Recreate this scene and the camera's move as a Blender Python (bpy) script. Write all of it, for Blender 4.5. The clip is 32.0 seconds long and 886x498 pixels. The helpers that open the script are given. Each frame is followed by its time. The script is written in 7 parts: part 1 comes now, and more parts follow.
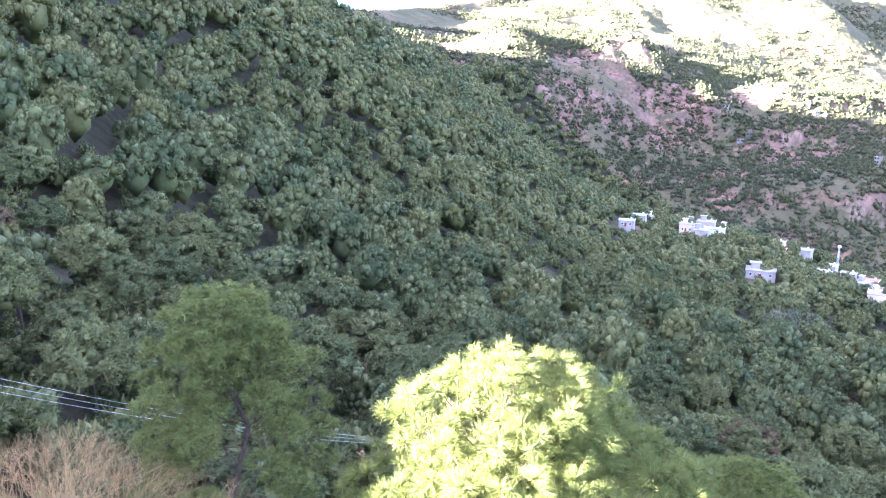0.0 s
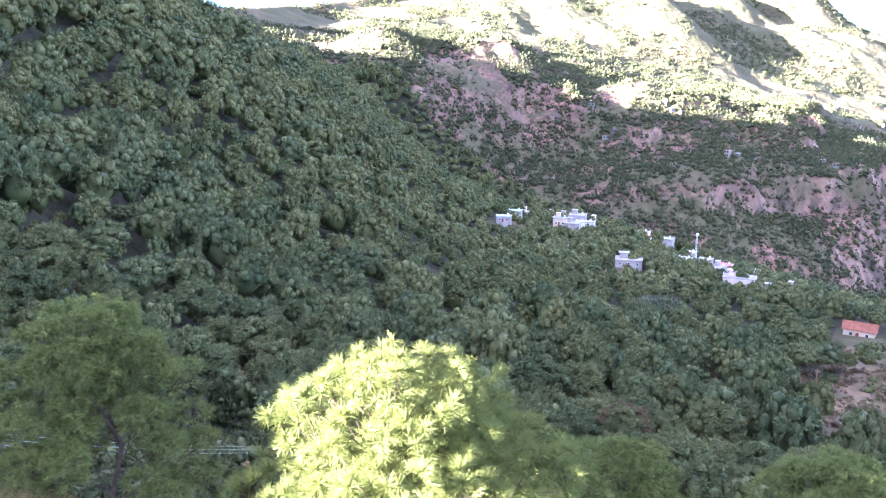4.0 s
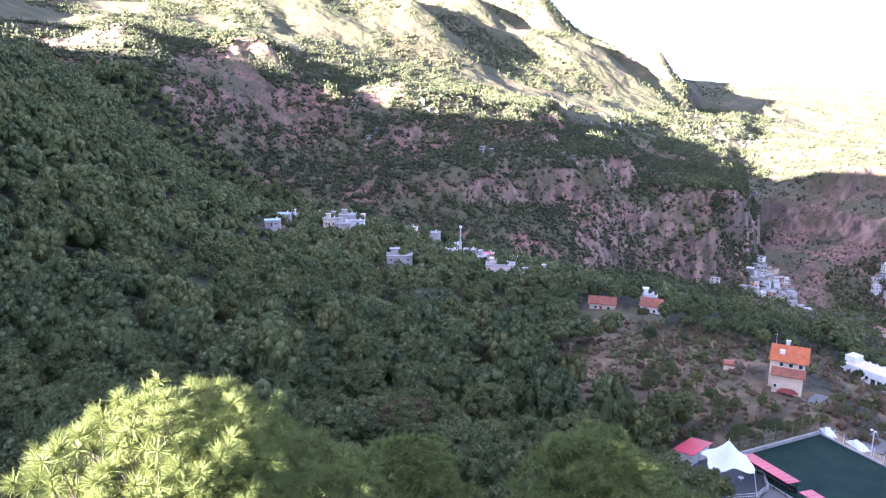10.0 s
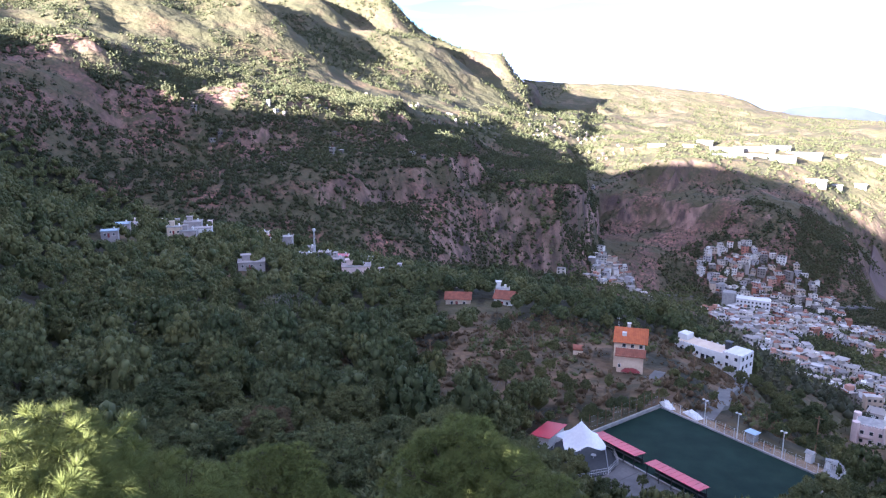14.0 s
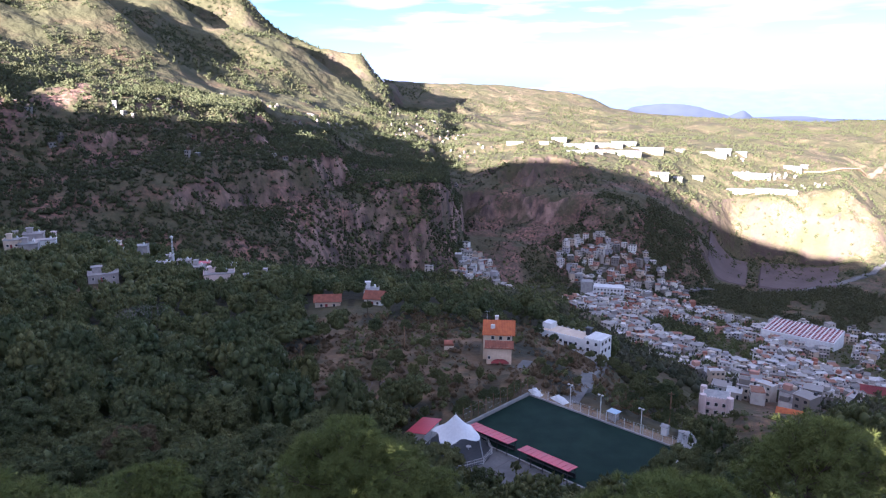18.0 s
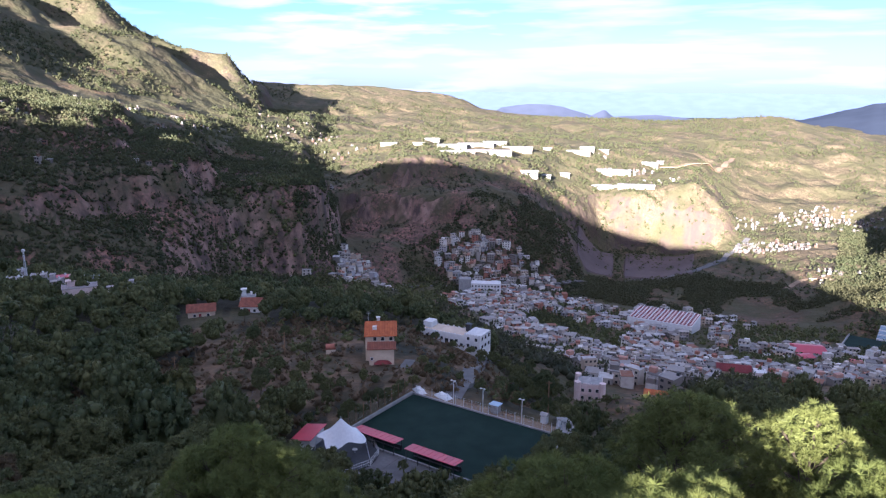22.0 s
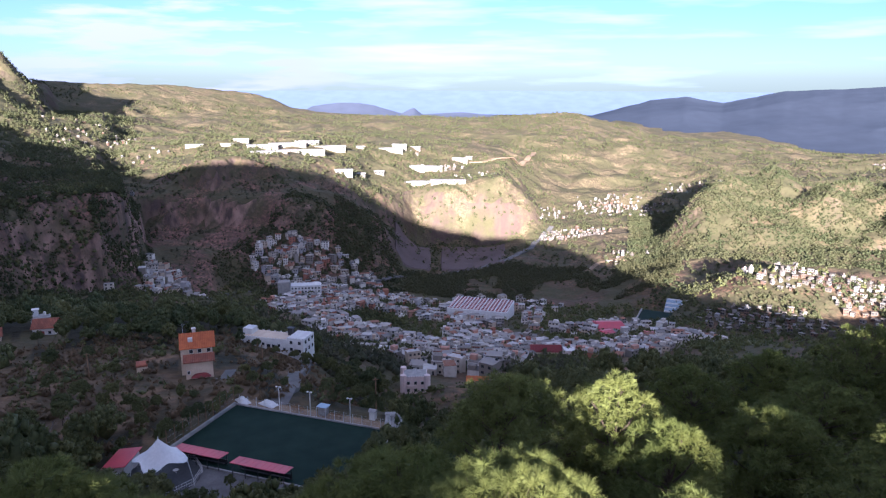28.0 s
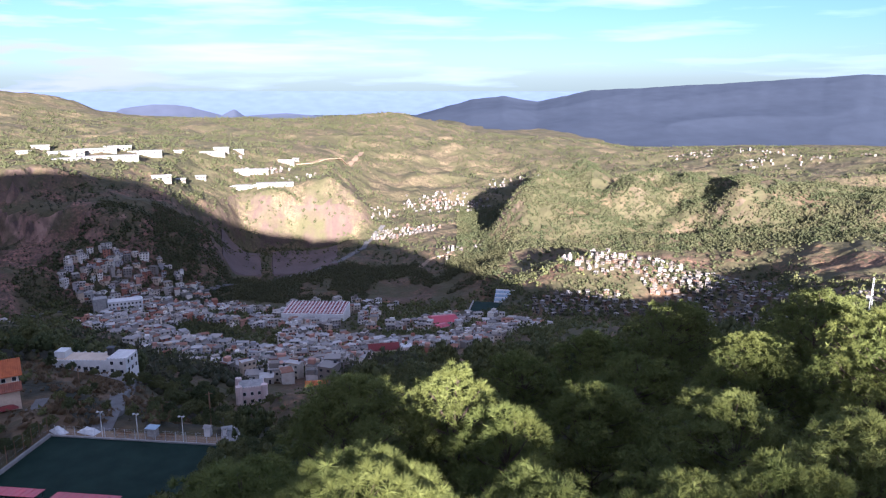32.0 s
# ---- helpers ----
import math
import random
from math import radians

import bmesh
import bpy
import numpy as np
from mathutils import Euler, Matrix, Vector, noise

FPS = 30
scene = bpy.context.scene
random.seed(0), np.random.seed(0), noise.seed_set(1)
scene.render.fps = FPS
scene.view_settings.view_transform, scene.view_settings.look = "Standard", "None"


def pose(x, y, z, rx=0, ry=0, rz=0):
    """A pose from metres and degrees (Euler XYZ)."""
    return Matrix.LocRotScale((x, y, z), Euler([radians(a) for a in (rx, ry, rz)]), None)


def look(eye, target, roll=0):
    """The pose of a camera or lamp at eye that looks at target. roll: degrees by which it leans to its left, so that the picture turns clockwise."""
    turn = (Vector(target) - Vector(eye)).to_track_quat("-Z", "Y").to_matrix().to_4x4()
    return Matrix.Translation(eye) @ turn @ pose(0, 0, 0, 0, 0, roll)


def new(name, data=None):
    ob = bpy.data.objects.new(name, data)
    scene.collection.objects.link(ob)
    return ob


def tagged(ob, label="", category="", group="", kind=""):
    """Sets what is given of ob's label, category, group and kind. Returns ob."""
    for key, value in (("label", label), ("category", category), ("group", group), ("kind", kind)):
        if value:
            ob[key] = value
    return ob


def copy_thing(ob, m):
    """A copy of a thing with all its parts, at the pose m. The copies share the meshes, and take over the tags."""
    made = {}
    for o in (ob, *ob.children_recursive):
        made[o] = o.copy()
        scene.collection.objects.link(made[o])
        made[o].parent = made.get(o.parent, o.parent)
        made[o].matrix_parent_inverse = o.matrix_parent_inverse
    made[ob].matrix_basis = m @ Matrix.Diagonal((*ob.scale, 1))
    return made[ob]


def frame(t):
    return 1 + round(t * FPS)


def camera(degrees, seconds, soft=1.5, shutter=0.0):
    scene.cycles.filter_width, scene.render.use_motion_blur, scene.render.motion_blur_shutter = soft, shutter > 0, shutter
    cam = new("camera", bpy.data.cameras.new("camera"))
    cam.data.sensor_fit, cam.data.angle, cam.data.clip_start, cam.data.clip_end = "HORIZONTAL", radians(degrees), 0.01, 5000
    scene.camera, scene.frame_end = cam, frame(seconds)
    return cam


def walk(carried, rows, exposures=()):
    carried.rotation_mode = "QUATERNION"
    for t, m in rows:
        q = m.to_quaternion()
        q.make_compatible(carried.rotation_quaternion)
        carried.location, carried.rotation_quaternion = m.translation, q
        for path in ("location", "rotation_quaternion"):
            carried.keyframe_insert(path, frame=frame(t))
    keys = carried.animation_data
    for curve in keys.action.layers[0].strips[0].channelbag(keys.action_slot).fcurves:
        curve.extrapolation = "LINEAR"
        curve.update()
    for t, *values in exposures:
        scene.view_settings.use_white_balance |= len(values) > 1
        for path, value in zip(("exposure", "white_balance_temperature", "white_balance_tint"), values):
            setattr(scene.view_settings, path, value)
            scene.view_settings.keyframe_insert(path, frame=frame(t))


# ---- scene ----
# camera: hovers and pans; rows of seconds, place, yaw, pitch, roll
cam = camera(62.24, 32.0, soft=1.25)
PATH = [
    (0, 0.19, -0.92, 72.52, -6.452, -13.218, -0.035),
    (1, 0.20, -0.99, 72.50, -8.750, -13.218, -0.053),
    (2, 0.22, -1.03, 72.51, -11.137, -13.252, -0.057),
    (3, 0.22, -1.05, 72.49, -13.505, -13.274, -0.001),
    (3.5, 0.23, -1.06, 72.50, -14.703, -13.241, -0.047),
    (5.5, 0.22, -1.07, 72.58, -20.041, -13.265, -0.085),
    (6, 0.22, -1.07, 72.62, -21.587, -13.246, -0.080),
    (7, 0.23, -1.08, 72.76, -24.825, -13.244, -0.038),
    (8, 0.26, -1.08, 72.89, -27.924, -13.231, -0.038),
    (9, 0.29, -1.04, 72.96, -30.916, -13.231, -0.046),
    (10, 0.34, -0.97, 72.96, -34.054, -13.243, 0.004),
    (11, 0.38, -0.88, 72.91, -37.075, -13.239, 0.036),
    (12, 0.34, -0.81, 72.85, -39.884, -13.207, -0.014),
    (13, 0.34, -0.76, 72.84, -42.876, -13.203, 0.009),
    (14, 0.35, -0.73, 72.84, -45.652, -13.194, 0.014),
    (14.5, 0.33, -0.73, 72.84, -46.881, -13.188, -0.004),
    (16.5, 0.16, -0.73, 72.86, -52.103, -13.213, 0.034),
    (17, 0.11, -0.72, 72.86, -53.523, -13.215, 0.052),
    (18, -0.02, -0.70, 72.87, -56.261, -13.191, 0.039),
    (19, -0.20, -0.68, 72.84, -58.602, -13.178, 0.039),
    (20, -0.35, -0.67, 72.82, -61.059, -13.135, 0.121),
    (21, -0.42, -0.67, 72.87, -63.706, -13.090, 0.101),
    (22, -0.46, -0.66, 72.91, -66.031, -13.094, 0.130),
    (23, -0.51, -0.65, 72.95, -68.117, -13.127, 0.171),
    (24, -0.56, -0.63, 72.97, -70.600, -13.136, 0.195),
    (25, -0.57, -0.63, 72.95, -73.025, -13.159, 0.151),
    (25.5, -0.56, -0.64, 72.94, -74.219, -13.165, 0.146),
    (27.5, -0.54, -0.64, 72.91, -79.131, -13.194, 0.159),
    (28, -0.56, -0.63, 72.91, -80.482, -13.165, 0.170),
    (29, -0.63, -0.65, 72.90, -83.742, -13.128, 0.140),
    (30, -0.69, -0.65, 72.90, -86.895, -13.091, 0.132),
    (31, -0.74, -0.65, 72.92, -90.273, -13.093, 0.121),
    (32, -0.78, -0.65, 72.93, -93.837, -13.116, 0.124),
]


def aim(x, y, z, yaw, pitch, roll):
    a, b = radians(yaw), radians(pitch)
    way = Vector((-math.sin(a) * math.cos(b), math.cos(a) * math.cos(b), math.sin(b)))
    return look((x, y, z), Vector((x, y, z)) + way * 10, roll)



walk(cam, [(r[0], aim(*r[1:])) for r in PATH],
     exposures=[(0, 5.4, 5560, 20.0), (3, 5.15, 5560, 20.0), (6, 4.82, 5560, 20.0), (9, 4.40, 5540, 20.0), (12, 3.92, 5510, 20.0), (15, 3.42, 5550, 19.5), (19, 2.94, 5610, 19.0), (24, 2.62, 5630, 19.0), (32, 2.42, 5610, 19.0)])

# ---- sky and sun ----
SUN_AZ, SUN_EL = 265.0, 12.0     # degrees clockwise from +y, degrees up


def build_world():
    w = bpy.data.worlds.new("sky")
    scene.world = w
    w.use_nodes = True
    nt = w.node_tree
    nt.nodes.clear()
    out = nt.nodes.new("ShaderNodeOutputWorld")
    bg = nt.nodes.new("ShaderNodeBackground")
    sky = nt.nodes.new("ShaderNodeTexSky")
    sky.sky_type = "NISHITA"
    sky.sun_disc = False
    sky.sun_elevation = radians(SUN_EL)
    sky.sun_rotation = radians(SUN_AZ)
    sky.altitude = 1700
    sky.air_density, sky.dust_density, sky.ozone_density = 1.0, 1.2, 1.5
    bg.inputs["Strength"].default_value = 0.058
    # thin streaks of cloud low over the horizon
    tc = nt.nodes.new("ShaderNodeTexCoord")
    mp = nt.nodes.new("ShaderNodeMapping")
    mp.inputs["Scale"].default_value = (2.2, 2.2, 22.0)
    nz = nt.nodes.new("ShaderNodeTexNoise")
    nz.inputs["Scale"].default_value = 1.6
    nz.inputs["Detail"].default_value = 6
    cr = nt.nodes.new("ShaderNodeValToRGB")
    cr.color_ramp.elements[0].position, cr.color_ramp.elements[1].position = 0.54, 0.70
    mix = nt.nodes.new("ShaderNodeMix")
    mix.data_type = "RGBA"
    mix.inputs[7].default_value = (12, 11.5, 12, 1)
    sc = nt.nodes.new("ShaderNodeMath")
    sc.operation = "MULTIPLY"
    sc.inputs[1].default_value = 0.55
    nt.links.new(tc.outputs["Generated"], mp.inputs["Vector"])
    nt.links.new(mp.outputs["Vector"], nz.inputs["Vector"])
    nt.links.new(nz.outputs["Fac"], cr.inputs["Fac"])
    nt.links.new(cr.outputs["Color"], sc.inputs[0])
    nt.links.new(sc.outputs[0], mix.inputs[0])
    nt.links.new(sky.outputs["Color"], mix.inputs[6])
    # a bank of grey cumulus low in the east
    dp = nt.nodes.new("ShaderNodeVectorMath")
    dp.operation = "DOT_PRODUCT"
    dp.inputs[1].default_value = (0.880, 0.464, 0.105)
    nt.links.new(tc.outputs["Generated"], dp.inputs[0])
    near = nt.nodes.new("ShaderNodeMapRange")
    near.inputs["From Min"].default_value, near.inputs["From Max"].default_value = 0.955, 0.99
    nt.links.new(dp.outputs["Value"], near.inputs["Value"])
    mp2 = nt.nodes.new("ShaderNodeMapping")
    mp2.inputs["Scale"].default_value = (5.0, 5.0, 34.0)
    nt.links.new(tc.outputs["Generated"], mp2.inputs["Vector"])
    nz2 = nt.nodes.new("ShaderNodeTexNoise")
    nz2.inputs["Scale"].default_value, nz2.inputs["Detail"].default_value = 1.5, 8
    nt.links.new(mp2.outputs["Vector"], nz2.inputs["Vector"])
    cr2 = nt.nodes.new("ShaderNodeValToRGB")
    cr2.color_ramp.elements[0].position, cr2.color_ramp.elements[1].position = 0.47, 0.60
    nt.links.new(nz2.outputs["Fac"], cr2.inputs["Fac"])
    bank = nt.nodes.new("ShaderNodeMath")
    bank.operation = "MULTIPLY"
    nt.links.new(cr2.outputs["Color"], bank.inputs[0])
    nt.links.new(near.outputs["Result"], bank.inputs[1])
    mixb = nt.nodes.new("ShaderNodeMix")
    mixb.data_type = "RGBA"
    mixb.inputs[7].default_value = (8.4, 7.0, 6.9, 1)
    nt.links.new(bank.outputs[0], mixb.inputs[0])
    nt.links.new(mix.outputs[2], mixb.inputs[6])
    mix = mixb
    # paler blue and less glare towards the horizon
    sp = nt.nodes.new("ShaderNodeSeparateXYZ")
    nt.links.new(tc.outputs["Generated"], sp.inputs[0])
    gr = nt.nodes.new("ShaderNodeValToRGB")
    gr.color_ramp.elements[0].position, gr.color_ramp.elements[0].color = 0.0, (0.33, 0.42, 0.62, 1)
    gr.color_ramp.elements[1].position, gr.color_ramp.elements[1].color = 0.42, (1.72, 1.45, 1.38, 1)
    el = gr.color_ramp.elements.new(0.10)
    el.color = (0.36, 0.46, 0.60, 1)
    nt.links.new(sp.outputs["Z"], gr.inputs["Fac"])
    mu = nt.nodes.new("ShaderNodeMix")
    mu.data_type, mu.blend_type = "RGBA", "MULTIPLY"
    mu.inputs[0].default_value = 1.0
    nt.links.new(mix.outputs[2], mu.inputs[6])
    nt.links.new(gr.outputs["Color"], mu.inputs[7])
    nt.links.new(mu.outputs[2], bg.inputs["Color"])
    nt.links.new(bg.outputs["Background"], out.inputs["Surface"])


build_world()
sun = new("sun", bpy.data.lights.new("sun", "SUN"))
sun.data.energy, sun.data.angle, sun.data.color = 8.4, radians(0.5), (1.0, 0.89, 0.77)
_a, _e = radians(SUN_AZ), radians(SUN_EL)
SUN_WAY = Vector((math.sin(_a) * math.cos(_e), math.cos(_a) * math.cos(_e), math.sin(_e)))
sun.matrix_world = look(SUN_WAY * 500, (0, 0, 0))


# ---- materials ----
def material(name, rough=0.8, metal=0.0):
    m = bpy.data.materials.new(name)
    m.use_nodes = True
    nt = m.node_tree
    b = nt.nodes["Principled BSDF"]
    b.inputs["Roughness"].default_value = rough
    b.inputs["Metallic"].default_value = metal
    if rough >= 0.8:
        b.inputs["Specular IOR Level"].default_value = 0.12
    return m, nt, b


def rgba(c):
    return (c[0], c[1], c[2], 1.0)


def noise_fac(nt, scale, detail=4, coord="Object", lo=0.35, hi=0.65, stretch=None):
    """A 0..1 noise in metres; scale: waves a metre."""
    geo = nt.nodes.new("ShaderNodeNewGeometry") if coord == "World" else nt.nodes.new("ShaderNodeTexCoord")
    vec = geo.outputs["Position"] if coord == "World" else geo.outputs["Object"]
    if stretch:
        mp = nt.nodes.new("ShaderNodeMapping")
        mp.inputs["Scale"].default_value = stretch
        nt.links.new(vec, mp.inputs["Vector"])
        vec = mp.outputs["Vector"]
    n = nt.nodes.new("ShaderNodeTexNoise")
    n.inputs["Scale"].default_value = scale
    n.inputs["Detail"].default_value = detail
    nt.links.new(vec, n.inputs["Vector"])
    r = nt.nodes.new("ShaderNodeMapRange")
    r.inputs["From Min"].default_value, r.inputs["From Max"].default_value = lo, hi
    nt.links.new(n.outputs["Fac"], r.inputs["Value"])
    return r.outputs["Result"]


def mix_col(nt, fac, a, b):
    mx = nt.nodes.new("ShaderNodeMix")
    mx.data_type = "RGBA"
    nt.links.new(fac, mx.inputs[0]) if not isinstance(fac, float) else setattr(mx.inputs[0], "default_value", fac)
    for sock, v in ((mx.inputs[6], a), (mx.inputs[7], b)):
        if isinstance(v, tuple):
            sock.default_value = rgba(v)
        else:
            nt.links.new(v, sock)
    return mx.outputs[2]


def add_bump(nt, b, fac, strength=0.4, dist=0.05):
    bp = nt.nodes.new("ShaderNodeBump")
    bp.inputs["Strength"].default_value, bp.inputs["Distance"].default_value = strength, dist
    nt.links.new(fac, bp.inputs["Height"])
    nt.links.new(bp.outputs["Normal"], b.inputs["Normal"])


def plain_mat(name, c1, c2, scale=1.5, rough=0.8, metal=0.0, bump=0.3, coord="Object", spread=0.2):
    """Paint, plaster, metal and the like: two tones in patches, a finer grain, fine relief and a tone of its own per object."""
    m, nt, b = material(name, rough, metal)
    big = noise_fac(nt, scale, 5, coord)
    fine = noise_fac(nt, scale * 9, 3, coord)
    c = mix_col(nt, big, c1, c2)
    dark = tuple(0.72 * v for v in c2)
    s = nt.nodes.new("ShaderNodeMath")
    s.operation = "MULTIPLY"
    s.inputs[1].default_value = spread * 1.5
    nt.links.new(fine, s.inputs[0])
    nt.links.new(mix_col(nt, s.outputs[0], c, dark), b.inputs["Base Color"])
    if bump:
        add_bump(nt, b, fine, bump, 0.02)
    return m


def leaf_mat(name, tones, patch=0.12, rough=0.6, trans=0.35, tone_random=True, speckle=1.6, by_tree=False):
    """Foliage: tones mixed by leaf and by patches as wide as a crown, with some light passing through."""
    m, nt, b = material(name, rough)
    geo = nt.nodes.new("ShaderNodeNewGeometry")
    big = noise_fac(nt, patch, 2, "World", 0.38, 0.62)
    a = mix_col(nt, big, tones[0], tones[1])
    half = nt.nodes.new("ShaderNodeMath")
    half.operation = "MULTIPLY"
    half.inputs[1].default_value = 0.5
    nt.links.new(geo.outputs["Random Per Island"], half.inputs[0])
    col = mix_col(nt, half.outputs[0], a, tones[2])
    if tone_random:
        oi = nt.nodes.new("ShaderNodeObjectInfo")
        mu = nt.nodes.new("ShaderNodeMath")
        mu.operation = "MULTIPLY"
        mu.inputs[1].default_value = 0.85
        if by_tree:
            oi = nt.nodes.new("ShaderNodeAttribute")
            oi.attribute_name = "tone"
            nt.links.new(oi.outputs["Fac"], mu.inputs[0])
        else:
            nt.links.new(oi.outputs["Random"], mu.inputs[0])
        col = mix_col(nt, mu.outputs[0], col, tones[3])
    if speckle:
        speck = noise_fac(nt, speckle, 3, "World", 0.38, 0.60)
        col = mix_col(nt, speck, mix_col(nt, 0.35, col, tuple(0.5 * v for v in tones[2])), col)
    nt.links.new(col, b.inputs["Base Color"])
    tr = nt.nodes.new("ShaderNodeBsdfTranslucent")
    nt.links.new(col, tr.inputs["Color"])
    ms = nt.nodes.new("ShaderNodeMixShader")
    ms.inputs[0].default_value = trans
    out = nt.nodes["Material Output"]
    nt.links.new(b.outputs[0], ms.inputs[1])
    nt.links.new(tr.outputs[0], ms.inputs[2])
    nt.links.new(ms.outputs[0], out.inputs["Surface"])
    b.inputs["Specular IOR Level"].default_value = 0.12
    return m


def ground_mat():
    m, nt, b = material("dry_hillside", 0.95)
    geo = nt.nodes.new("ShaderNodeNewGeometry")
    sep = nt.nodes.new("ShaderNodeSeparateXYZ")
    nt.links.new(geo.outputs["True Normal"], sep.inputs[0])
    wide = noise_fac(nt, 0.0045, 6, "World", 0.44, 0.64)
    mid = noise_fac(nt, 0.03, 6, "World", 0.4, 0.62)
    fine = noise_fac(nt, 0.35, 5, "World", 0.35, 0.65)
    grass = mix_col(nt, mid, (0.175, 0.102, 0.056), (0.100, 0.070, 0.038))
    earth = mix_col(nt, mid, (0.165, 0.088, 0.068), (0.100, 0.058, 0.047))
    pos = nt.nodes.new("ShaderNodeSeparateXYZ")
    nt.links.new(geo.outputs["Position"], pos.inputs[0])
    east = nt.nodes.new("ShaderNodeMapRange")
    east.inputs["From Min"].default_value, east.inputs["From Max"].default_value = 1000, 1400
    east.inputs["To Max"].default_value = 0.8
    nt.links.new(pos.outputs["X"], east.inputs["Value"])
    pasture = mix_col(nt, mid, (0.190, 0.158, 0.086), (0.128, 0.112, 0.058))
    soil = mix_col(nt, east.outputs["Result"], mix_col(nt, wide, grass, earth), pasture)
    soil = mix_col(nt, fine, soil, (0.062, 0.044, 0.030))
    zone = nt.nodes.new("ShaderNodeAttribute")
    zone.attribute_name = "red_earth"
    scar = mix_col(nt, mid, (0.245, 0.128, 0.092), (0.145, 0.082, 0.061))
    scar = mix_col(nt, fine, scar, (0.075, 0.048, 0.040))
    soil = mix_col(nt, zone.outputs["Fac"], soil, scar)
    upland = nt.nodes.new("ShaderNodeAttribute")
    upland.attribute_name = "upland"
    mead = noise_fac(nt, 0.009, 6, "World", 0.28, 0.52)
    mm = nt.nodes.new("ShaderNodeMath")
    mm.operation = "MULTIPLY"
    nt.links.new(mead, mm.inputs[0])
    nt.links.new(upland.outputs["Fac"], mm.inputs[1])
    soil = mix_col(nt, mm.outputs[0], soil, mix_col(nt, mid, (0.076, 0.066, 0.034), (0.050, 0.050, 0.024)))
    # low brush too small to stand singly
    brush = noise_fac(nt, 0.16, 3, "World", 0.47, 0.56)
    cover = noise_fac(nt, 0.012, 4, "World", 0.36, 0.60)
    mu = nt.nodes.new("ShaderNodeMath")
    mu.operation = "MULTIPLY"
    nt.links.new(brush, mu.inputs[0])
    nt.links.new(cover, mu.inputs[1])
    soil = mix_col(nt, mu.outputs[0], soil, (0.060, 0.050, 0.028))
    copse = noise_fac(nt, 0.018, 7, "World", 0.43, 0.55)
    m3 = nt.nodes.new("ShaderNodeMath")
    m3.operation = "MULTIPLY"
    m3.inputs[1].default_value = 0.85
    nt.links.new(copse, m3.inputs[0])
    soil = mix_col(nt, m3.outputs[0], soil, (0.060, 0.056, 0.028))
    dry = nt.nodes.new("ShaderNodeAttribute")
    dry.attribute_name = "dry_grass"
    tuft = noise_fac(nt, 0.11, 5, "World", 0.38, 0.62)
    straw = mix_col(nt, tuft, mix_col(nt, fine, (0.150, 0.098, 0.056), (0.098, 0.062, 0.038)), (0.056, 0.046, 0.026))
    soil = mix_col(nt, dry.outputs["Fac"], soil, straw)
    streak = noise_fac(nt, 0.085, 6, "World", 0.40, 0.60, (1, 1, 0.12))
    stain = noise_fac(nt, 0.022, 5, "World", 0.40, 0.60, (1, 1, 0.35))
    # sunlit cliffs painted darker, the shaded reddish crags lighter, to even out the light
    sun_dimmed_rock = mix_col(nt, stain, (0.086, 0.064, 0.046), (0.066, 0.049, 0.035))
    crag = mix_col(nt, stain, (0.265, 0.168, 0.128), (0.195, 0.118, 0.088))
    rock = mix_col(nt, streak, mix_col(nt, zone.outputs["Fac"], sun_dimmed_rock, crag), (0.070, 0.048, 0.040))
    steep = nt.nodes.new("ShaderNodeMapRange")
    steep.inputs["From Min"].default_value, steep.inputs["From Max"].default_value = 0.70, 0.48
    nt.links.new(sep.outputs["Z"], steep.inputs["Value"])
    bare = noise_fac(nt, 0.02, 5, "World", 0.36, 0.54)
    m2 = nt.nodes.new("ShaderNodeMath")
    m2.operation = "MULTIPLY"
    nt.links.new(steep.outputs["Result"], m2.inputs[0])
    nt.links.new(bare, m2.inputs[1])
    # leaf litter, its colour darkened to carry the deep shade between crowns
    shaded_litter = nt.nodes.new("ShaderNodeAttribute")
    shaded_litter.attribute_name = "shaded_litter"
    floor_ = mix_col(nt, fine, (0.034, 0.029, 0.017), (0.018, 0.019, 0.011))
    land = mix_col(nt, shaded_litter.outputs["Fac"], mix_col(nt, m2.outputs[0], soil, rock), floor_)
    nt.links.new(land, b.inputs["Base Color"])
    rugged = noise_fac(nt, 0.045, 8, "World", 0.25, 0.75)
    add_bump(nt, b, rugged, 0.5, 7.0)
    return m


M_GROUND = ground_mat()
M_BARK = plain_mat("bark", (0.05, 0.036, 0.028), (0.085, 0.062, 0.048), 4, 0.95, bump=0.6)
PINE_TONES = [(0.052, 0.069, 0.030), (0.090, 0.100, 0.038), (0.056, 0.068, 0.031), (0.122, 0.124, 0.048)]
OAK_TONES = [(0.056, 0.070, 0.026), (0.105, 0.104, 0.036), (0.052, 0.062, 0.027), (0.135, 0.132, 0.050)]
M_PINE = leaf_mat("pine_leaf", PINE_TONES, trans=0.12)
M_OAK = leaf_mat("oak_leaf", OAK_TONES, trans=0.12)
M_PINEWOOD = leaf_mat("pine_wood_leaf", PINE_TONES, trans=0.12, by_tree=True)
M_OAKWOOD = leaf_mat("oak_wood_leaf", OAK_TONES, trans=0.12, by_tree=True)
M_AUTUMN = leaf_mat("brown_leaf", [(0.13, 0.095, 0.05), (0.10, 0.09, 0.045), (0.09, 0.065, 0.042), (0.14, 0.085, 0.05)])
M_SLOPE = leaf_mat("slope_brush", [(0.060, 0.066, 0.036), (0.095, 0.082, 0.050), (0.048, 0.050, 0.030), (0.07, 0.07, 0.04)], 0.015)
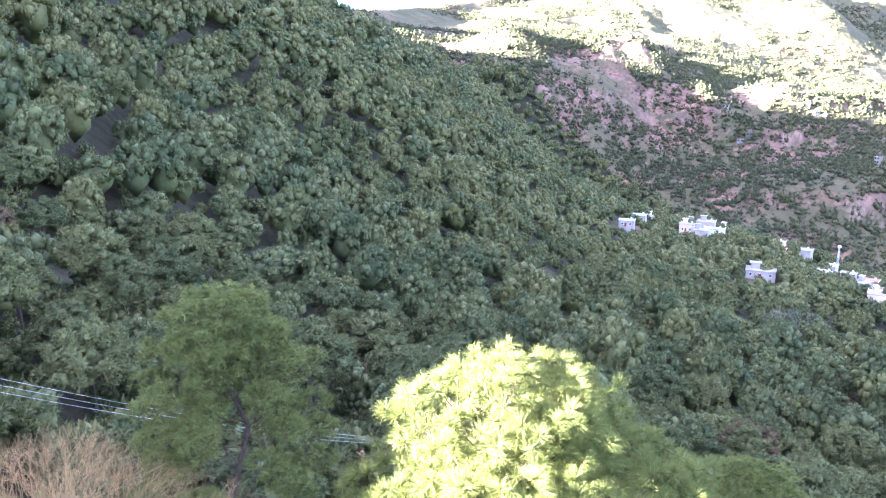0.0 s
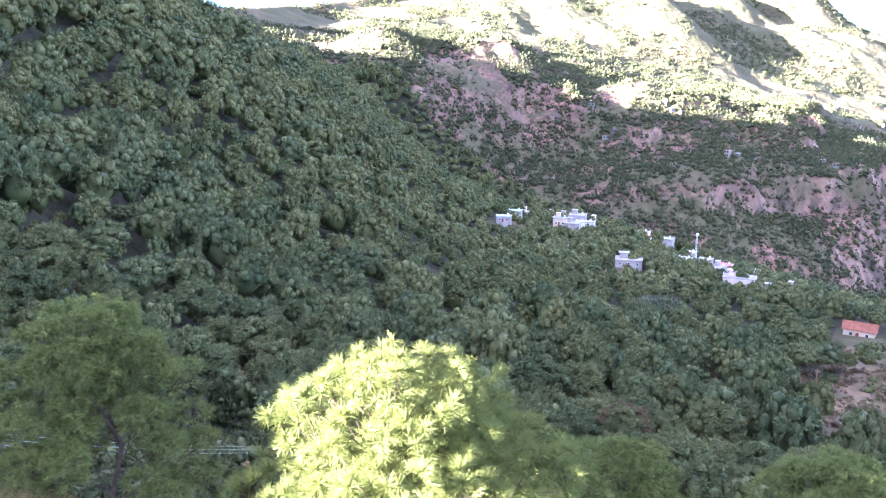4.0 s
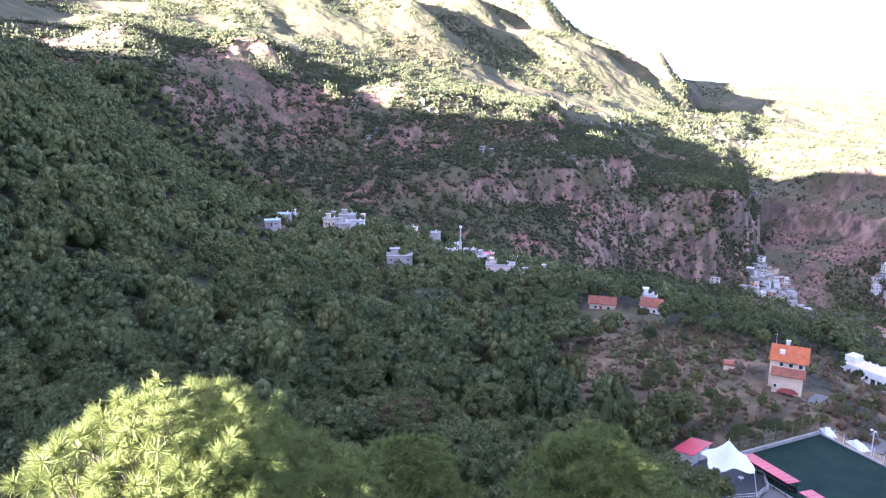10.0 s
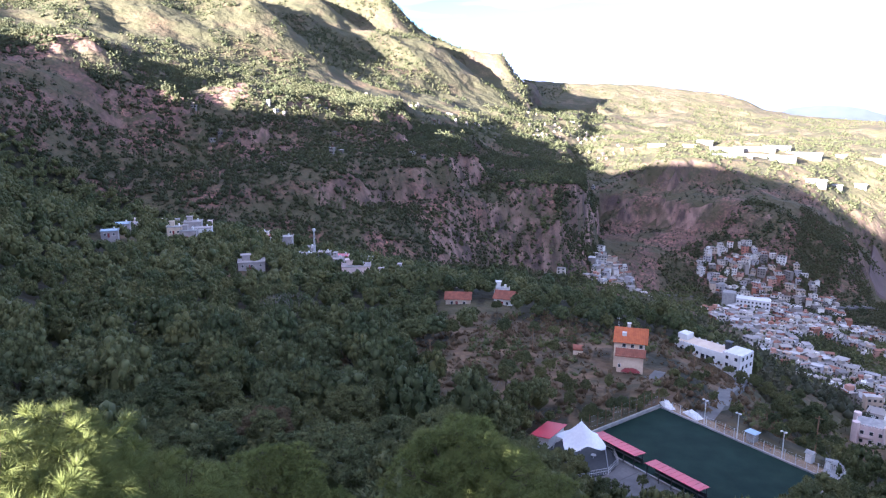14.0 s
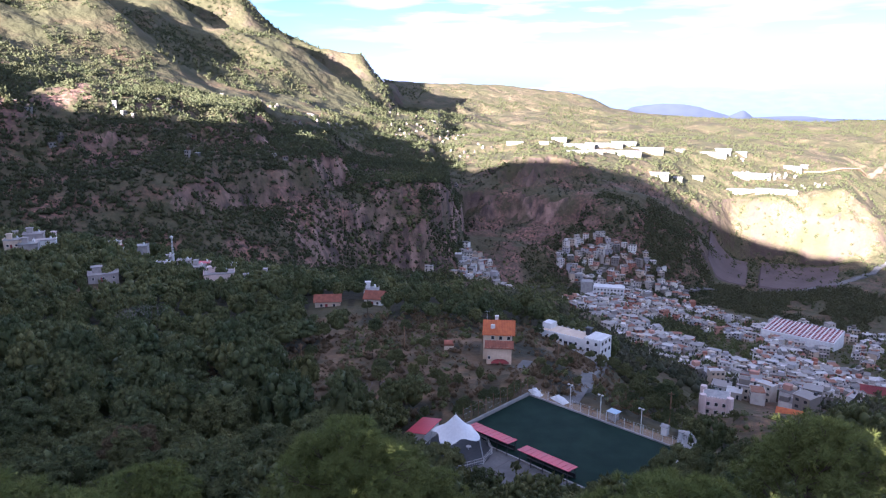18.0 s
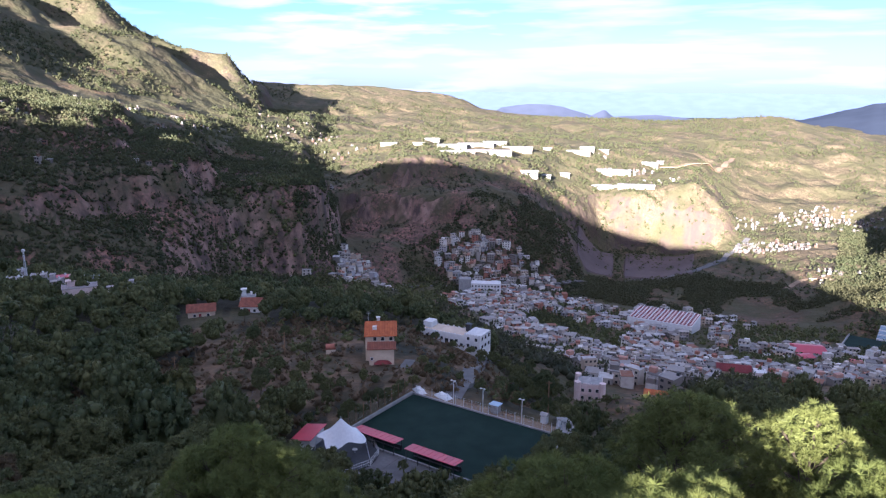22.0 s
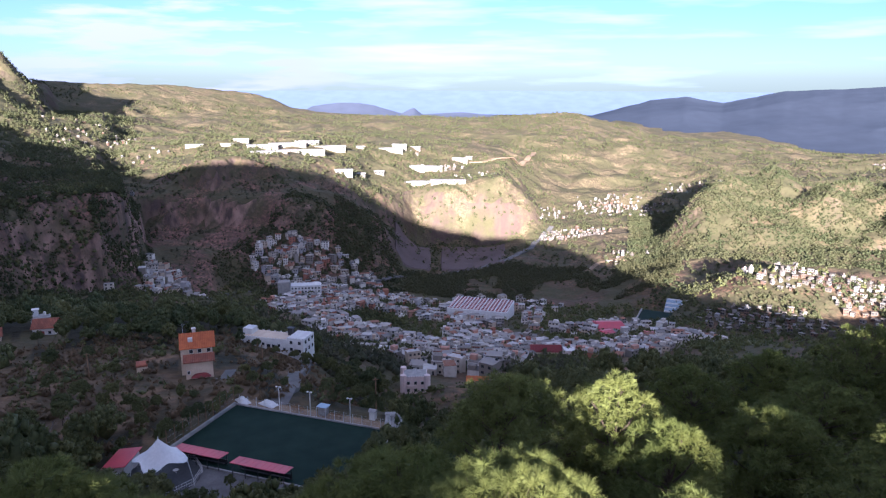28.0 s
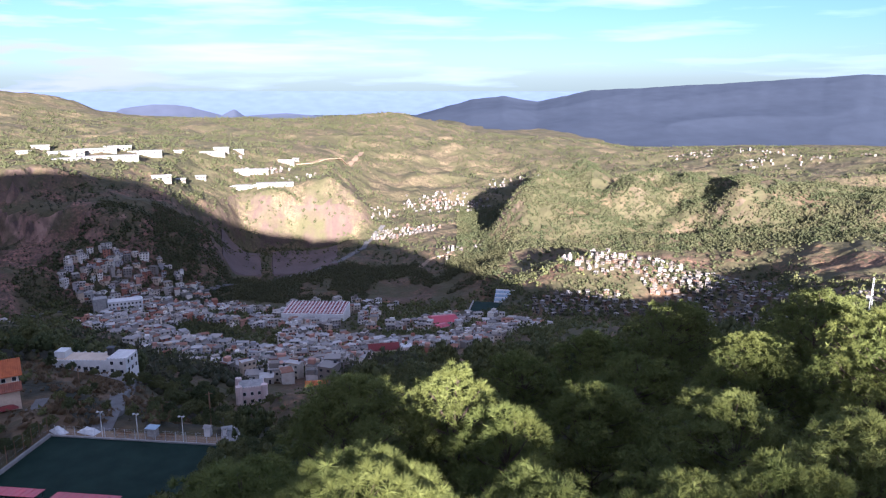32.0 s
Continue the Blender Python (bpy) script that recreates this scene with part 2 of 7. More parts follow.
M_RAVINE = leaf_mat("ravine_leaf", [(0.050, 0.060, 0.027), (0.078, 0.080, 0.034), (0.044, 0.050, 0.026), (0.085, 0.080, 0.038)], 0.02)
M_SCRUB = leaf_mat("scrub_leaf", [(0.070, 0.080, 0.036), (0.105, 0.100, 0.048), (0.050, 0.060, 0.028), (0.08, 0.085, 0.038)], 0.02)


# ---- numpy helpers ----
RNG = np.random.default_rng(7)
_TAB = RNG.random((256, 256))


def vnoise(x, y):
    xi, yi = np.floor(x).astype(int), np.floor(y).astype(int)
    fx, fy = x - xi, y - yi
    fx, fy = fx * fx * (3 - 2 * fx), fy * fy * (3 - 2 * fy)
    a, b = _TAB[xi & 255, yi & 255], _TAB[(xi + 1) & 255, yi & 255]
    c, d = _TAB[xi & 255, (yi + 1) & 255], _TAB[(xi + 1) & 255, (yi + 1) & 255]
    return (a + (b - a) * fx) * (1 - fy) + (c + (d - c) * fx) * fy


def fbm(x, y, wave, octaves=4, ridged=False):
    s, amp, tot = 0.0, 1.0, 0.0
    for k in range(octaves):
        n = vnoise(x / wave + 17.3 * k, y / wave + 9.1 * k)
        n = 1 - abs(2 * n - 1) if ridged else n
        s, tot, amp, wave = s + amp * n, tot + amp, amp * 0.5, wave * 0.5
    return s / tot - 0.5


def smooth(a, b, v):
    t = np.clip((v - a) / (b - a), 0, 1)
    return t * t * (3 - 2 * t)


def mesh_from(name, verts, faces, mat=None, flat=True):
    """A mesh from arrays of vertices and of faces with one number of corners each."""
    me = bpy.data.meshes.new(name)
    verts, faces = np.asarray(verts, np.float32), np.asarray(faces, np.int32)
    n, k = faces.shape
    me.vertices.add(len(verts))
    me.vertices.foreach_set("co", verts.ravel())
    me.loops.add(n * k)
    me.loops.foreach_set("vertex_index", faces.ravel())
    me.polygons.add(n)
    me.polygons.foreach_set("loop_start", np.arange(0, n * k, k, dtype=np.int32))
    me.polygons.foreach_set("loop_total", np.full(n, k, np.int32))
    me.polygons.foreach_set("use_smooth", np.full(n, not flat))
    me.update(calc_edges=True)
    if mat:
        me.materials.append(mat)
    return me


# ---- the land ----
# landforms: crests, rims, feet and floors (east, north, height)
HOME_SPUR = [
    (0, 0, 50), (15, -5, 50), (-25, 0, 56), (0, -30, 56), (40, -25, 47), (60, -60, 52), (110, -60, 36), 
    (-60, 40, 62), (-60, -60, 72), 
]
NEAR_SLOPE = [
    (-30, 73, 45), (-53, 118, 56), (-40, 164, 54), (-59, 252, 80), (-64, 156, 74), (-6, 49, 39), (4, 94, 28), 
    (21, 71, 32), (37, 64, 30), (42, 61, 28), (-22, 218, 43), (13, 259, 30), (49, 234, 13), (20, 158, 16), 
    (47, 157, 10), (81, 143, 6), 
]
SPUR_CREST = [
    (-12, 419, 102), (42, 517, 81), (94, 571, 58), (164, 576, 13), (199, 501, -31), (-54, 335, 109), 
    (-87, 244, 105), 
]
SHELF = [
    (176, 296, -14), (199, 392, -14), (224, 274, -24), (166, 423, -16), (206, 189, -14), (101, 313, -7), 
    (170, 95, -6), (171, 129, -6), (219, 85, -18), (273, 59, -56), (202, 185, -14), (209, 292, -21), 
    (269, 190, -26), (268, 110, -25), (186, 72, -10), (145, 178, -13), (85, 147, 3), (108, 103, -2), 
]
EAST_FLANK = [
    (244, 52, -48), (215, 46, -37), (185, 40, -25), (137, -23, 14), (124, -37, 21), (72, -34, 41), 
    (66, -45, 44), (145, -67, 19), (152, -96, 18), (256, 42, -42), (328, 27, -64), 
]
PITCH_BENCH = [
    (143, 70, 0), (136, 33, 0), (110, 78, 0), (111, 52, 0), (102, 59, 0), (153, 61, 0), 
]
RAVINE_FOOT = [
    (155, 537, -9), (179, 487, -23), (266, 581, -23), (324, 563, -36), (389, 532, -63), (501, 516, -94), 
    (637, 532, -136), 
]
BROWN_RIM = [
    (12, 699, 116), (57, 797, 109), (150, 846, 103), (268, 879, 74), (352, 827, 34), (418, 773, 8), 
    (462, 748, 2), (576, 755, -7), (578, 689, -26), (703, 711, -50), (723, 631, -71), (789, 597, -90), 
    (837, 565, -101), 
]
BROWN_FOOT = [
    (90, 713, 49), (181, 696, 11), (233, 659, -4), (409, 687, -35), (524, 643, -60), (686, 582, -147), 
    (746, 555, -164), (800, 530, -141), 
]
GORGE = [
    (895, 567, -142), (856, 517, -156), 
]
UPPER_BENCH = [
    (119, 1093, 134), (425, 1228, 138), (597, 1154, 74), (603, 978, 23), (840, 991, -11), (1050, 925, -45), 
    (1004, 745, -74), 
]
WEST_HILLS = [
    (6, 1499, 196), (174, 1690, 216), (275, 1727, 228), (382, 1758, 209), (496, 1781, 201), 
]
MASSIF_CREST = [
    (714, 2185, 275), (948, 2312, 331), (1265, 2328, 399), (1638, 2208, 383), (1437, 2285, 392), 
    (1733, 2134, 329), (1901, 2054, 260), (2046, 1983, 197), (2231, 1929, 182), (2285, 1864, 151), 
]
MASSIF_FOOT = [
    (2305, 1856, 66), (2361, 1817, 33), (2153, 1867, 76), (1836, 1910, 169), (1601, 1984, 214), 
    (1353, 2042, 227), (598, 1802, 227), (917, 2054, 250), (1058, 2041, 231), (1232, 2000, 218), 
    (756, 1632, 158), (945, 1412, 92), 
]
MASSIF_SLOPE = [
    (1099, 1789, 109), (1290, 1719, 111), (1153, 1446, 30), (1471, 1498, 23), (1584, 1378, -24), 
    (1352, 1110, -60), (734, 1132, 25), 
]
FAR_PLATEAU = [
    (2869, 2174, 44), (3209, 1939, 42), (3448, 1712, 8), (3691, 1406, -79), (2743, 1922, -21), 
    (2769, 1701, -47), (2321, 1378, -83), (2780, 1127, -98), (2815, 694, -90), (2783, 308, -67), 
    (2698, 88, -50), 
]
MID_HILLS = [
    (2699, 11, -47), (2480, -316, -86), (2239, -523, -114), (2049, -651, -143), (2396, 133, -99), 
    (2470, 384, -99), (2479, 782, -96), 
]
HILLTOP_PLATEAU = [
    (1498, 997, -86), (1534, 841, -95), (1670, 669, -112), (1797, 436, -106), (1764, 232, -131), 
    (1898, 74, -135), (1475, 618, -131), (1489, 350, -140), (1487, 195, -139), (1595, 116, -171), 
]
QUARRY_FOOT = [
    (1403, 274, -228), (1401, 149, -223), (1397, 88, -234), (1225, 189, -216), (1224, 120, -213), 
    (1119, 264, -199), (1067, 217, -221), (1102, 125, -217), (1188, 60, -207), (1399, 13, -199), 
    (1034, 176, -224), 
]
DARK_SLOPE = [
    (1209, 704, -150), (1011, 734, -154), (1030, 510, -167), (989, 351, -169), (1190, 380, -166), 
    (1287, 863, -123), (1150, 882, -115), 
]
VALLEY_FLOOR = [
    (798, 496, -179), (826, 302, -192), (885, 418, -194), (794, 89, -191), (622, 148, -158), (516, 158, -130), 
    (413, 70, -101), (599, -6, -156), (738, -52, -180), (841, -122, -198), (959, -6, -219), (600, 247, -140), 
    (613, 336, -138), (455, 325, -97), (947, 69, -212), 
]
CHURCH_HILL = [
    (811, -254, -126), (877, -201, -154), (868, -144, -179), (757, -139, -176), (662, -227, -139), 
    (591, -246, -100), (874, -212, -153), (807, -296, -140), (1132, -200, -197), (1046, -338, -179), 
    (939, -422, -178), (736, -425, -152), (650, -466, -138), (627, -311, -119), 
]
ROCK_RIDGE = [
    (1493, -413, -120), (1567, -322, -147), (1361, -326, -200), (1214, -194, -199), (1393, -555, -133), 
    (1329, -694, -131), (1174, -762, -127), (1127, -795, -129), (1187, -479, -177), (998, -570, -146), 
    (1893, -151, -158), (1668, -199, -189), (1599, -28, -202), (1379, -2, -219), (1178, -57, -222), 
    (1907, -602, -151), (2017, -878, -140), (1832, -1026, -151), (1650, -1131, -137), 
]
EAST_BASIN = [
    (2792, -1097, -152), (2489, -1488, -162), (3115, -730, -152), (3289, -260, -139), (2307, -1586, -124), 
]
LANDFORMS = HOME_SPUR + NEAR_SLOPE + SPUR_CREST + SHELF + EAST_FLANK + PITCH_BENCH + RAVINE_FOOT + BROWN_RIM + BROWN_FOOT + GORGE + UPPER_BENCH + WEST_HILLS + MASSIF_CREST + MASSIF_FOOT + MASSIF_SLOPE + FAR_PLATEAU + MID_HILLS + HILLTOP_PLATEAU + QUARRY_FOOT + DARK_SLOPE + VALLEY_FLOOR + CHURCH_HILL + ROCK_RIDGE + EAST_BASIN

RIDGE_CREST = [(-600, 40), (-350, 36), (-300, 38), (-275, 42), (-247, 54), (-220, 68), (-200, 76), (-172, 75), (-131, 85), (-88, 114), (-60, 129.6), (-45, 129.4), (-29, 128), (-24, 132), (-18, 130), (-13, 127), (-9, 130), (-4, 131), (2, 129.5), (7, 127.5), (11, 128.5), (16, 133),
               (30, 137), (73, 141), (138, 157), (215, 205), (266, 228), (340, 238), (375, 235), (448, 226), (576, 197), (650, 178), (740, 180), (790, 196), (900, 235), (1010, 235), (1300, 250)]
HOME_RIDGE = [(-300, y_, z_) for y_, z_ in RIDGE_CREST if y_ < -87 or y_ > 29] + [
    (-300, -40, 129), (-300, 0, 128), (-150, 60, 90), (-140, -40, 78), (-150, 200, 115), (-150, 400, 130), (-150, 700, 135), (-120, 950, 150), (-150, -200, 50),
]
OUTER = [
    (-1500, 0, 0), (-1500, 1500, 150), (-1200, -1200, -50), (0, -700, -60), (150, -350, -90), (0, -350, -80), (-150, -350, -40), (300, -420, -70), (0, -1500, -50), (600, -900, -80), (700, -2000, -120),
    (-1500, 3000, 100), (0, 3000, 200), (900, 3600, 200), (-3500, -3000, -50), (-3500, 2500, 0), (300, -4500, -120), (2200, 3300, 150),
    (4120, 2150, -110), (4330, 1300, -150), (4280, 400, -160), (4260, -400, -170), (4500, 2050, -120), (4760, 1300, -190), (4900, 400, -200),
    (4900, -400, -200), (4000, -1800, -130), (3200, -2800, -130), (4400, -2200, -120), (3600, -3300, -120),
]
_CTRL = np.array(LANDFORMS + HOME_RIDGE + OUTER, float)
_N = len(_CTRL)


def _kernel(d2):
    return -np.sqrt(d2 + 9.0)


_D2 = ((_CTRL[:, None, :2] - _CTRL[None, :, :2]) ** 2).sum(-1)
_P = np.c_[np.ones(_N), _CTRL[:, :2] / 1000]
_RAD = np.hypot(_CTRL[:, 0], _CTRL[:, 1])
_A = np.block([[_kernel(_D2) + np.diag(0.004 * _RAD + 0.3), _P], [_P.T, np.zeros((3, 3))]])
_W = np.linalg.solve(_A, np.r_[_CTRL[:, 2], 0, 0, 0])


def near_land(x, y):
    """Height of the hilltop, the shelf, the pitch terrace and the valley floor."""
    x, y = np.asarray(x, float), np.asarray(y, float)
    shape = x.shape
    x, y = x.ravel(), y.ravel()
    z = np.empty(len(x))
    for i in range(0, len(x), 20000):
        s = slice(i, i + 20000)
        d2 = (x[s, None] - _CTRL[None, :, 0]) ** 2 + (y[s, None] - _CTRL[None, :, 1]) ** 2
        z[s] = _kernel(d2) @ _W[:_N] + _W[_N] + (x[s] * _W[_N + 1] + y[s] * _W[_N + 2]) / 1000
    r = np.hypot(x, y)
    front = smooth(-150, 60, x)
    z += front * smooth(30, 250, r) * (fbm(x, y, 45, 4) * 4.0)
    rough = front * smooth(380, 750, r)
    town = smooth(330, 150, np.hypot((x - 700) * 0.8, y - 60)) + smooth(230, 120, np.hypot(x - 720, y + 280))
    rough = rough * (1 - 0.8 * np.clip(town, 0, 1))
    z += rough * (fbm(x, y, 170, 5, True) * 26 + fbm(x, y, 60, 4, True) * 11 + fbm(x, y, 24, 3, True) * 5)
    az = np.degrees(np.arctan2(x, y))
    # the church hill
    w = smooth(97, 101, az) * smooth(122, 117, az) * smooth(540, 660, r) * smooth(1080, 980, r)
    low = np.interp(r, [540, 700, 820, 1080], [-122, -166, -176, -186])
    top = 40 * np.exp(-((r - 905) / 82) ** 2) * np.exp(-(abs(az - 107.5) / 6.0) ** 3) + 16 * np.exp(-((r - 860) / 90) ** 2) * smooth(111, 115, az)
    z = z * (1 - w) + w * (low + top + 5 * fbm(x, y, 50, 3))
    z -= 32 * np.exp(-((x - 510) / 110) ** 2 - ((y + 280) / 95) ** 2)
    # the spur falls away to the south-east
    z -= 12 * smooth(106, 113, az) * smooth(150, 138, az) * smooth(46, 88, r) * smooth(300, 200, r)
    # the crest of the home ridge, with its saddles
    crest = np.interp(y, [k_[0] for k_ in RIDGE_CREST], [k_[1] for k_ in RIDGE_CREST]) - 0.27 * abs(x + 300)
    w = smooth(-620, -500, y) * smooth(1250, 1150, y) * smooth(-170, -230, x)
    z = z * (1 - w) + w * np.where(abs(x + 300) < 60, crest, np.minimum(z, crest))
    # the levelled terrace of the sports pitch
    d = np.maximum(abs((x - 126) * 0.985 - (y - 55) * 0.174) - 21, abs((x - 126) * 0.174 + (y - 55) * 0.985) - 25)
    k = smooth(14, 0, d)
    z = z * (1 - k) - 0.02 * k
    return z.reshape(shape)

# ---- the far land: lines of equal kind round the valley (azimuth, elevation seen from the hilltop, distance) ----
# half way up the ravine wall; the foot of the dark slope; the foot of the rocky ridge
WALL_MID_WEST = [
    (0.1, 1.2, 560), (7.9, -0.6, 600), (13.3, -0.26, 640), (19.1, -2.24, 690), (25.6, -3.28, 710), (31.4, -3.88, 720), (36.7, -5.05, 715), (41.6, -5.77, 720),
    (45.9, -6.83, 735), (51.4, -10.8, 785), (54.9, -10.87, 788), (59.0, -13.38, 930), (63.0, -12.05, 985), (67.0, -11.29, 1000),
]
WALL_MID_EAST = [
    (71.9, -10.91, 1020), (75.1, -11.12, 1060), (77.4, -14.84, 1070), (80.6, -15.11, 1080), (86.3, -14.07, 1120), (89.2, -13.89, 1150), (93.3, -13.03, 1180), (96.4, -12.76, 1180),
    (99.9, -11.35, 1200), (104.2, -10.53, 1220), (108.4, -11.16, 1220), (112.4, -11.3, 1200), (116.9, -10.91, 1180), (122.0, -10.39, 1150), (131.6, -9.53, 1100),
]
# the brow of the ravine wall; the ledge in the dark slope; the foot of the pale cliff; the crest of the rocky ridge
WALL_BROW_WEST = [
    (0.3, 2.4, 640), (8.0, 1.5, 690), (11.6, 2.56, 740), (15.4, 1.85, 780), (20.4, 1.3, 820), (25.6, -0.47, 800), (30.5, -1.86, 830), (33.8, -2.26, 830),
    (36.7, -3.64, 790), (39.5, -3.81, 800), (42.6, -4.16, 800), (45.7, -4.67, 815), (50.0, -7.61, 812), (52.6, -7.85, 812), (56.3, -7.97, 815), (57.9, -11.82, 1020),
    (61.4, -10.04, 1060), (64.9, -8.84, 1080), (69.3, -8.69, 1090),
]
WALL_BROW_EAST = [
    (73.3, -9.24, 1120), (76.0, -11.34, 1240), (78.3, -12.71, 1340), (80.5, -12.92, 1355), (82.7, -13.02, 1355), (86.6, -12.5, 1355), (89.1, -12.19, 1330), (93.2, -11.49, 1340),
    (95.5, -11.68, 1310), (96.8, -11.21, 1340), (99.0, -9.5, 1420), (101.3, -7.54, 1470), (102.3, -7.34, 1480), (104.0, -7.38, 1470), (105.2, -6.92, 1450), (106.5, -7.88, 1430),
    (108.2, -8.65, 1400), (111.3, -7.75, 1430), (113.5, -6.98, 1450), (116.5, -6.98, 1420), (119.3, -7.19, 1400), (121.6, -7.7, 1370), (131.4, -7.88, 1300),
]
# the bench over the ravine; the edge of the plateau
BENCH_WEST = [
    (0.3, 3.0, 800), (8.1, 2.6, 950), (11.7, 3.04, 1000), (15.4, 2.61, 1020), (20.4, 2.07, 1050), (25.6, 0.52, 1050), (30.5, -0.87, 1080), (36.6, -1.92, 1060),
    (42.6, -2.66, 1110), (47.2, -4.52, 1150), (51.0, -6.03, 1190), (55.5, -6.73, 1200), (58.1, -8.63, 1120), (59.8, -6.99, 1150), (63.2, -6.26, 1180), (65.8, -6.39, 1190),
    (69.3, -7.08, 1200),
]
BENCH_EAST = [
    (72.8, -7.62, 1240), (75.1, -8.49, 1320), (78.2, -8.46, 1415), (80.4, -8.42, 1415), (82.5, -8.25, 1420), (85.1, -7.45, 1430), (86.6, -8.68, 1430), (88.2, -10.96, 1450),
    (93.2, -10.17, 1520), (96.8, -10.12, 1560), (99.8, -9.83, 1620), (104.1, -8.83, 1650), (108.2, -8.73, 1640), (112.1, -8.24, 1620), (117.6, -7.89, 1600), (121.7, -7.96, 1560),
    (131.4, -8.04, 1500),
]
# the upper slopes; the back of the plateau
UPPER_SLOPE_WEST = [
    (0.3, 3.5, 1000), (8.1, 3.1, 1300), (15.4, 2.98, 1400), (20.5, 2.46, 1450), (25.6, 1.7, 1450), (31.3, 0.72, 1450), (36.6, -0.46, 1450), (43.3, -1.61, 1520),
    (47.1, -2.72, 1560), (50.8, -3.96, 1580), (55.3, -5.09, 1560), (55.8, -6.03, 1480), (58.2, -5.39, 1480), (61.6, -5.04, 1490), (65.0, -4.57, 1520), (69.4, -4.57, 1540),
]
UPPER_SLOPE_EAST = [
    (72.8, -4.88, 1570), (78.1, -5.29, 1640), (82.4, -5.58, 1750), (85.0, -6.09, 1700), (88.1, -8.42, 1700), (93.2, -7.76, 1850), (97.6, -7.49, 1900), (101.9, -6.59, 2000),
    (108.0, -6.24, 2050), (111.9, -5.93, 2050), (115.6, -5.45, 2050), (119.1, -5.47, 2000), (121.4, -5.54, 2000), (131.0, -5.24, 1900),
]
# the foot of the massif; the hills behind the plateau
MASSIF_FOOT_WEST = [
    (0.4, 3.9, 1150), (8.1, 3.5, 1480), (11.7, 3.85, 1600), (15.4, 3.7, 1700), (20.5, 3.6, 1780), (24.1, 3.16, 1800), (27.3, 3.02, 1800), (31.3, 2.47, 1850),
    (36.5, 1.37, 1850), (43.2, -0.18, 1850), (48.8, -1.74, 1850), (52.1, -2.62, 1850), (55.8, -3.26, 1900), (56.7, -4.1, 1900), (60.8, -4.09, 2150), (69.4, -4.18, 2250),
]
MASSIF_FOOT_EAST = [
    (78.1, -4.17, 2250), (86.6, -4.24, 2250), (90.6, -4.24, 2250), (94.6, -4.94, 2200), (97.5, -5.2, 2300), (101.8, -5.39, 2350), (108.0, -5.58, 2350), (115.6, -5.14, 2350),
    (121.3, -4.98, 2300), (130.9, -4.58, 2300),
]
# the foot of the highest cliffs; the far hills
CLIFF_FOOT_WEST = [
    (0.4, 4.2, 1200), (8.1, 4.0, 1560), (11.8, 4.17, 1700), (15.5, 3.88, 1800), (20.5, 3.61, 1860), (23.3, 3.48, 1950), (25.7, 3.79, 2050), (28.9, 4.55, 2080),
    (31.3, 4.16, 2100), (36.4, 3.14, 2100), (41.1, 1.96, 2100), (45.0, 0.88, 2100), (48.7, 0.04, 2120), (51.0, -0.43, 2120), (52.2, -0.9, 2130), (52.9, -2.28, 2500),
    (58.4, -2.56, 2600), (63.4, -2.82, 2650), (69.4, -3.15, 2650),
]
CLIFF_FOOT_EAST = [
    (78.1, -3.4, 2600), (86.5, -3.49, 2600), (90.2, -3.43, 2600), (94.5, -4.38, 2550), (95.3, -4.49, 2600), (99.6, -4.66, 2650), (103.9, -4.68, 2700), (108.0, -5.25, 2700),
    (115.6, -4.9, 2700), (121.3, -4.72, 2700), (130.8, -4.32, 2700),
]
# the skyline
SKYLINE_WEST = [
    (0.4, 4.6, 1250), (8.2, 4.6, 1620), (11.8, 4.67, 1750), (14.0, 4.13, 1860), (16.6, 4.0, 1900), (20.5, 3.86, 1920), (22.9, 3.65, 2050), (24.5, 4.45, 2250),
    (27.3, 5.4, 2195), (31.2, 6.82, 2229), (35.1, 7.14, 2230), (37.1, 6.38, 2230), (38.7, 5.36, 2230), (41.0, 4.65, 2230), (42.9, 4.03, 2230), (44.8, 2.89, 2230),
    (46.7, 2.2, 2179), (48.5, 1.85, 2188), (50.5, 1.64, 2190), (51.2, 0.3, 2191), (51.8, -0.32, 2300), (51.9, -0.22, 2900), (54.2, -0.38, 2950), (58.5, -0.43, 3000),
    (61.0, -0.64, 3050), (65.1, -1.02, 3100), (67.3, -1.53, 3100), (69.4, -2.3, 3100),
]
SKYLINE_EAST = [
    (72.0, -2.69, 3000), (79.3, -2.88, 2900), (82.3, -3.03, 2850), (85.7, -2.79, 2800), (90.1, -2.49, 2800), (92.1, -2.9, 2800), (94.5, -3.5, 2800), (96.2, -4.1, 2850),
    (99.6, -4.28, 2950), (103.8, -4.38, 3000), (107.9, -5.0, 3000), (115.5, -4.75, 3000), (121.3, -4.57, 3000), (130.8, -4.19, 3000),
]
RANGES = [WALL_MID_WEST + WALL_MID_EAST,
          WALL_BROW_WEST + WALL_BROW_EAST,
          BENCH_WEST + BENCH_EAST,
          UPPER_SLOPE_WEST + UPPER_SLOPE_EAST,
          MASSIF_FOOT_WEST + MASSIF_FOOT_EAST,
          CLIFF_FOOT_WEST + CLIFF_FOOT_EAST,
          SKYLINE_WEST + SKYLINE_EAST]
NEAR_EDGE = [(-40, 430), (0, 440), (5, 530), (10, 590), (16, 600), (22, 560), (25, 540), (30, 535), (36, 540), (44, 570), (47, 640), (50, 715), (52, 750), (55, 772), (57.5, 800), (60, 810), (63, 870), (70, 930), (80, 980), (90, 1000), (97, 1040), (120, 1060), (134, 1000)]
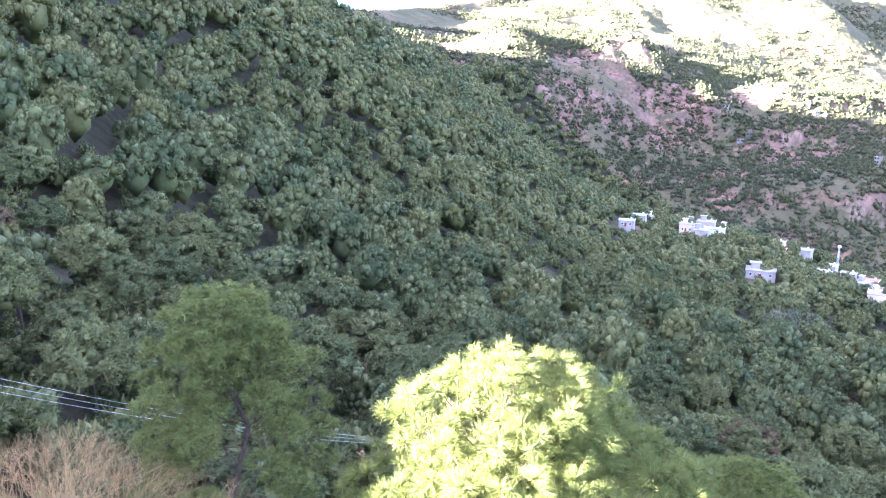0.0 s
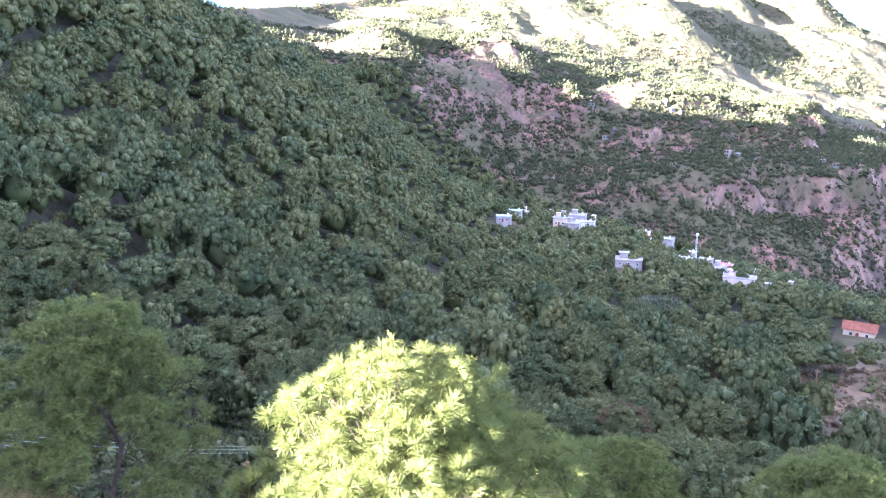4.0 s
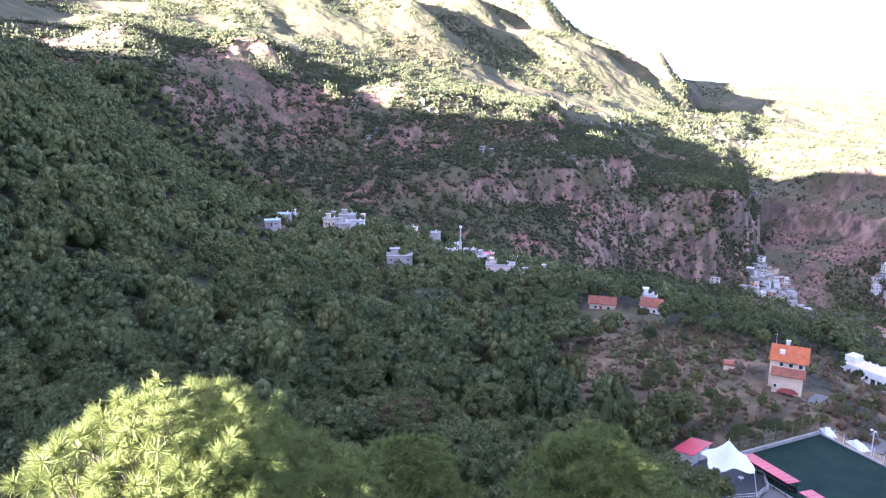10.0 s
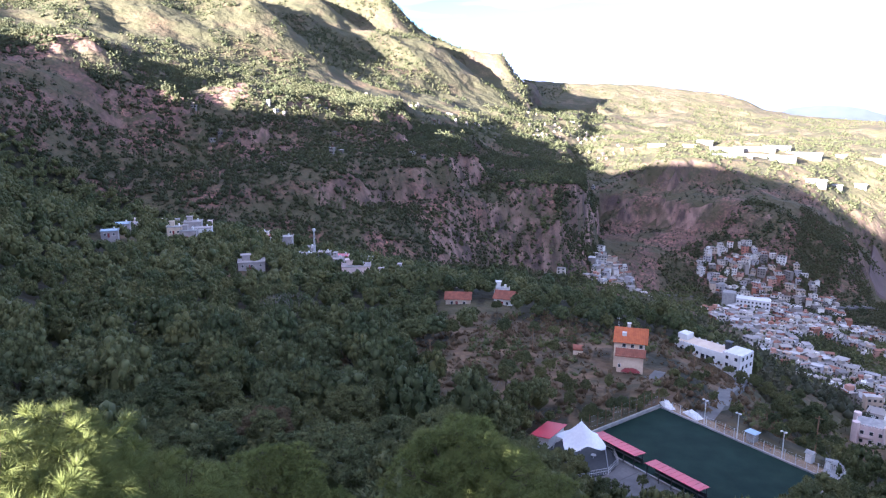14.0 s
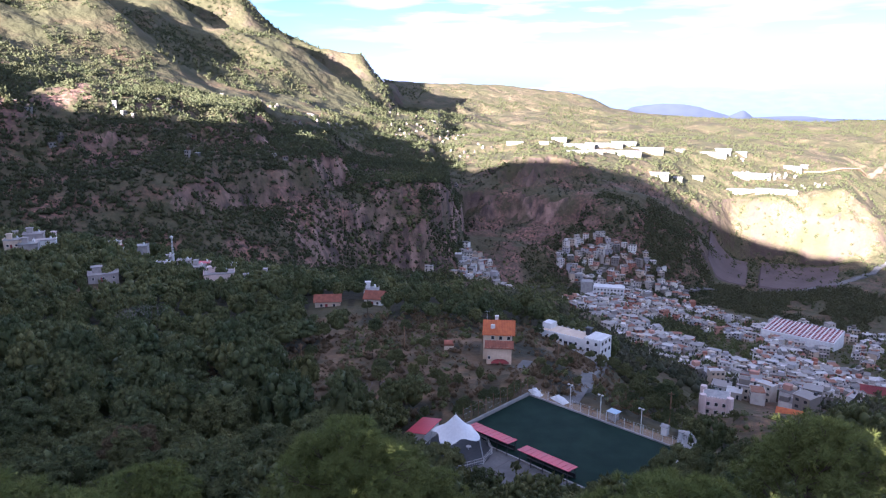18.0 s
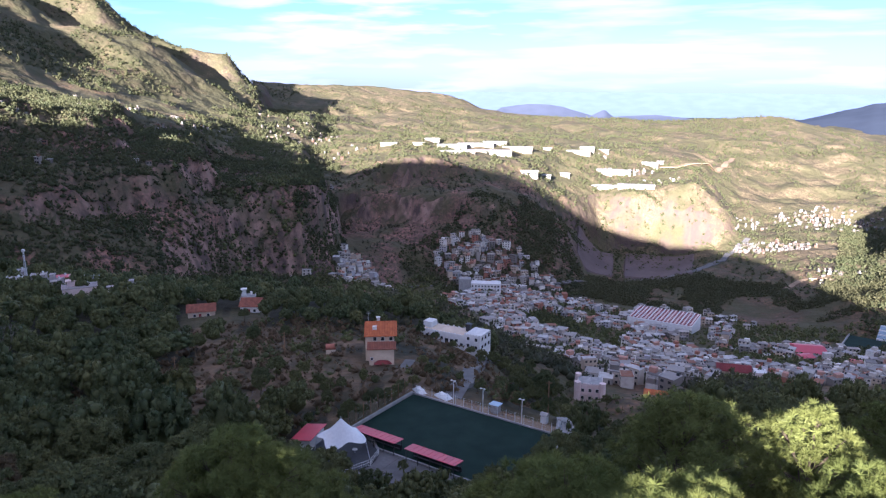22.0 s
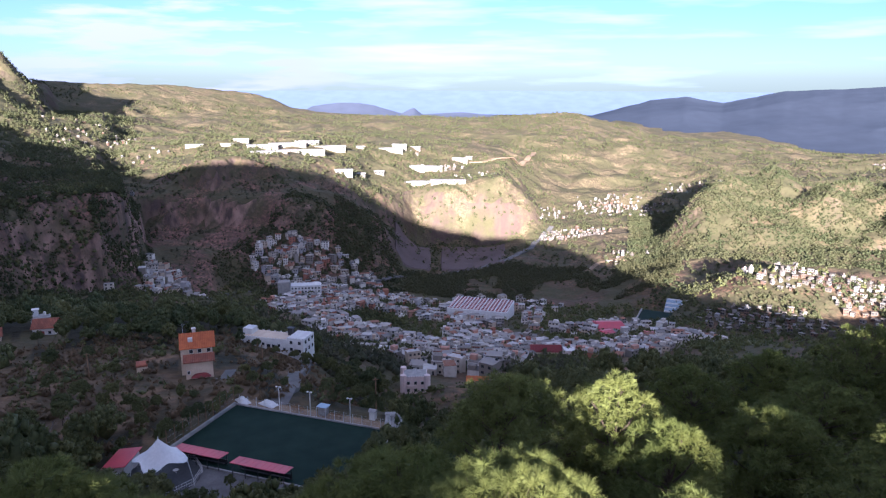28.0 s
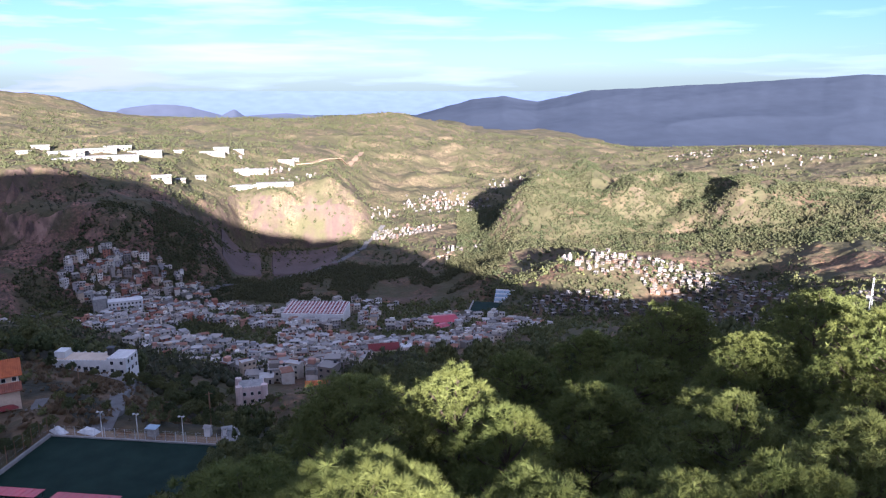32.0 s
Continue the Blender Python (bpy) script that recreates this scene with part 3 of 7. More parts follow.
BUTTRESSES = [  # spurs of the massif: upper end, lower end (east, north), rise
    (806, 2120, 880, 1230, 92), (1157, 2060, 1180, 1480, 88), (1463, 1850, 1400, 1220, 66), (560, 1900, 640, 1330, 52), (1010, 1650, 1030, 1280, 30), (1330, 1560, 1320, 1250, 30),
    (1139, -160, 1405, -385, 58), (1164, -367, 1340, -525, 46), (1060, -520, 1271, -634, 34),
]
KNOLLS = [(285, 775, 24, 45), (425, 715, 20, 40), (500, 690, 14, 40), (150, 780, 16, 50)]    # east, north, rise, radius


def rid(x, y, wave, octaves):
    """Ridged noise about nought."""
    return fbm(x, y, wave, octaves, True) - 0.19


def far_land(x, y, az, r):
    """Height of the land beyond the near edge: straight slopes from line to line, broken by gullies."""
    edge = np.interp(az, [k[0] for k in NEAR_EDGE], [k[1] for k in NEAR_EDGE])
    deep = smooth(0, 140, r - edge)
    far = smooth(1200, 2000, r)
    warp = deep * (1 + 0.9 * far) * (rid(x, y, 95, 4) * 52 + far * rid(x, y, 300, 3) * 70)
    crag = deep * smooth(1300, 1150, r)
    warp += crag * (rid(x, y, 34, 3) * (30 + 46 * smooth(44, 48, az) * smooth(60, 56, az)) + rid(x, y, 150, 2) * 40)
    wall = smooth(72, 76, az) * smooth(89, 86, az)
    top = np.interp(az, [k[0] for k in RANGES[6]], [k[2] for k in RANGES[6]])
    rr = r + warp * (1 - 0.2 * wall) * (1 - 0.75 * smooth(0.84, 0.96, r / top))
    ax = az + deep * fbm(y, x, 70, 3) * 1.2
    R, Z = [edge], [near_land(np.sin(np.radians(az)) * edge, np.cos(np.radians(az)) * edge)]
    for line in RANGES:
        a = [k[0] for k in line]
        q = np.interp(ax, a, [k[2] for k in line])
        q = np.maximum(q, R[-1] + 8)
        R.append(q)
        Z.append(72.8 + q * np.tan(np.radians(np.interp(ax, a, [k[1] for k in line]))))
    R += [R[-1] * 1.06 + 90, np.full_like(r, 4200.0), np.full_like(r, 9000.0)]
    Z += [Z[-1] - np.interp(az, [40, 52, 90, 100], [60, 60, 40, 10]), np.interp(az, [30, 52], [150, -150]), np.interp(az, [30, 52], [150, -200])]
    z = np.array(Z[0])
    for i in range(len(R) - 1):
        u = np.clip((rr - R[i]) / (R[i + 1] - R[i]), 0, 1)
        z += (Z[i + 1] - Z[i]) * u
    deep = deep * (1 - 0.7 * smooth(0.86, 0.97, r / R[7]) * smooth(1.25, 1.1, r / R[7]))
    east = smooth(96, 99, az) * smooth(1080, 1180, r) * smooth(1750, 1500, r)
    z += deep * (rid(x, y, 150, 5) * 20 * (1 + far) + rid(x, y, 46, 4) * 9 * (1 - 0.8 * smooth(1300, 1700, r))) * (1 - 0.2 * wall)
    z += east * (rid(x + 0.5 * y, (y - 0.5 * x) * 0.6, 150, 4) * 30 + rid(x, y, 50, 3) * 10)
    # beds of rock that stand out in steps
    bed = (z + 16 * fbm(x, y, 200, 3) + 10 * rid(x, y, 30, 3)) / 46.0
    step = np.floor(bed) + smooth(0.30, 0.62, bed - np.floor(bed))
    z += crag * smooth(80, 76, az) * smooth(-0.12, 0.06, fbm(x, y, 240, 3)) * (step - bed) * 30
    for x0, y0, x1, y1, rise in BUTTRESSES:
        ln = math.hypot(x1 - x0, y1 - y0)
        ux, uy = (x1 - x0) / ln, (y1 - y0) / ln
        along = ((x - x0) * ux + (y - y0) * uy) / ln
        d = -(x - x0) * uy + (y - y0) * ux + 60 * fbm(x, y, 160, 4) * (x0 < x1 or y0 > 0)
        wide = 240.0 if y0 > 0 else 110.0
        prof = np.where(d < 0, np.exp(d / wide), smooth(0.56 * wide, 0, d))
        z += rise * prof * smooth(0.02, 0.3, along) * smooth(1.15, 0.7, along)
    for kx, ky, rise, kr in KNOLLS:
        z += rise * np.exp(-((x - kx) ** 2 + (y - ky) ** 2) / kr ** 2)
    return z


def height(x, y):
    """Height of the ground at arrays x, y."""
    x, y = np.asarray(x, float), np.asarray(y, float)
    shape = x.shape
    x, y = x.ravel(), y.ravel()
    z = np.empty(len(x))
    r, az = np.hypot(x, y), np.degrees(np.arctan2(x, y))
    far = (r > np.interp(az, [k[0] for k in NEAR_EDGE], [k[1] for k in NEAR_EDGE])) & (az > -12) & (az < 136)
    z[~far] = near_land(x[~far], y[~far])
    if far.any():
        f = far_land(x[far], y[far], az[far], r[far])
        w = smooth(-10, -3, az[far]) * smooth(136, 132, az[far])
        part_ = w < 1
        if part_.any():
            f[part_] = f[part_] * w[part_] + (1 - w[part_]) * near_land(x[far][part_], y[far][part_])
        z[far] = f
    return z.reshape(shape)


def build_ground():
    az = np.radians(np.r_[np.arange(-40, 136, 0.28), np.arange(136, 254, 4.0), np.arange(254, 284, 0.4), np.arange(284, 320, 4.0)])
    rr = np.r_[0.0, np.geomspace(3.0, 480.0, 110), np.geomspace(484.0, 3200.0, 290), np.geomspace(3240.0, 4900.0, 24)]
    a, r = np.meshgrid(az, rr, indexing="ij")
    x, y = np.sin(a) * r, np.cos(a) * r
    z = height(x, y)
    na, nr = x.shape
    idx = np.arange(na * nr).reshape(na, nr)
    nxt = np.roll(idx, -1, axis=0)
    f = np.stack([idx[:, :-1], idx[:, 1:], nxt[:, 1:], nxt[:, :-1]], -1).reshape(-1, 4)
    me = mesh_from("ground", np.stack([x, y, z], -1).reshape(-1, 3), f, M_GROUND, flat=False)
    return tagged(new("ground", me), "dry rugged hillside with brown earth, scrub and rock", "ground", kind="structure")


ground = build_ground()


# ---- trees ----
def blob(rng=None, fine=True):
    """A small rounded form, of 20 facets or of 10, slightly irregular."""
    v = [(0, 0, 1), *[(0.894 * math.cos(a), 0.894 * math.sin(a), 0.447) for a in np.arange(5) * 1.2566],
         *[(0.894 * math.cos(a), 0.894 * math.sin(a), -0.447) for a in np.arange(5) * 1.2566 + 0.628], (0, 0, -1)]
    f = ([(0, 1 + i, 1 + (i + 1) % 5) for i in range(5)] + [(1 + i, 6 + i, 1 + (i + 1) % 5) for i in range(5)]
         + [(1 + (i + 1) % 5, 6 + i, 6 + (i + 1) % 5) for i in range(5)] + [(11, 6 + (i + 1) % 5, 6 + i) for i in range(5)])
    if not fine:
        v = [(0, 0, 1), *[(math.cos(a), math.sin(a), -0.1) for a in np.arange(5) * 1.2566], (0, 0, -0.8)]
        f = [(0, 1 + i, 1 + (i + 1) % 5) for i in range(5)] + [(6, 1 + (i + 1) % 5, 1 + i) for i in range(5)]
    v = np.array(v, float)
    if rng is not None:
        v *= 1 + rng.normal(0, 0.13, (len(v), 1))
    return v, np.array(f)


def tuft_arrays(rng, P, D, length, width, needles, lean=0.75):
    """Tufts of blades at places P, opening along D: each blade is one thin triangle."""
    n = len(P)
    d = rng.normal(size=(n, needles, 3))
    d /= np.linalg.norm(d, axis=2)[..., None]
    d = d + D[:, None, :] * lean
    d[..., 2] += 0.12
    d /= np.linalg.norm(d, axis=2)[..., None]
    ln = length * (0.75 + 0.4 * rng.random((n, needles, 1)))
    side = np.cross(d, rng.normal(size=(n, needles, 3)))
    side /= np.linalg.norm(side, axis=2)[..., None]
    base = P[:, None, :] + d * length * 0.06
    tip = P[:, None, :] + d * ln
    tip[..., 2] -= ln[..., 0] * 0.10
    tri = np.stack([base + side * width, base - side * width, tip], 2)
    V = tri.reshape(-1, 3)
    return V, np.arange(len(V)).reshape(-1, 3)


def lump(rng, k):
    """A rounded clump of k x 2k facets or so, its surface uneven."""
    v, f = blob(None, True)
    if k > 1:
        e, out = {}, []
        v = [tuple(q) for q in v]
        for a, b, c in f:
            m = []
            for p, q in ((a, b), (b, c), (c, a)):
                key = (min(p, q), max(p, q))
                if key not in e:
                    h = np.array(v[p]) + np.array(v[q])
                    e[key] = len(v)
                    v.append(tuple(h / np.linalg.norm(h)))
                m.append(e[key])
            out += [(a, m[0], m[2]), (m[0], b, m[1]), (m[2], m[1], c), tuple(m)]
        v, f = np.array(v), np.array(out)
    return v * (1 + rng.normal(0, 0.15, (len(v), 1))), f


def crown_arrays(rng, puffs, petals, w, h, base, puff=0.085, lobes=14, core=0.55, wide=0.30, low=-0.15, fine=1):
    """A crown of radius w and height h from base up: rounded clumps that bulge out of a dome, each set with small sprays of foliage."""
    small, lobes = lobes == 0, lobes or 3
    i = np.arange(lobes) + 0.5
    dz = 1 - (1 - low) * i / lobes
    a = i * 2.399 + rng.normal(0, 0.35, lobes)
    q = np.sqrt(np.maximum(0.0, 1 - dz ** 2))
    out = np.c_[np.cos(a) * q, np.sin(a) * q, dz]
    reach = rng.uniform(0.52, 0.86, (lobes, 1))
    half = np.array([w, w, h * 0.56])
    C = out * reach * half + (0, 0, base + h * 0.42)
    lr = w * rng.uniform(0.75, 1.3, lobes) * 1.02 / math.sqrt(lobes)
    k = rng.choice(lobes, puffs * 3, p=lr ** 2 / (lr ** 2).sum())
    d = rng.normal(size=(puffs * 3, 3)) + out[k] * 0.7 + (0, 0, 0.25)
    d /= np.linalg.norm(d, axis=1)[:, None]
    P = C[k] + d * (lr[k] * rng.uniform(0.85, 1.02, puffs * 3))[:, None] * (1, 1, 0.85)
    inside = (np.linalg.norm((P[:, None] - C[None]) / (1, 1, 0.85), axis=2) < lr[None] * 0.84).any(1)
    P, o = P[~inside][:puffs], d[~inside][:puffs]
    n = len(P)
    o = o + (0, 0, 0.2) + rng.normal(0, 0.22, (n, 3))
    o /= np.linalg.norm(o, axis=1)[:, None]
    t1 = np.cross(o, rng.normal(size=(n, 3)))
    t1 /= np.linalg.norm(t1, axis=1)[:, None]
    t2 = np.cross(o, t1)
    ph = (np.arange(petals) * 2.399)[None] + rng.normal(0, 0.25, (n, petals))
    th = np.interp(np.arange(petals) / max(1, petals - 1), [0, 1], [0.35, 1.35])[None] + rng.normal(0, 0.15, (n, petals))
    size = (w * puff * rng.uniform(0.7, 1.3, n))[:, None, None]
    cs, sn = np.cos(ph)[..., None], np.sin(ph)[..., None]
    d = o[:, None] * np.cos(th)[..., None] + (t1[:, None] * cs + t2[:, None] * sn) * np.sin(th)[..., None]
    side = (t2[:, None] * cs - t1[:, None] * sn) * size * wide
    root = P[:, None] + d * size * 0.1
    V = [np.stack([root - side, root + side, P[:, None] + d * size * rng.uniform(0.85, 1.25, (n, petals, 1))], 2).reshape(-1, 3)]
    F = [np.arange(n * petals * 3).reshape(-1, 3)]
    c = n * petals * 3
    for m in range(0 if small else lobes):
        cv, cf = lump(rng, fine)
        V.append(cv * lr[m] * (0.93, 0.93, 0.8) + C[m])
        F.append(cf + c)
        c += len(cv)
    if core:
        cv, cf = blob(rng, lobes > 8)
        V.append(cv * half * core + (0, 0, base + h * 0.36))
        F.append(cf + c)
    return np.concatenate(V), np.concatenate(F)


def trunk_arrays(height_, r, bend, sides=6):
    t = np.linspace(0, 1, 5)
    V = []
    for k in t:
        a = np.arange(sides) * 2 * math.pi / sides
        V.append(np.c_[np.cos(a) * r * (1 - 0.7 * k) + bend * k * k, np.sin(a) * r * (1 - 0.7 * k), np.full(sides, k * height_)])
    F = [(i * sides + j, i * sides + (j + 1) % sides, (i + 1) * sides + (j + 1) % sides, (i + 1) * sides + j)
         for i in range(4) for j in range(sides)]
    return np.concatenate(V), np.array(F)


CLEARINGS = [  # east, north, radius: yards and gardens where no large tree stands
    (171, 95, 13), (160, 84, 12), (148, 114, 26), (150, 130, 22), (178, 160, 13), (184, 146, 15), (188, 130, 13), (140, 103, 15), (138, 92, 9), (187, 117, 13), (160, 128, 18), (132, 112, 14), (128, 128, 12), (146, 136, 14), (219, 86, 15), (205, 82, 13), (192, 74, 10), (222, 105, 13), (208, 96, 10), (262, 55, 20), (277, 57, 16), (290, 38, 18), (165, 28, 14),
    (196, 182, 10), (208, 170, 9), (190, 172, 9), (168, 285, 11), (160, 272, 9), (214, 266, 12), (206, 255, 12), (228, 262, 12), (134, 350, 12), (150, 377, 12), (178, 428, 12), (211, 457, 12), (201, 418, 12), (189, 377, 12), (187, 363, 12), (176, 357, 12), (215, 404, 12), (172, 364, 12), (223, 384, 12), (227, 372, 12), (228, 369, 12), (233, 355, 12), (238, 338, 12), (241, 327, 12), (244, 315, 12), (246, 307, 12), (247, 300, 12), (250, 265, 12), (250, 274, 12), (251, 237, 12), (215, 309, 12), (229, 300, 12), (236, 320, 6),
]


def no_tree(x, y):
    """Where no large tree stands: the pitch terrace, yards, lanes."""
    px, py = (x - 128.5) * 0.985 - (y - 53.5) * 0.174, (x - 128.5) * 0.174 + (y - 53.5) * 0.985
    d = (px > -29) & (px < 19) & (py > -24) & (py < 28)
    for cx, cy, cr in CLEARINGS:
        d |= np.hypot(x - cx, y - cy) < cr
    return d


def tall_enough(x, y, z, h):
    """The wood thins where the ground opens to the pitch and the valley: True where a tree of height h still stands."""
    a, r = np.degrees(np.arctan2(x, y)), np.hypot(x, y)
    fall = np.interp(a, [-40, 46, 46.6, 53, 57, 70, 76, 82, 88, 97, 104, 110, 118, 130], [-9, -9, 0.41, 0.43, 0.60, 0.60, 0.48, 0.475, 0.40, 0.378, 0.365, 0.335, 0.29, 0.275])
    fall = np.where((a > 52) & (a < 80) & (r > 112), np.interp(a, [52, 58, 66, 72, 80], [0.42, 0.415, 0.405, 0.44, 0.475]), fall)
    fall = np.where((a > 46) & (a < 80) & (r > 178), np.interp(a, [46, 57, 59, 64, 70, 74, 80], [0.30, 0.32, 0.40, 0.40, 0.41, 0.465, 0.475]), fall)
    fall = np.where((a > 46) & (a < 72) & (r > 240), -9, fall)
    return z + h < 72.5 - r * fall


def scatter(n, r0, r1, a0, a1, gap, rng):
    """Places at least gap apart, by a jittered grid, in a sector."""
    g = np.arange(-r1, r1, gap)
    X, Y = np.meshgrid(g, g)
    X, Y = X.ravel() + rng.uniform(-0.38, 0.38, X.size) * gap, Y.ravel() + rng.uniform(-0.38, 0.38, X.size) * gap
    R, A = np.hypot(X, Y), np.degrees(np.arctan2(X, Y))
    k = (R > r0) & (R < r1) & (A > a0) & (A < a1)
    return X[k], Y[k]


def in_forest(x, y):
    """True where the closed wood stands."""
    z = height(x, y)
    a, r = np.degrees(np.arctan2(x, y)), np.hypot(x, y)
    edge = np.interp(a, [-40, 0, 12, 24, 28, 36, 46, 60, 75, 95, 110, 135], [520, 640, 650, 560, 520, 470, 400, 310, 235, 170, 260, 300])
    return (r < edge) & (x > -170) & ~no_tree(x, y)


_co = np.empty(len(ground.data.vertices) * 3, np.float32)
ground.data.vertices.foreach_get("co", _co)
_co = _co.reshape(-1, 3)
# mask of the closed wood, where the floor has its shade painted in
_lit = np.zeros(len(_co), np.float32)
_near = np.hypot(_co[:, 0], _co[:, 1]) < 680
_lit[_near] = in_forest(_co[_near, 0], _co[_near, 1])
ground.data.attributes.new("shaded_litter", "FLOAT", "POINT").data.foreach_set("value", _lit)
_r, _az = np.hypot(_co[:, 0], _co[:, 1]), np.degrees(np.arctan2(_co[:, 0], _co[:, 1]))
_bench = np.interp(_az, [k[0] for k in RANGES[2]], [k[2] for k in RANGES[2]])
_brow = np.interp(_az, [k[0] for k in RANGES[1]], [k[2] for k in RANGES[1]])
_red = smooth(520, 580, _r) * smooth(1.06, 0.94, _r / (0.5 * _bench + 0.5 * _brow)) * smooth(78, 74, _az) * smooth(-12, 0, _az)
_dry = smooth(78, 52, np.hypot(_co[:, 0] - 160, (_co[:, 1] - 112) * 0.9)) * smooth(22, 30, np.hypot(_co[:, 0] - 128, _co[:, 1] - 54))
ground.data.attributes.new("dry_grass", "FLOAT", "POINT").data.foreach_set("value", _dry.astype(np.float32))
_red = np.maximum(_red, 0.35 * smooth(96, 99, _az) * smooth(1080, 1130, _r) * smooth(1560, 1500, _r))
_up = smooth(1150, 1350, _r) * smooth(60, 50, _az) + 0.25 * smooth(55, 62, _az) * smooth(1180, 1300, _r) * smooth(1900, 1600, _r)
_up += 0.95 * smooth(95, 98, _az) * smooth(1040, 1100, _r) * smooth(1700, 1540, _r)
ground.data.attributes.new("upland", "FLOAT", "POINT").data.foreach_set("value", np.clip(_up, 0, 1).astype(np.float32))
ground.data.attributes.new("red_earth", "FLOAT", "POINT").data.foreach_set("value", _red.astype(np.float32))


def build_forest(name, label, mat, lod, picks, rng):
    """One stuff object: many crowns joined. picks: x, y, z, size."""
    lib = [crown_arrays(rng, lod[0], lod[1], 1.0, 1.5, 0.55, lod[2], lod[3] + k % 3, lod[4], lod[5]) for k in range(9)]
    V, F, T, n = [], [], [], 0
    for i, (x, y, z, s) in enumerate(picks):
        v, f = lib[i % 9]
        a = rng.random() * 6.28
        c, sn = math.cos(a), math.sin(a)
        k = s * (0.65 + 0.75 * rng.random())
        V.append(np.c_[(v[:, 0] * c - v[:, 1] * sn) * s + x, (v[:, 0] * sn + v[:, 1] * c) * s + y, v[:, 2] * k * 1.25 + z])
        F.append(f + n)
        T.append(np.full(len(v), rng.random() ** 1.6))
        n += len(v)
    me = mesh_from(name, np.concatenate(V), np.concatenate(F), mat, flat=False)
    me.attributes.new("tone", "FLOAT", "POINT").data.foreach_set("value", np.concatenate(T).astype(np.float32))
    return tagged(new(name, me), label, "trees", kind="stuff")


NEAR_PINES = [  # east, north, height of the top, turn, kind
    (3.5, 14.3, 66.5, 0, 0), (8.4, 18.8, 62.2, 40, 1), (-6.1, 31.5, 64.0, 10, 4), (18.0, 15.8, 60.9, 200, 1), (20.0, 31.0, 53.5, 20, 2), (31.0, 22.0, 51.0, 70, 3),
    (16.3, 0.2, 63.4, 0, 0), (29.2, 1.3, 60.5, 120, 2), (30.7, -3.4, 60.3, 60, 5), (27.0, -5.0, 59.8, 230, 5), (34.7, -11.3, 57.4, 80, 2), (27.8, -15.2, 59.6, 150, 3),
    (54.8, -23.5, 55.4, 60, 3), (43.2, -28.5, 59.6, 20, 3), (39.8, -22.5, 58.1, 300, 2), (52.4, -10.3, 52.2, 190, 3), (55.1, -16.6, 53.0, 10, 2), (43.5, -16.7, 55.2, 40, 3),
    (20.7, -5.8, 60.2, 310, 1), (20.4, -9.9, 60.4, 80, 1), (20.7, -13.6, 60.6, 170, 1), (22.7, 4.5, 60.2, 35, 1), (20.1, 4.9, 61.2, 95, 1), (34.5, -27.0, 61.2, 95, 3),
    (23.5, -18.4, 60.6, 200, 2),
]
rng = np.random.default_rng(11)
fx, fy = scatter(0, 26, 660, -36, 135, 8.6, rng)
k = in_forest(fx, fy) & ~((np.hypot(fx + 11, fy - 23) < 7) | (np.hypot(fx - 2, fy - 32) < 7) | (np.hypot(fx + 8, fy - 29) < 6))
for q in NEAR_PINES:
    k &= np.hypot(fx - q[0], fy - q[1]) > 4.8
fx, fy = fx[k], fy[k]
fz = height(fx, fy)
fs = rng.uniform(3.3, 5.5, len(fx)) * np.where((np.degrees(np.arctan2(fx, fy)) > 12) & (np.hypot(fx, fy) > 225), 0.72, 1.0)
k = tall_enough(fx, fy, fz, 2.6 * fs)
for share in (0.8, 0.62, 0.46, 0.34, 0.24, 0.16):
    small = ~k & tall_enough(fx, fy, fz, 2.6 * fs * share)
    fs[small] *= share
    k |= small
fx, fy, fz, fs = fx[k], fy[k], fz[k], fs[k]
fr = np.hypot(fx, fy)
o = np.argsort(fr)
fx, fy, fz, fs, fr = fx[o], fy[o], fz[o], fs[o], fr[o]
near_trees = list(zip(fx[:245], fy[:245], fz[:245], fs[:245]))
fx, fy, fz, fs, fr = fx[245:], fy[245:], fz[245:], fs[245:], fr[245:]
kind = (fbm(fx, fy, 90, 3) + rng.normal(0, 0.12, len(fx))) > 0.02
for nm, lab, mt, sel in (("pine_wood", "dense blue-green pine wood on the hillside", M_PINEWOOD, kind), ("oak_wood", "dense olive-green oak wood on the hillside", M_OAKWOOD, ~kind)):
    for lo, hi, lod in ((0, 170, (330, 4, 0.10, 32, 0.6, 0.36)), (170, 290, (150, 4, 0.125, 24, 0.6, 0.40)), (290, 900, (44, 3, 0.20, 15, 0.66, 0.46))):
        s = sel & (fr >= lo) & (fr < hi)
        build_forest(nm, lab, mt, lod, list(zip(fx[s], fy[s], fz[s], fs[s])), rng)

# younger trees that fill the gaps
yx, yy = scatter(0, 44, 330, -36, 46, 5.6, rng)
k = in_forest(yx, yy)
for q in range(0, len(yx), 200):
    t_ = slice(q, q + 200)
    k[t_] &= (np.hypot(yx[t_, None] - np.r_[fx, [p[0] for p in near_trees]], yy[t_, None] - np.r_[fy, [p[1] for p in near_trees]]) > 4.7).all(1)
yx, yy = yx[k], yy[k]
ex, ey = scatter(0, 300, 655, -36, 48, 7.2, rng)
k = in_forest(ex, ey)
ex, ey = ex[k], ey[k]
build_forest("young_wood", "young green trees along the far edge of the wood", M_OAKWOOD, (16, 3, 0.28, 5, 0.75, 0.45), list(zip(ex, ey, height(ex, ey) - 0.8, rng.uniform(2.0, 3.6, len(ex)))), rng)
build_forest("young_wood", "younger green trees between the tall pines", M_PINEWOOD, (110, 4, 0.14, 18, 0.55, 0.38), list(zip(yx, yy, height(yx, yy) - 0.5, rng.uniform(1.8, 3.2, len(yx)))), rng)


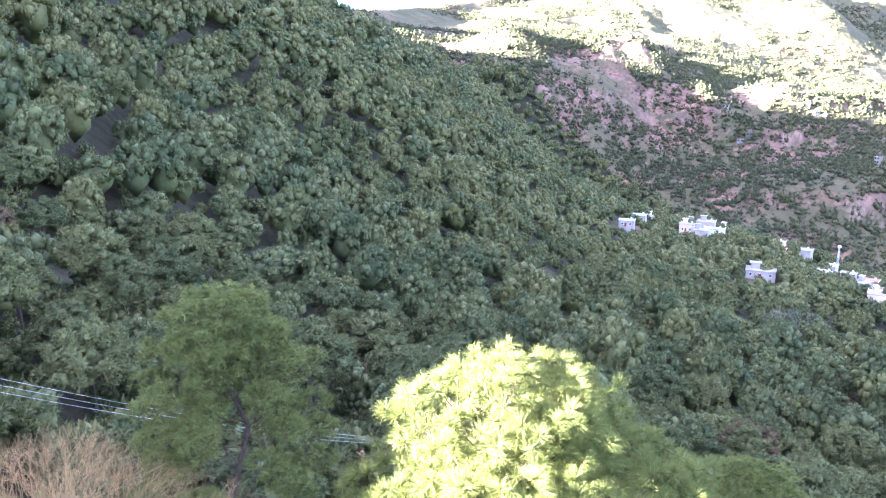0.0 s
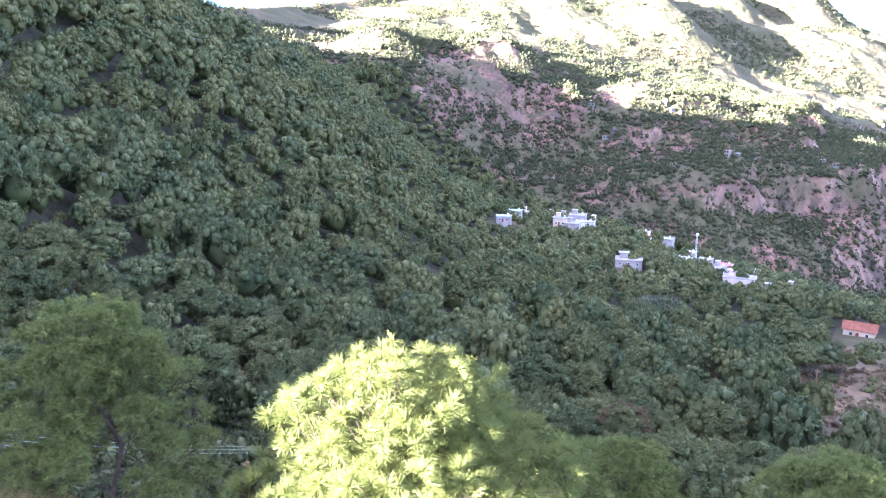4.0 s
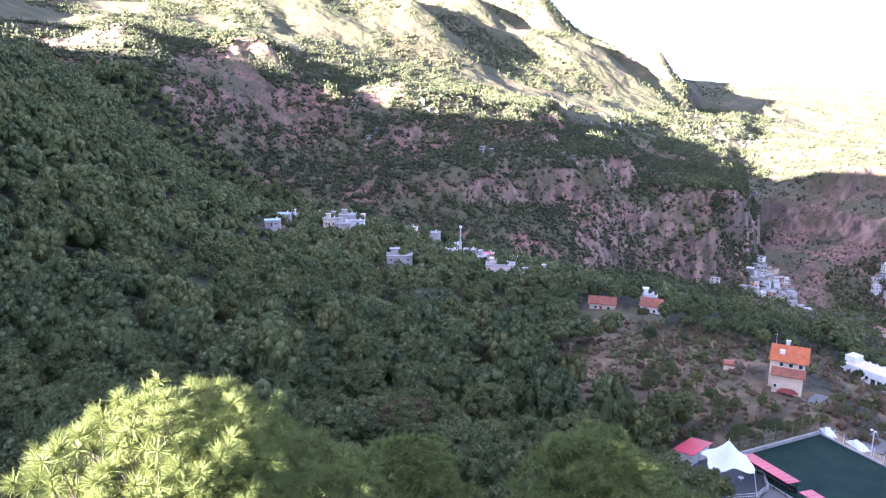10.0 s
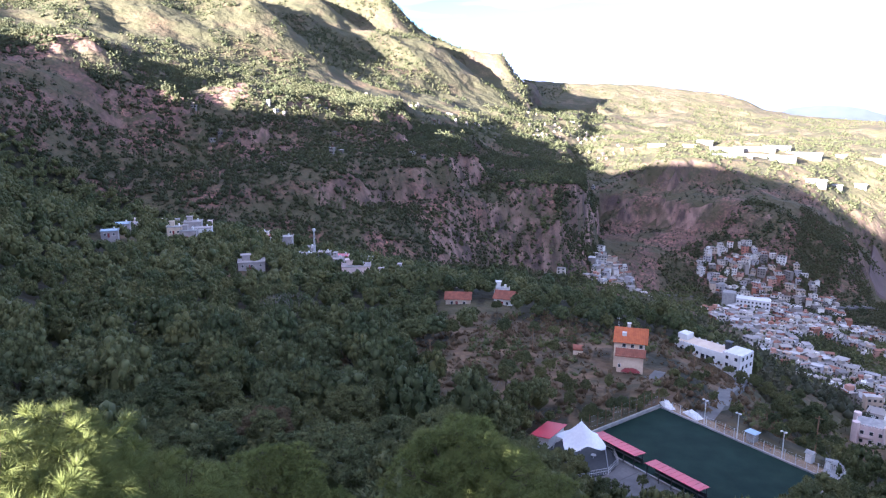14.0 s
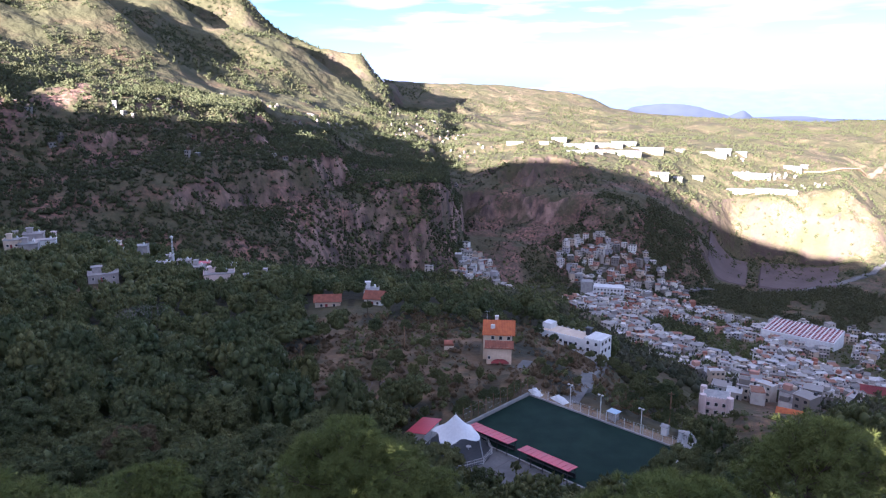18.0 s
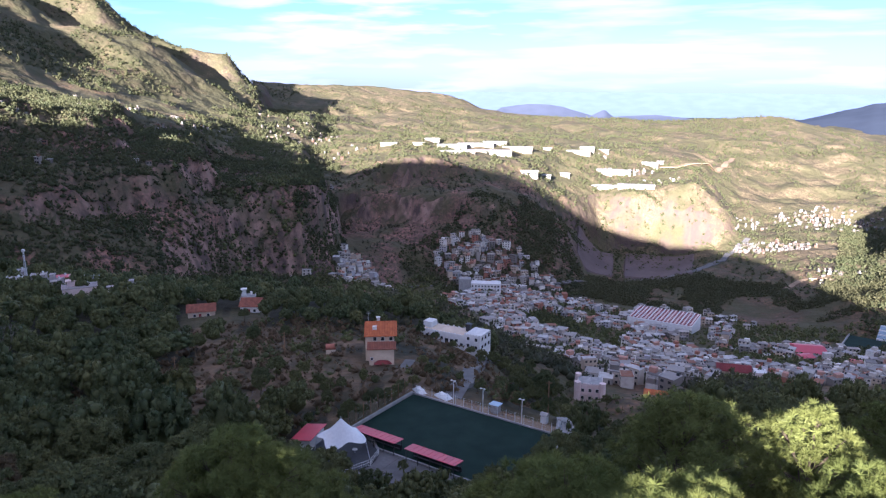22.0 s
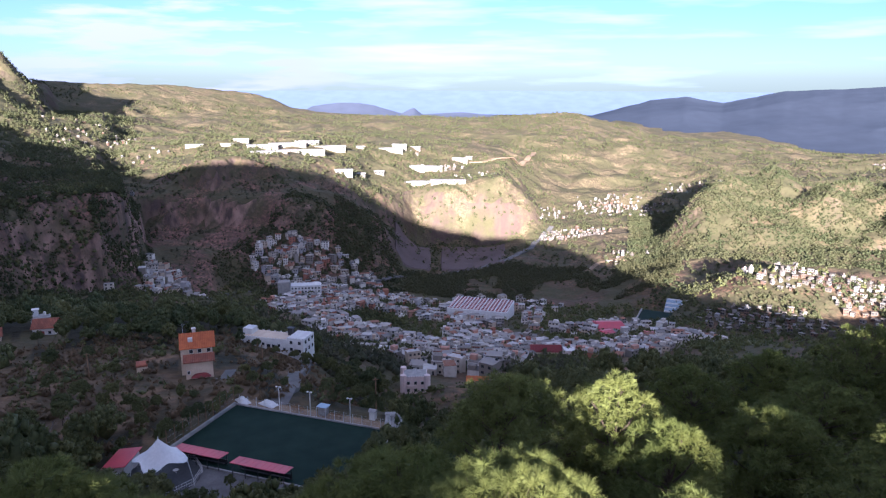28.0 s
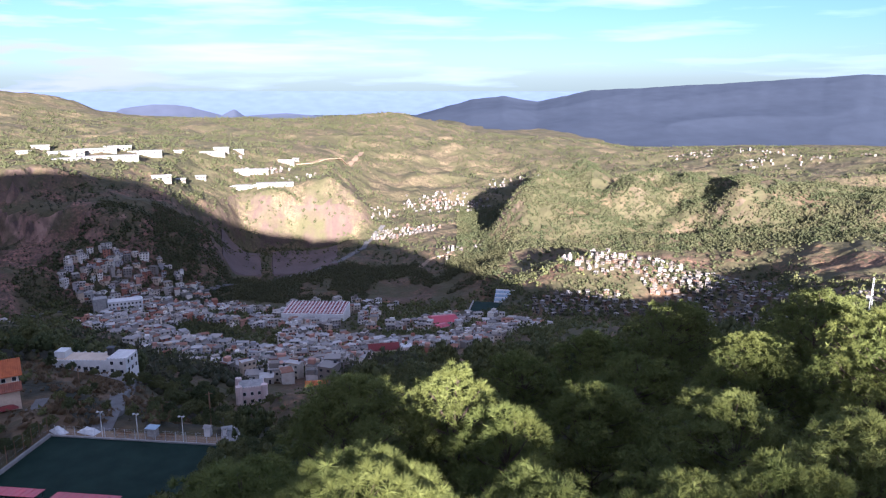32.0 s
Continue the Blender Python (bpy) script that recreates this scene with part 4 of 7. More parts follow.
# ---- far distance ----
# blue haze of distance, put into the base colour and a faint glow
def haze_mat(name, c, glow):
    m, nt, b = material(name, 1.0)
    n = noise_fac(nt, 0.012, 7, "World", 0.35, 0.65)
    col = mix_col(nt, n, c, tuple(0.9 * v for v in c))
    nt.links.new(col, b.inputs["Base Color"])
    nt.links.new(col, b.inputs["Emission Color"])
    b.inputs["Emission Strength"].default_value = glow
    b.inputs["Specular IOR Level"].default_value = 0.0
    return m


M_FAR = haze_mat("haze_painted_slope", (0.028, 0.034, 0.048), 0.42)
M_FARNEAR = haze_mat("haze_painted_hills", (0.06, 0.07, 0.10), 0.12)
M_PLAIN = haze_mat("haze_painted_plain", (0.075, 0.10, 0.165), 0.42)


def range_of_hills(name, label, crest, r_crest, r_foot, mat, rough):
    """A range seen far off. crest: azimuth and elevation in degrees along the skyline."""
    az = np.arange(crest[0][0], crest[-1][0] + 0.01, 0.16)
    el = np.interp(az, [c[0] for c in crest], [c[1] for c in crest])
    el += (fbm(az * 10, az * 0 + r_crest, 18, 4) * 0.16)
    top = 72 + r_crest * np.tan(np.radians(el))
    u = np.linspace(0, 1, 80)
    A, U = np.meshgrid(np.radians(az), u, indexing="ij")
    R = r_foot + (r_crest - r_foot) * U
    low = -190.0
    prof = U ** 1.25
    X, Y = np.sin(A) * R, np.cos(A) * R
    Z = low + (top[:, None] - low) * prof
    Z += (fbm(X, Y, 900, 2, True) - 0.19) * rough * np.sin(U * math.pi) ** 0.7
    na, nu = X.shape
    idx = np.arange(na * nu).reshape(na, nu)
    f = np.stack([idx[:-1, :-1], idx[1:, :-1], idx[1:, 1:], idx[:-1, 1:]], -1).reshape(-1, 4)
    ob = new(name, mesh_from(name, np.stack([X, Y, Z], -1).reshape(-1, 3), f, mat, flat=False))
    return tagged(ob, label, "mountains", kind="structure")


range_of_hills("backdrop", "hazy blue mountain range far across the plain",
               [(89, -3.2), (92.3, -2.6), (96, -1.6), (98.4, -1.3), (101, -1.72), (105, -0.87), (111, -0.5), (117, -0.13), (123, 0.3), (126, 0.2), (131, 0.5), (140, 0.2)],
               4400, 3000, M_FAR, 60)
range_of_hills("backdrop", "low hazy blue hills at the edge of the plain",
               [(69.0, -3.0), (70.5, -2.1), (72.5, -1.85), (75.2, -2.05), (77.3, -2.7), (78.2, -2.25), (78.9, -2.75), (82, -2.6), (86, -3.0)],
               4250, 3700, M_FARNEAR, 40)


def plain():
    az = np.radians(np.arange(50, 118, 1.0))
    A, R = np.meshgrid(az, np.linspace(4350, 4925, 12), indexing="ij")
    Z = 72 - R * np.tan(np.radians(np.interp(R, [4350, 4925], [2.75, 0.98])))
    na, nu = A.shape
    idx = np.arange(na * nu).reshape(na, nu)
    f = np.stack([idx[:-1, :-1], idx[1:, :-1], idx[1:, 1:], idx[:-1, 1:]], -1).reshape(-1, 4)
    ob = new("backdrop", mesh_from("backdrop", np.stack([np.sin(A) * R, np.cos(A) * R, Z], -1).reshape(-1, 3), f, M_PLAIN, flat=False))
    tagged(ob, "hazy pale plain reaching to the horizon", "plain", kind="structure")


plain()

# ---- more materials ----
M_NEEDLE = leaf_mat("pine_needle", [(0.098, 0.116, 0.030), (0.126, 0.134, 0.034), (0.066, 0.088, 0.028), (0.110, 0.122, 0.036)], 0.35, 0.6, 0.25, speckle=0)
M_DRY = leaf_mat("dry_twig", [(0.32, 0.20, 0.09), (0.40, 0.27, 0.11), (0.22, 0.13, 0.07), (0.3, 0.2, 0.1)], 0.5, 0.8, 0.15)
M_BARE = plain_mat("bare_twig", (0.20, 0.18, 0.17), (0.13, 0.11, 0.11), 2, 0.95)
M_TURF = plain_mat("green_turf", (0.003, 0.013, 0.009), (0.009, 0.024, 0.016), 0.22, 0.85, bump=0.2)
M_WHITE = plain_mat("white_plaster", (0.60, 0.58, 0.55), (0.48, 0.46, 0.44), 0.4, 0.85, bump=0.15)
M_PINK = plain_mat("pink_plaster", (0.60, 0.48, 0.44), (0.52, 0.40, 0.36), 0.4, 0.85, bump=0.15)
M_TAN = plain_mat("tan_plaster", (0.55, 0.44, 0.33), (0.46, 0.36, 0.27), 0.4, 0.9, bump=0.2)
M_TILE = plain_mat("orange_roof_tile", (0.50, 0.15, 0.06), (0.38, 0.11, 0.05), 0.9, 0.85, bump=0.4)
M_REDROOF = plain_mat("red_sheet_roof", (0.42, 0.03, 0.05), (0.34, 0.03, 0.045), 0.3, 0.5, bump=0.1)
M_TILEOLD = plain_mat("weathered_roof_tile", (0.30, 0.11, 0.07), (0.20, 0.08, 0.055), 0.9, 0.9, bump=0.4)
# white walls in full sun, darkened in colour against the glare
M_DIMCREAM = plain_mat("sun_dimmed_plaster", (0.24, 0.215, 0.18), (0.17, 0.15, 0.125), 0.15, 0.9, bump=0.1)
# darker copy of the white plaster; the dimmer light is in its colour
M_DIMWHITE = plain_mat("dim_white_plaster", (0.34, 0.30, 0.28), (0.24, 0.21, 0.20), 0.3, 0.9, bump=0.2)
M_REDDARK = plain_mat("dark_red_paint", (0.20, 0.02, 0.02), (0.15, 0.02, 0.02), 1, 0.7)
M_MEMBRANE = plain_mat("white_membrane", (0.58, 0.57, 0.55), (0.50, 0.49, 0.48), 0.3, 0.6, bump=0.05)
M_CONCRETE = plain_mat("grey_concrete", (0.32, 0.30, 0.28), (0.22, 0.21, 0.20), 0.5, 0.92, bump=0.3)
M_ASPHALT = plain_mat("worn_asphalt", (0.15, 0.14, 0.135), (0.10, 0.095, 0.09), 0.25, 0.95, bump=0.2)
M_STEEL = plain_mat("painted_steel", (0.55, 0.56, 0.57), (0.45, 0.46, 0.47), 2, 0.5, 0.3, bump=0.05)
M_DARKSTEEL = plain_mat("dark_steel", (0.03, 0.03, 0.035), (0.05, 0.05, 0.05), 2, 0.6, 0.4, bump=0.05)
M_GLASS = plain_mat("dark_window", (0.02, 0.022, 0.026), (0.035, 0.037, 0.04), 0.7, 0.15, bump=0)
M_WOOD = plain_mat("pole_wood", (0.24, 0.15, 0.09), (0.17, 0.11, 0.07), 3, 0.9)
M_EARTH = plain_mat("bare_earth", (0.24, 0.17, 0.11), (0.17, 0.12, 0.08), 0.12, 0.95, bump=0.5)
M_SLAB = plain_mat("grey_quarry_floor", (0.115, 0.085, 0.078), (0.085, 0.062, 0.058), 0.02, 0.95)
M_BLUE = plain_mat("blue_sheet", (0.30, 0.38, 0.44), (0.22, 0.29, 0.35), 0.5, 0.6)


def town_mat(name, per_island, tones):
    m, nt, b = material(name, 0.9)
    if per_island:
        src = nt.nodes.new("ShaderNodeNewGeometry").outputs["Random Per Island"]
    else:
        src = nt.nodes.new("ShaderNodeObjectInfo").outputs["Random"]
    cr = nt.nodes.new("ShaderNodeValToRGB")
    cr.color_ramp.interpolation = "CONSTANT"
    els = cr.color_ramp.elements
    for i, c in enumerate(tones):
        e = els[i] if i < 2 else els.new(i / len(tones))
        e.position, e.color = i / len(tones), rgba(c)
    nt.links.new(src, cr.inputs["Fac"])
    stain = noise_fac(nt, 0.5, 5, "World", 0.45, 0.75)
    s = nt.nodes.new("ShaderNodeMath")
    s.operation = "MULTIPLY"
    s.inputs[1].default_value = 0.45
    nt.links.new(stain, s.inputs[0])
    nt.links.new(mix_col(nt, s.outputs[0], cr.outputs["Color"], (0.2, 0.17, 0.15)), b.inputs["Base Color"])
    add_bump(nt, b, stain, 0.3, 0.05)
    return m


WALL_TONES = [(0.553, 0.516, 0.454), (0.426, 0.379, 0.327), (0.235, 0.201, 0.178), (0.383, 0.295, 0.218), (0.159, 0.137, 0.119), (0.383, 0.201, 0.148), (0.266, 0.106, 0.070), (0.489, 0.443, 0.396), (0.288, 0.254, 0.218), (0.320, 0.295, 0.297), (0.426, 0.368, 0.306)]
ROOF_TONES = [(0.224, 0.201, 0.179), (0.314, 0.281, 0.245), (0.203, 0.091, 0.056), (0.152, 0.135, 0.122), (0.385, 0.361, 0.330), (0.244, 0.217, 0.193), (0.172, 0.151, 0.137), (0.284, 0.261, 0.245)]
M_TOWNWALL = town_mat("town_wall", True, WALL_TONES)
M_TOWNROOF = town_mat("town_roof", True, ROOF_TONES)
M_HOUSEWALL = town_mat("house_wall", False, WALL_TONES)
M_HOUSEROOF = town_mat("house_roof", False, ROOF_TONES)
# painted darker for direct sun than the walls of the shaded town
M_LITWALL = town_mat("sun_dimmed_wall", True, [(0.192, 0.174, 0.155), (0.133, 0.111, 0.089), (0.237, 0.222, 0.207), (0.111, 0.063, 0.041), (0.141, 0.122, 0.104), (0.074, 0.063, 0.052), (0.104, 0.089, 0.074)])


# ---- building bricks ----
def box(bm, c, s, rot=0.0, top=None):
    """A box with centre of its foot at c and size s, turned by rot degrees; top: its upper face's size as a share of the lower."""
    tx, ty = top or (1, 1)
    ca, sa = math.cos(radians(rot)), math.sin(radians(rot))
    vs = []
    for z, kx, ky in ((0, 1, 1), (s[2], tx, ty)):
        for x, y in ((-1, -1), (1, -1), (1, 1), (-1, 1)):
            px, py = x * s[0] / 2 * kx, y * s[1] / 2 * ky
            vs.append(bm.verts.new((c[0] + px * ca - py * sa, c[1] + px * sa + py * ca, c[2] + z)))
    for f in ((3, 2, 1, 0), (4, 5, 6, 7), (0, 1, 5, 4), (1, 2, 6, 5), (2, 3, 7, 6), (3, 0, 4, 7)):
        bm.faces.new([vs[i] for i in f])
    return bm


def rod(bm, a, b, r, sides=6):
    a, b = Vector(a), Vector(b)
    q = (b - a).to_track_quat("Z", "Y").to_matrix()
    rings = []
    for p in (a, b):
        rings.append([bm.verts.new(p + q @ Vector((r * math.cos(k * 6.2832 / sides), r * math.sin(k * 6.2832 / sides), 0))) for k in range(sides)])
    for k in range(sides):
        bm.faces.new((rings[0][k], rings[0][(k + 1) % sides], rings[1][(k + 1) % sides], rings[1][k]))
    bm.faces.new(rings[0][::-1])
    bm.faces.new(rings[1])
    return bm


def soften(bm, w=0.04):
    bmesh.ops.bevel(bm, geom=list(bm.edges), offset=w, segments=1, affect="EDGES")
    return bm


def part(name, bm, mat, parent, label=""):
    me = bpy.data.meshes.new(name)
    bm.to_mesh(me)
    bm.free()
    me.materials.append(mat)
    ob = new(name, me)
    ob.parent = parent
    if label:
        ob["label"] = label
    return ob


def thing(name, m, label, category, group="", kind=""):
    ob = new(name)
    ob.matrix_world = m
    return tagged(ob, label, category, group, kind)


def B(*boxes):
    bm = bmesh.new()
    for b_ in boxes:
        box(bm, *b_)
    return bm


def at(x, y, rz=0.0, dz=0.0):
    """A pose on the ground."""
    return pose(x, y, float(height(np.array([x]), np.array([y]))[0]) + dz, 0, 0, rz)


# ---- the sports pitch terrace ----
PITCH = pose(128.5, 53.5, 0, 0, 0, -10.0)      # x: across, away from the camera; y: along


def PT(x, y, z=0.0):
    return PITCH @ Vector((x, y, z))


pitch = thing("pitch", PITCH, "green artificial turf five-a-side pitch on a terrace", "pitch", kind="structure")
part("turf", B(((0, 1.2, 0.0), (25, 38, 0.05))), M_TURF, pitch)
part("kerb", soften(B(((-12.75, 1.2, 0), (0.4, 38.8, 0.25)), ((12.75, 1.2, 0), (0.4, 38.8, 0.35)), ((0, -18.1, 0), (25.0, 0.4, 0.25)), ((0, 20.5, 0), (25.0, 0.4, 0.8)))), M_CONCRETE, pitch)
apron = new("pavement")
tagged(apron, "worn grey concrete apron round the sports pitch", "pavement", kind="structure")
apron.matrix_world = PITCH
for i in range(9):
    part("slab", soften(B(((-18.6, -19 + i * 5.3, -0.12), (11.2, 5.26, 0.13 + 0.01 * (i % 3)))), 0.02), M_ASPHALT, apron)
for i in range(8):
    part("slab", soften(B(((14.6, -18 + i * 5.2, -0.12), (3.0, 5.16, 0.14 + 0.01 * (i % 3)))), 0.02), M_EARTH, apron)


def shelter(x, y, length, name="dugout_shelter"):
    t = thing(name, PITCH @ pose(x, y, 0), "long shelter with a red sheet roof beside the pitch", "shelter", "shelters along the pitch")
    bm = bmesh.new()
    box(bm, (0, 0, 2.62), (3.2, length, 0.07))
    bmesh.ops.rotate(bm, verts=bm.verts, cent=(0, 0, 2.6), matrix=Matrix.Rotation(radians(6), 3, "Y"))
    roof = part("roof", bm, M_REDROOF, t)
    for i in range(int(length / 1.2)):
        rib = B(((0, -length / 2 + 0.6 + i * 1.2, 2.69), (3.2, 0.07, 0.05)))
        bmesh.ops.rotate(rib, verts=rib.verts, cent=(0, 0, 2.6), matrix=Matrix.Rotation(radians(6), 3, "Y"))
        part("seam", rib, M_REDROOF, roof)
    for sx in (-1.3, 1.3):
        for k in range(5):
            part("post", B(((sx, -length / 2 + 0.4 + k * (length - 0.8) / 4, 0), (0.12, 0.12, 2.6 - 0.1 * sx))), M_DARKSTEEL, t)
    part("bench", soften(B(((0.9, 0, 0.4), (0.4, length - 1.2, 0.08)), ((0.9, -length / 3, 0), (0.3, 0.1, 0.4)), ((0.9, length / 3, 0), (0.3, 0.1, 0.4))), 0.01), M_DARKSTEEL, t)
    part("back_wall", soften(B(((1.45, 0, 0), (0.12, length - 0.6, 1.0))), 0.02), M_DARKSTEEL, t)
    part("beam", B(((-1.3, 0, 2.58), (0.1, length - 0.4, 0.12))), M_DARKSTEEL, t)
    return t


shelter(-11.9, 11.4, 11.0)
shelter(-12.4, -2.7, 11.8)

# tensile canopy with its fenced round floor
CANOPY = PITCH @ pose(-18.8, 14.9, 0.02, 0, 0, 18)
canopy = thing("tensile_canopy", CANOPY, "white peaked tensile canopy over a round fenced floor", "canopy")


def membrane(radius, tip, eave, corners=4):
    V, F = [(0, 0, tip)], []
    rings, seg = 10, corners * 8
    for i in range(1, rings + 1):
        u = i / rings
        for j in range(seg):
            a = 2 * math.pi * j / seg
            w = (0.5 - 0.5 * math.cos(corners * a))          # 0 at corners, 1 between
            r = radius * u * (1 - 0.30 * w * u * u)
            z = eave + (tip - eave) * (1 - u) ** 1.45 + 0.8 * w * u ** 3 - 0.10 * (1 - w) * u ** 4
            V.append((r * math.cos(a), r * math.sin(a), z))
    tri = [(0, 1 + j, 1 + (j + 1) % seg) for j in range(seg)]
    quad = [(1 + (i - 1) * seg + j, 1 + i * seg + j, 1 + i * seg + (j + 1) % seg, 1 + (i - 1) * seg + (j + 1) % seg) for i in range(1, rings) for j in range(seg)]
    me = bpy.data.meshes.new("membrane")
    me.from_pydata(V, [], tri + quad)
    me.materials.append(M_MEMBRANE)
    for p in me.polygons:
        p.use_smooth = True
    return me


mem = new("membrane", membrane(5.2, 8.0, 3.7))
mem.parent = canopy
sol = mem.modifiers.new("thick", "SOLIDIFY")
sol.thickness = 0.03
for j in range(4):
    a = j * math.pi / 2
    part("mast", rod(bmesh.new(), (5.9 * math.cos(a), 5.9 * math.sin(a), 0.2), (5.15 * math.cos(a), 5.15 * math.sin(a), 3.66), 0.08), M_STEEL, canopy)
part("finial", rod(bmesh.new(), (0, 0, 7.9), (0, 0, 8.4), 0.06), M_STEEL, canopy)
bm = bmesh.new()
bmesh.ops.create_cone(bm, cap_ends=True, segments=24, radius1=7.2, radius2=7.1, depth=0.25)
bmesh.ops.translate(bm, verts=bm.verts, vec=(0, 0, 0.125))
part("floor", bm, M_DARKSTEEL, canopy, "dark painted round floor")
rail = thing("railing", CANOPY, "white steel railing round the canopy floor", "railing")
for j in range(10):
    a0, a1 = j * math.pi / 5, (j + 1) * math.pi / 5
    p0, p1 = Vector((7.3 * math.cos(a0), 7.3 * math.sin(a0), 0.0)), Vector((7.3 * math.cos(a1), 7.3 * math.sin(a1), 0.0))
    part("post", rod(bmesh.new(), p0, p0 + Vector((0, 0, 1.45)), 0.06), M_WHITE, rail)
    bm = bmesh.new()
    for z in (0.2, 0.8, 1.35):
        rod(bm, p0 + Vector((0, 0, z)), p1 + Vector((0, 0, z)), 0.045, 4)
    for q in range(1, 9):
        p = p0.lerp(p1, q / 9)
        rod(bm, p + Vector((0, 0, 0.2)), p + Vector((0, 0, 1.35)), 0.022, 4)
    part("rail_panel", bm, M_WHITE, rail)
for k in range(4):
    tb = thing("table", CANOPY @ pose(2.6 * math.cos(k * 1.6 + 0.4), 2.6 * math.sin(k * 1.6 + 0.4), 0.25), "small pale table under the canopy", "table", "tables under the canopy")
    bm = bmesh.new()
    bmesh.ops.create_cone(bm, cap_ends=True, segments=12, radius1=0.55, radius2=0.55, depth=0.05)
    bmesh.ops.translate(bm, verts=bm.verts, vec=(0, 0, 0.74))
    part("tabletop", bm, M_WHITE, tb)
    part("leg", rod(bmesh.new(), (0, 0, 0), (0, 0, 0.72), 0.05), M_STEEL, tb)

kiosk = thing("kiosk", PITCH @ pose(-19.0, 23.6, 0, 0, 0, -72), "low white kiosk with a red sheet roof", "kiosk")
part("wall", soften(B(((0, 0, 0), (3.6, 6.6, 2.4)))), M_WHITE, kiosk)
bm = B(((0, 0, 2.55), (4.6, 7.6, 0.1)))
bmesh.ops.rotate(bm, verts=bm.verts, cent=(0, 0, 2.5), matrix=Matrix.Rotation(radians(-7), 3, "Y"))
part("roof", bm, M_REDROOF, kiosk)
part("door", B(((-1.83, 0.6, 0), (0.08, 0.9, 2.0))), M_DARKSTEEL, kiosk)
part("window", B(((-1.83, -1.6, 1.0), (0.08, 1.6, 0.9))), M_GLASS, kiosk)

# fences, lamps and small things round the pitch
fence = thing("fence", PITCH, "tall grey wooden posts with wire along the pitch", "fence")
for i in range(10):
    part("post", rod(bmesh.new(), (-9.5 + i * 2.5, 21.3, -0.5), (-9.5 + i * 2.5, 21.3, 4.2), 0.08), M_WOOD, fence)
for z in (1.2, 2.4, 3.6):
    part("wire", rod(bmesh.new(), (-9.5, 21.3, z), (13, 21.3, z), 0.007, 4), M_STEEL, fence)
fence2 = thing("fence", PITCH, "wire mesh fence on thin grey posts behind the pitch", "fence")
for i in range(18):
    part("post", rod(bmesh.new(), (13.3, -17.5 + i * 2.2, 0), (13.3, -17.5 + i * 2.2, 2.2), 0.05), M_STEEL, fence2)
for z in (0.5, 1.1, 1.7, 2.15):
    part("wire", rod(bmesh.new(), (13.3, -17.5, z), (13.3, 19.9, z), 0.009, 4), M_STEEL, fence2)


def floodlight(m):
    t = thing("floodlight", m, "slim white lamp post with two floodlight heads", "lamp", "floodlights of the pitch")
    part("pole", rod(bmesh.new(), (0, 0, 0), (0, 0, 5.6), 0.09), M_WHITE, t)
    part("crossarm", B(((0, 0, 5.5), (0.12, 1.1, 0.1))), M_STEEL, t)
    for s in (-0.45, 0.45):
        part("lamp_head", soften(B(((-0.2, s, 5.55), (0.55, 0.4, 0.22), 0, (0.7, 0.8))), 0.02), M_WHITE, t)
    return t


lamp = floodlight(PITCH @ pose(13.7, 9.7, 0))
for y in (1.8, -8.0):
    copy_thing(lamp, PITCH @ pose(13.6, y, 0))

for y, ln in ((5.5, 3.4), (-4.0, 3.0)):
    bn = thing("bench", PITCH @ pose(14.4, y, 0.03), "long weathered wooden bench beside the pitch", "bench", "benches by the pitch")
    part("seat", soften(B(((0, 0, 0.45), (0.45, ln, 0.06))), 0.01), M_WOOD, bn)
    part("backrest", soften(B(((0.25, 0, 0.6), (0.06, ln, 0.4))), 0.01), M_WOOD, bn)
    for s in (-1, 1):
        part("leg", B(((0, s * ln * 0.4, 0), (0.4, 0.08, 0.45))), M_CONCRETE, bn)
booth = thing("booth", PITCH @ pose(15.2, -0.6, 0, 0, 0, 0), "small booth with a pale blue sheet roof", "booth")
part("wall", soften(B(((0, 0, 0), (1.6, 1.8, 2.0)))), M_CONCRETE, booth)
part("roof", soften(B(((0, 0, 2.02), (2.3, 2.6, 0.12), 0, (0.6, 0.7))), 0.01), M_BLUE, booth)
hut = thing("hut", PITCH @ pose(16.6, -12.0, 0), "small white gate hut with a pitched top", "hut")
part("wall", soften(B(((0, 0, 0), (1.3, 1.3, 1.9)))), M_WHITE, hut)
part("roof", soften(B(((0, 0, 1.92), (1.7, 1.7, 0.5), 0, (0.15, 1.0))), 0.01), M_CONCRETE, hut)
for x, y, ln, rz in ((14.6, 20.0, 4.2, 60), (15.2, 13.6, 4.6, 75)):
    tp = thing("tarpaulin", PITCH @ pose(x, y, 0.0, 0, 0, rz), "pale tarpaulin draped over a low heap", "tarpaulin", "tarpaulins behind the pitch")
    bm = bmesh.new()
    bmesh.ops.create_grid(bm, x_segments=14, y_segments=10, size=1)
    for v in bm.verts:
        r2 = max(abs(v.co.x), abs(v.co.y))
        v.co = Vector((v.co.x * ln / 2, v.co.y * 1.1, 1.3 * (1 - r2 ** 2) * (0.8 + 0.4 * noise.noise(v.co * 2.3)) + 0.05))
    part("sheet", bm, M_MEMBRANE, tp)
for i, (x, y, w, h, d) in enumerate(((17.0, -15.5, 0.7, 1.9, 0.7), (17.0, -18.9, 0.7, 1.9, 0.7))):
    gp = thing("gate_pillar", PITCH @ pose(x, y, -0.3), "white plastered gate pillar by the drive", "pillar", "pillars of the gate")
    part("shaft", soften(B(((0, 0, 0), (w, d, h)))), M_WHITE, gp)
    part("cap", soften(B(((0, 0, h), (w + 0.2, d + 0.2, 0.15))), 0.02), M_CONCRETE, gp)
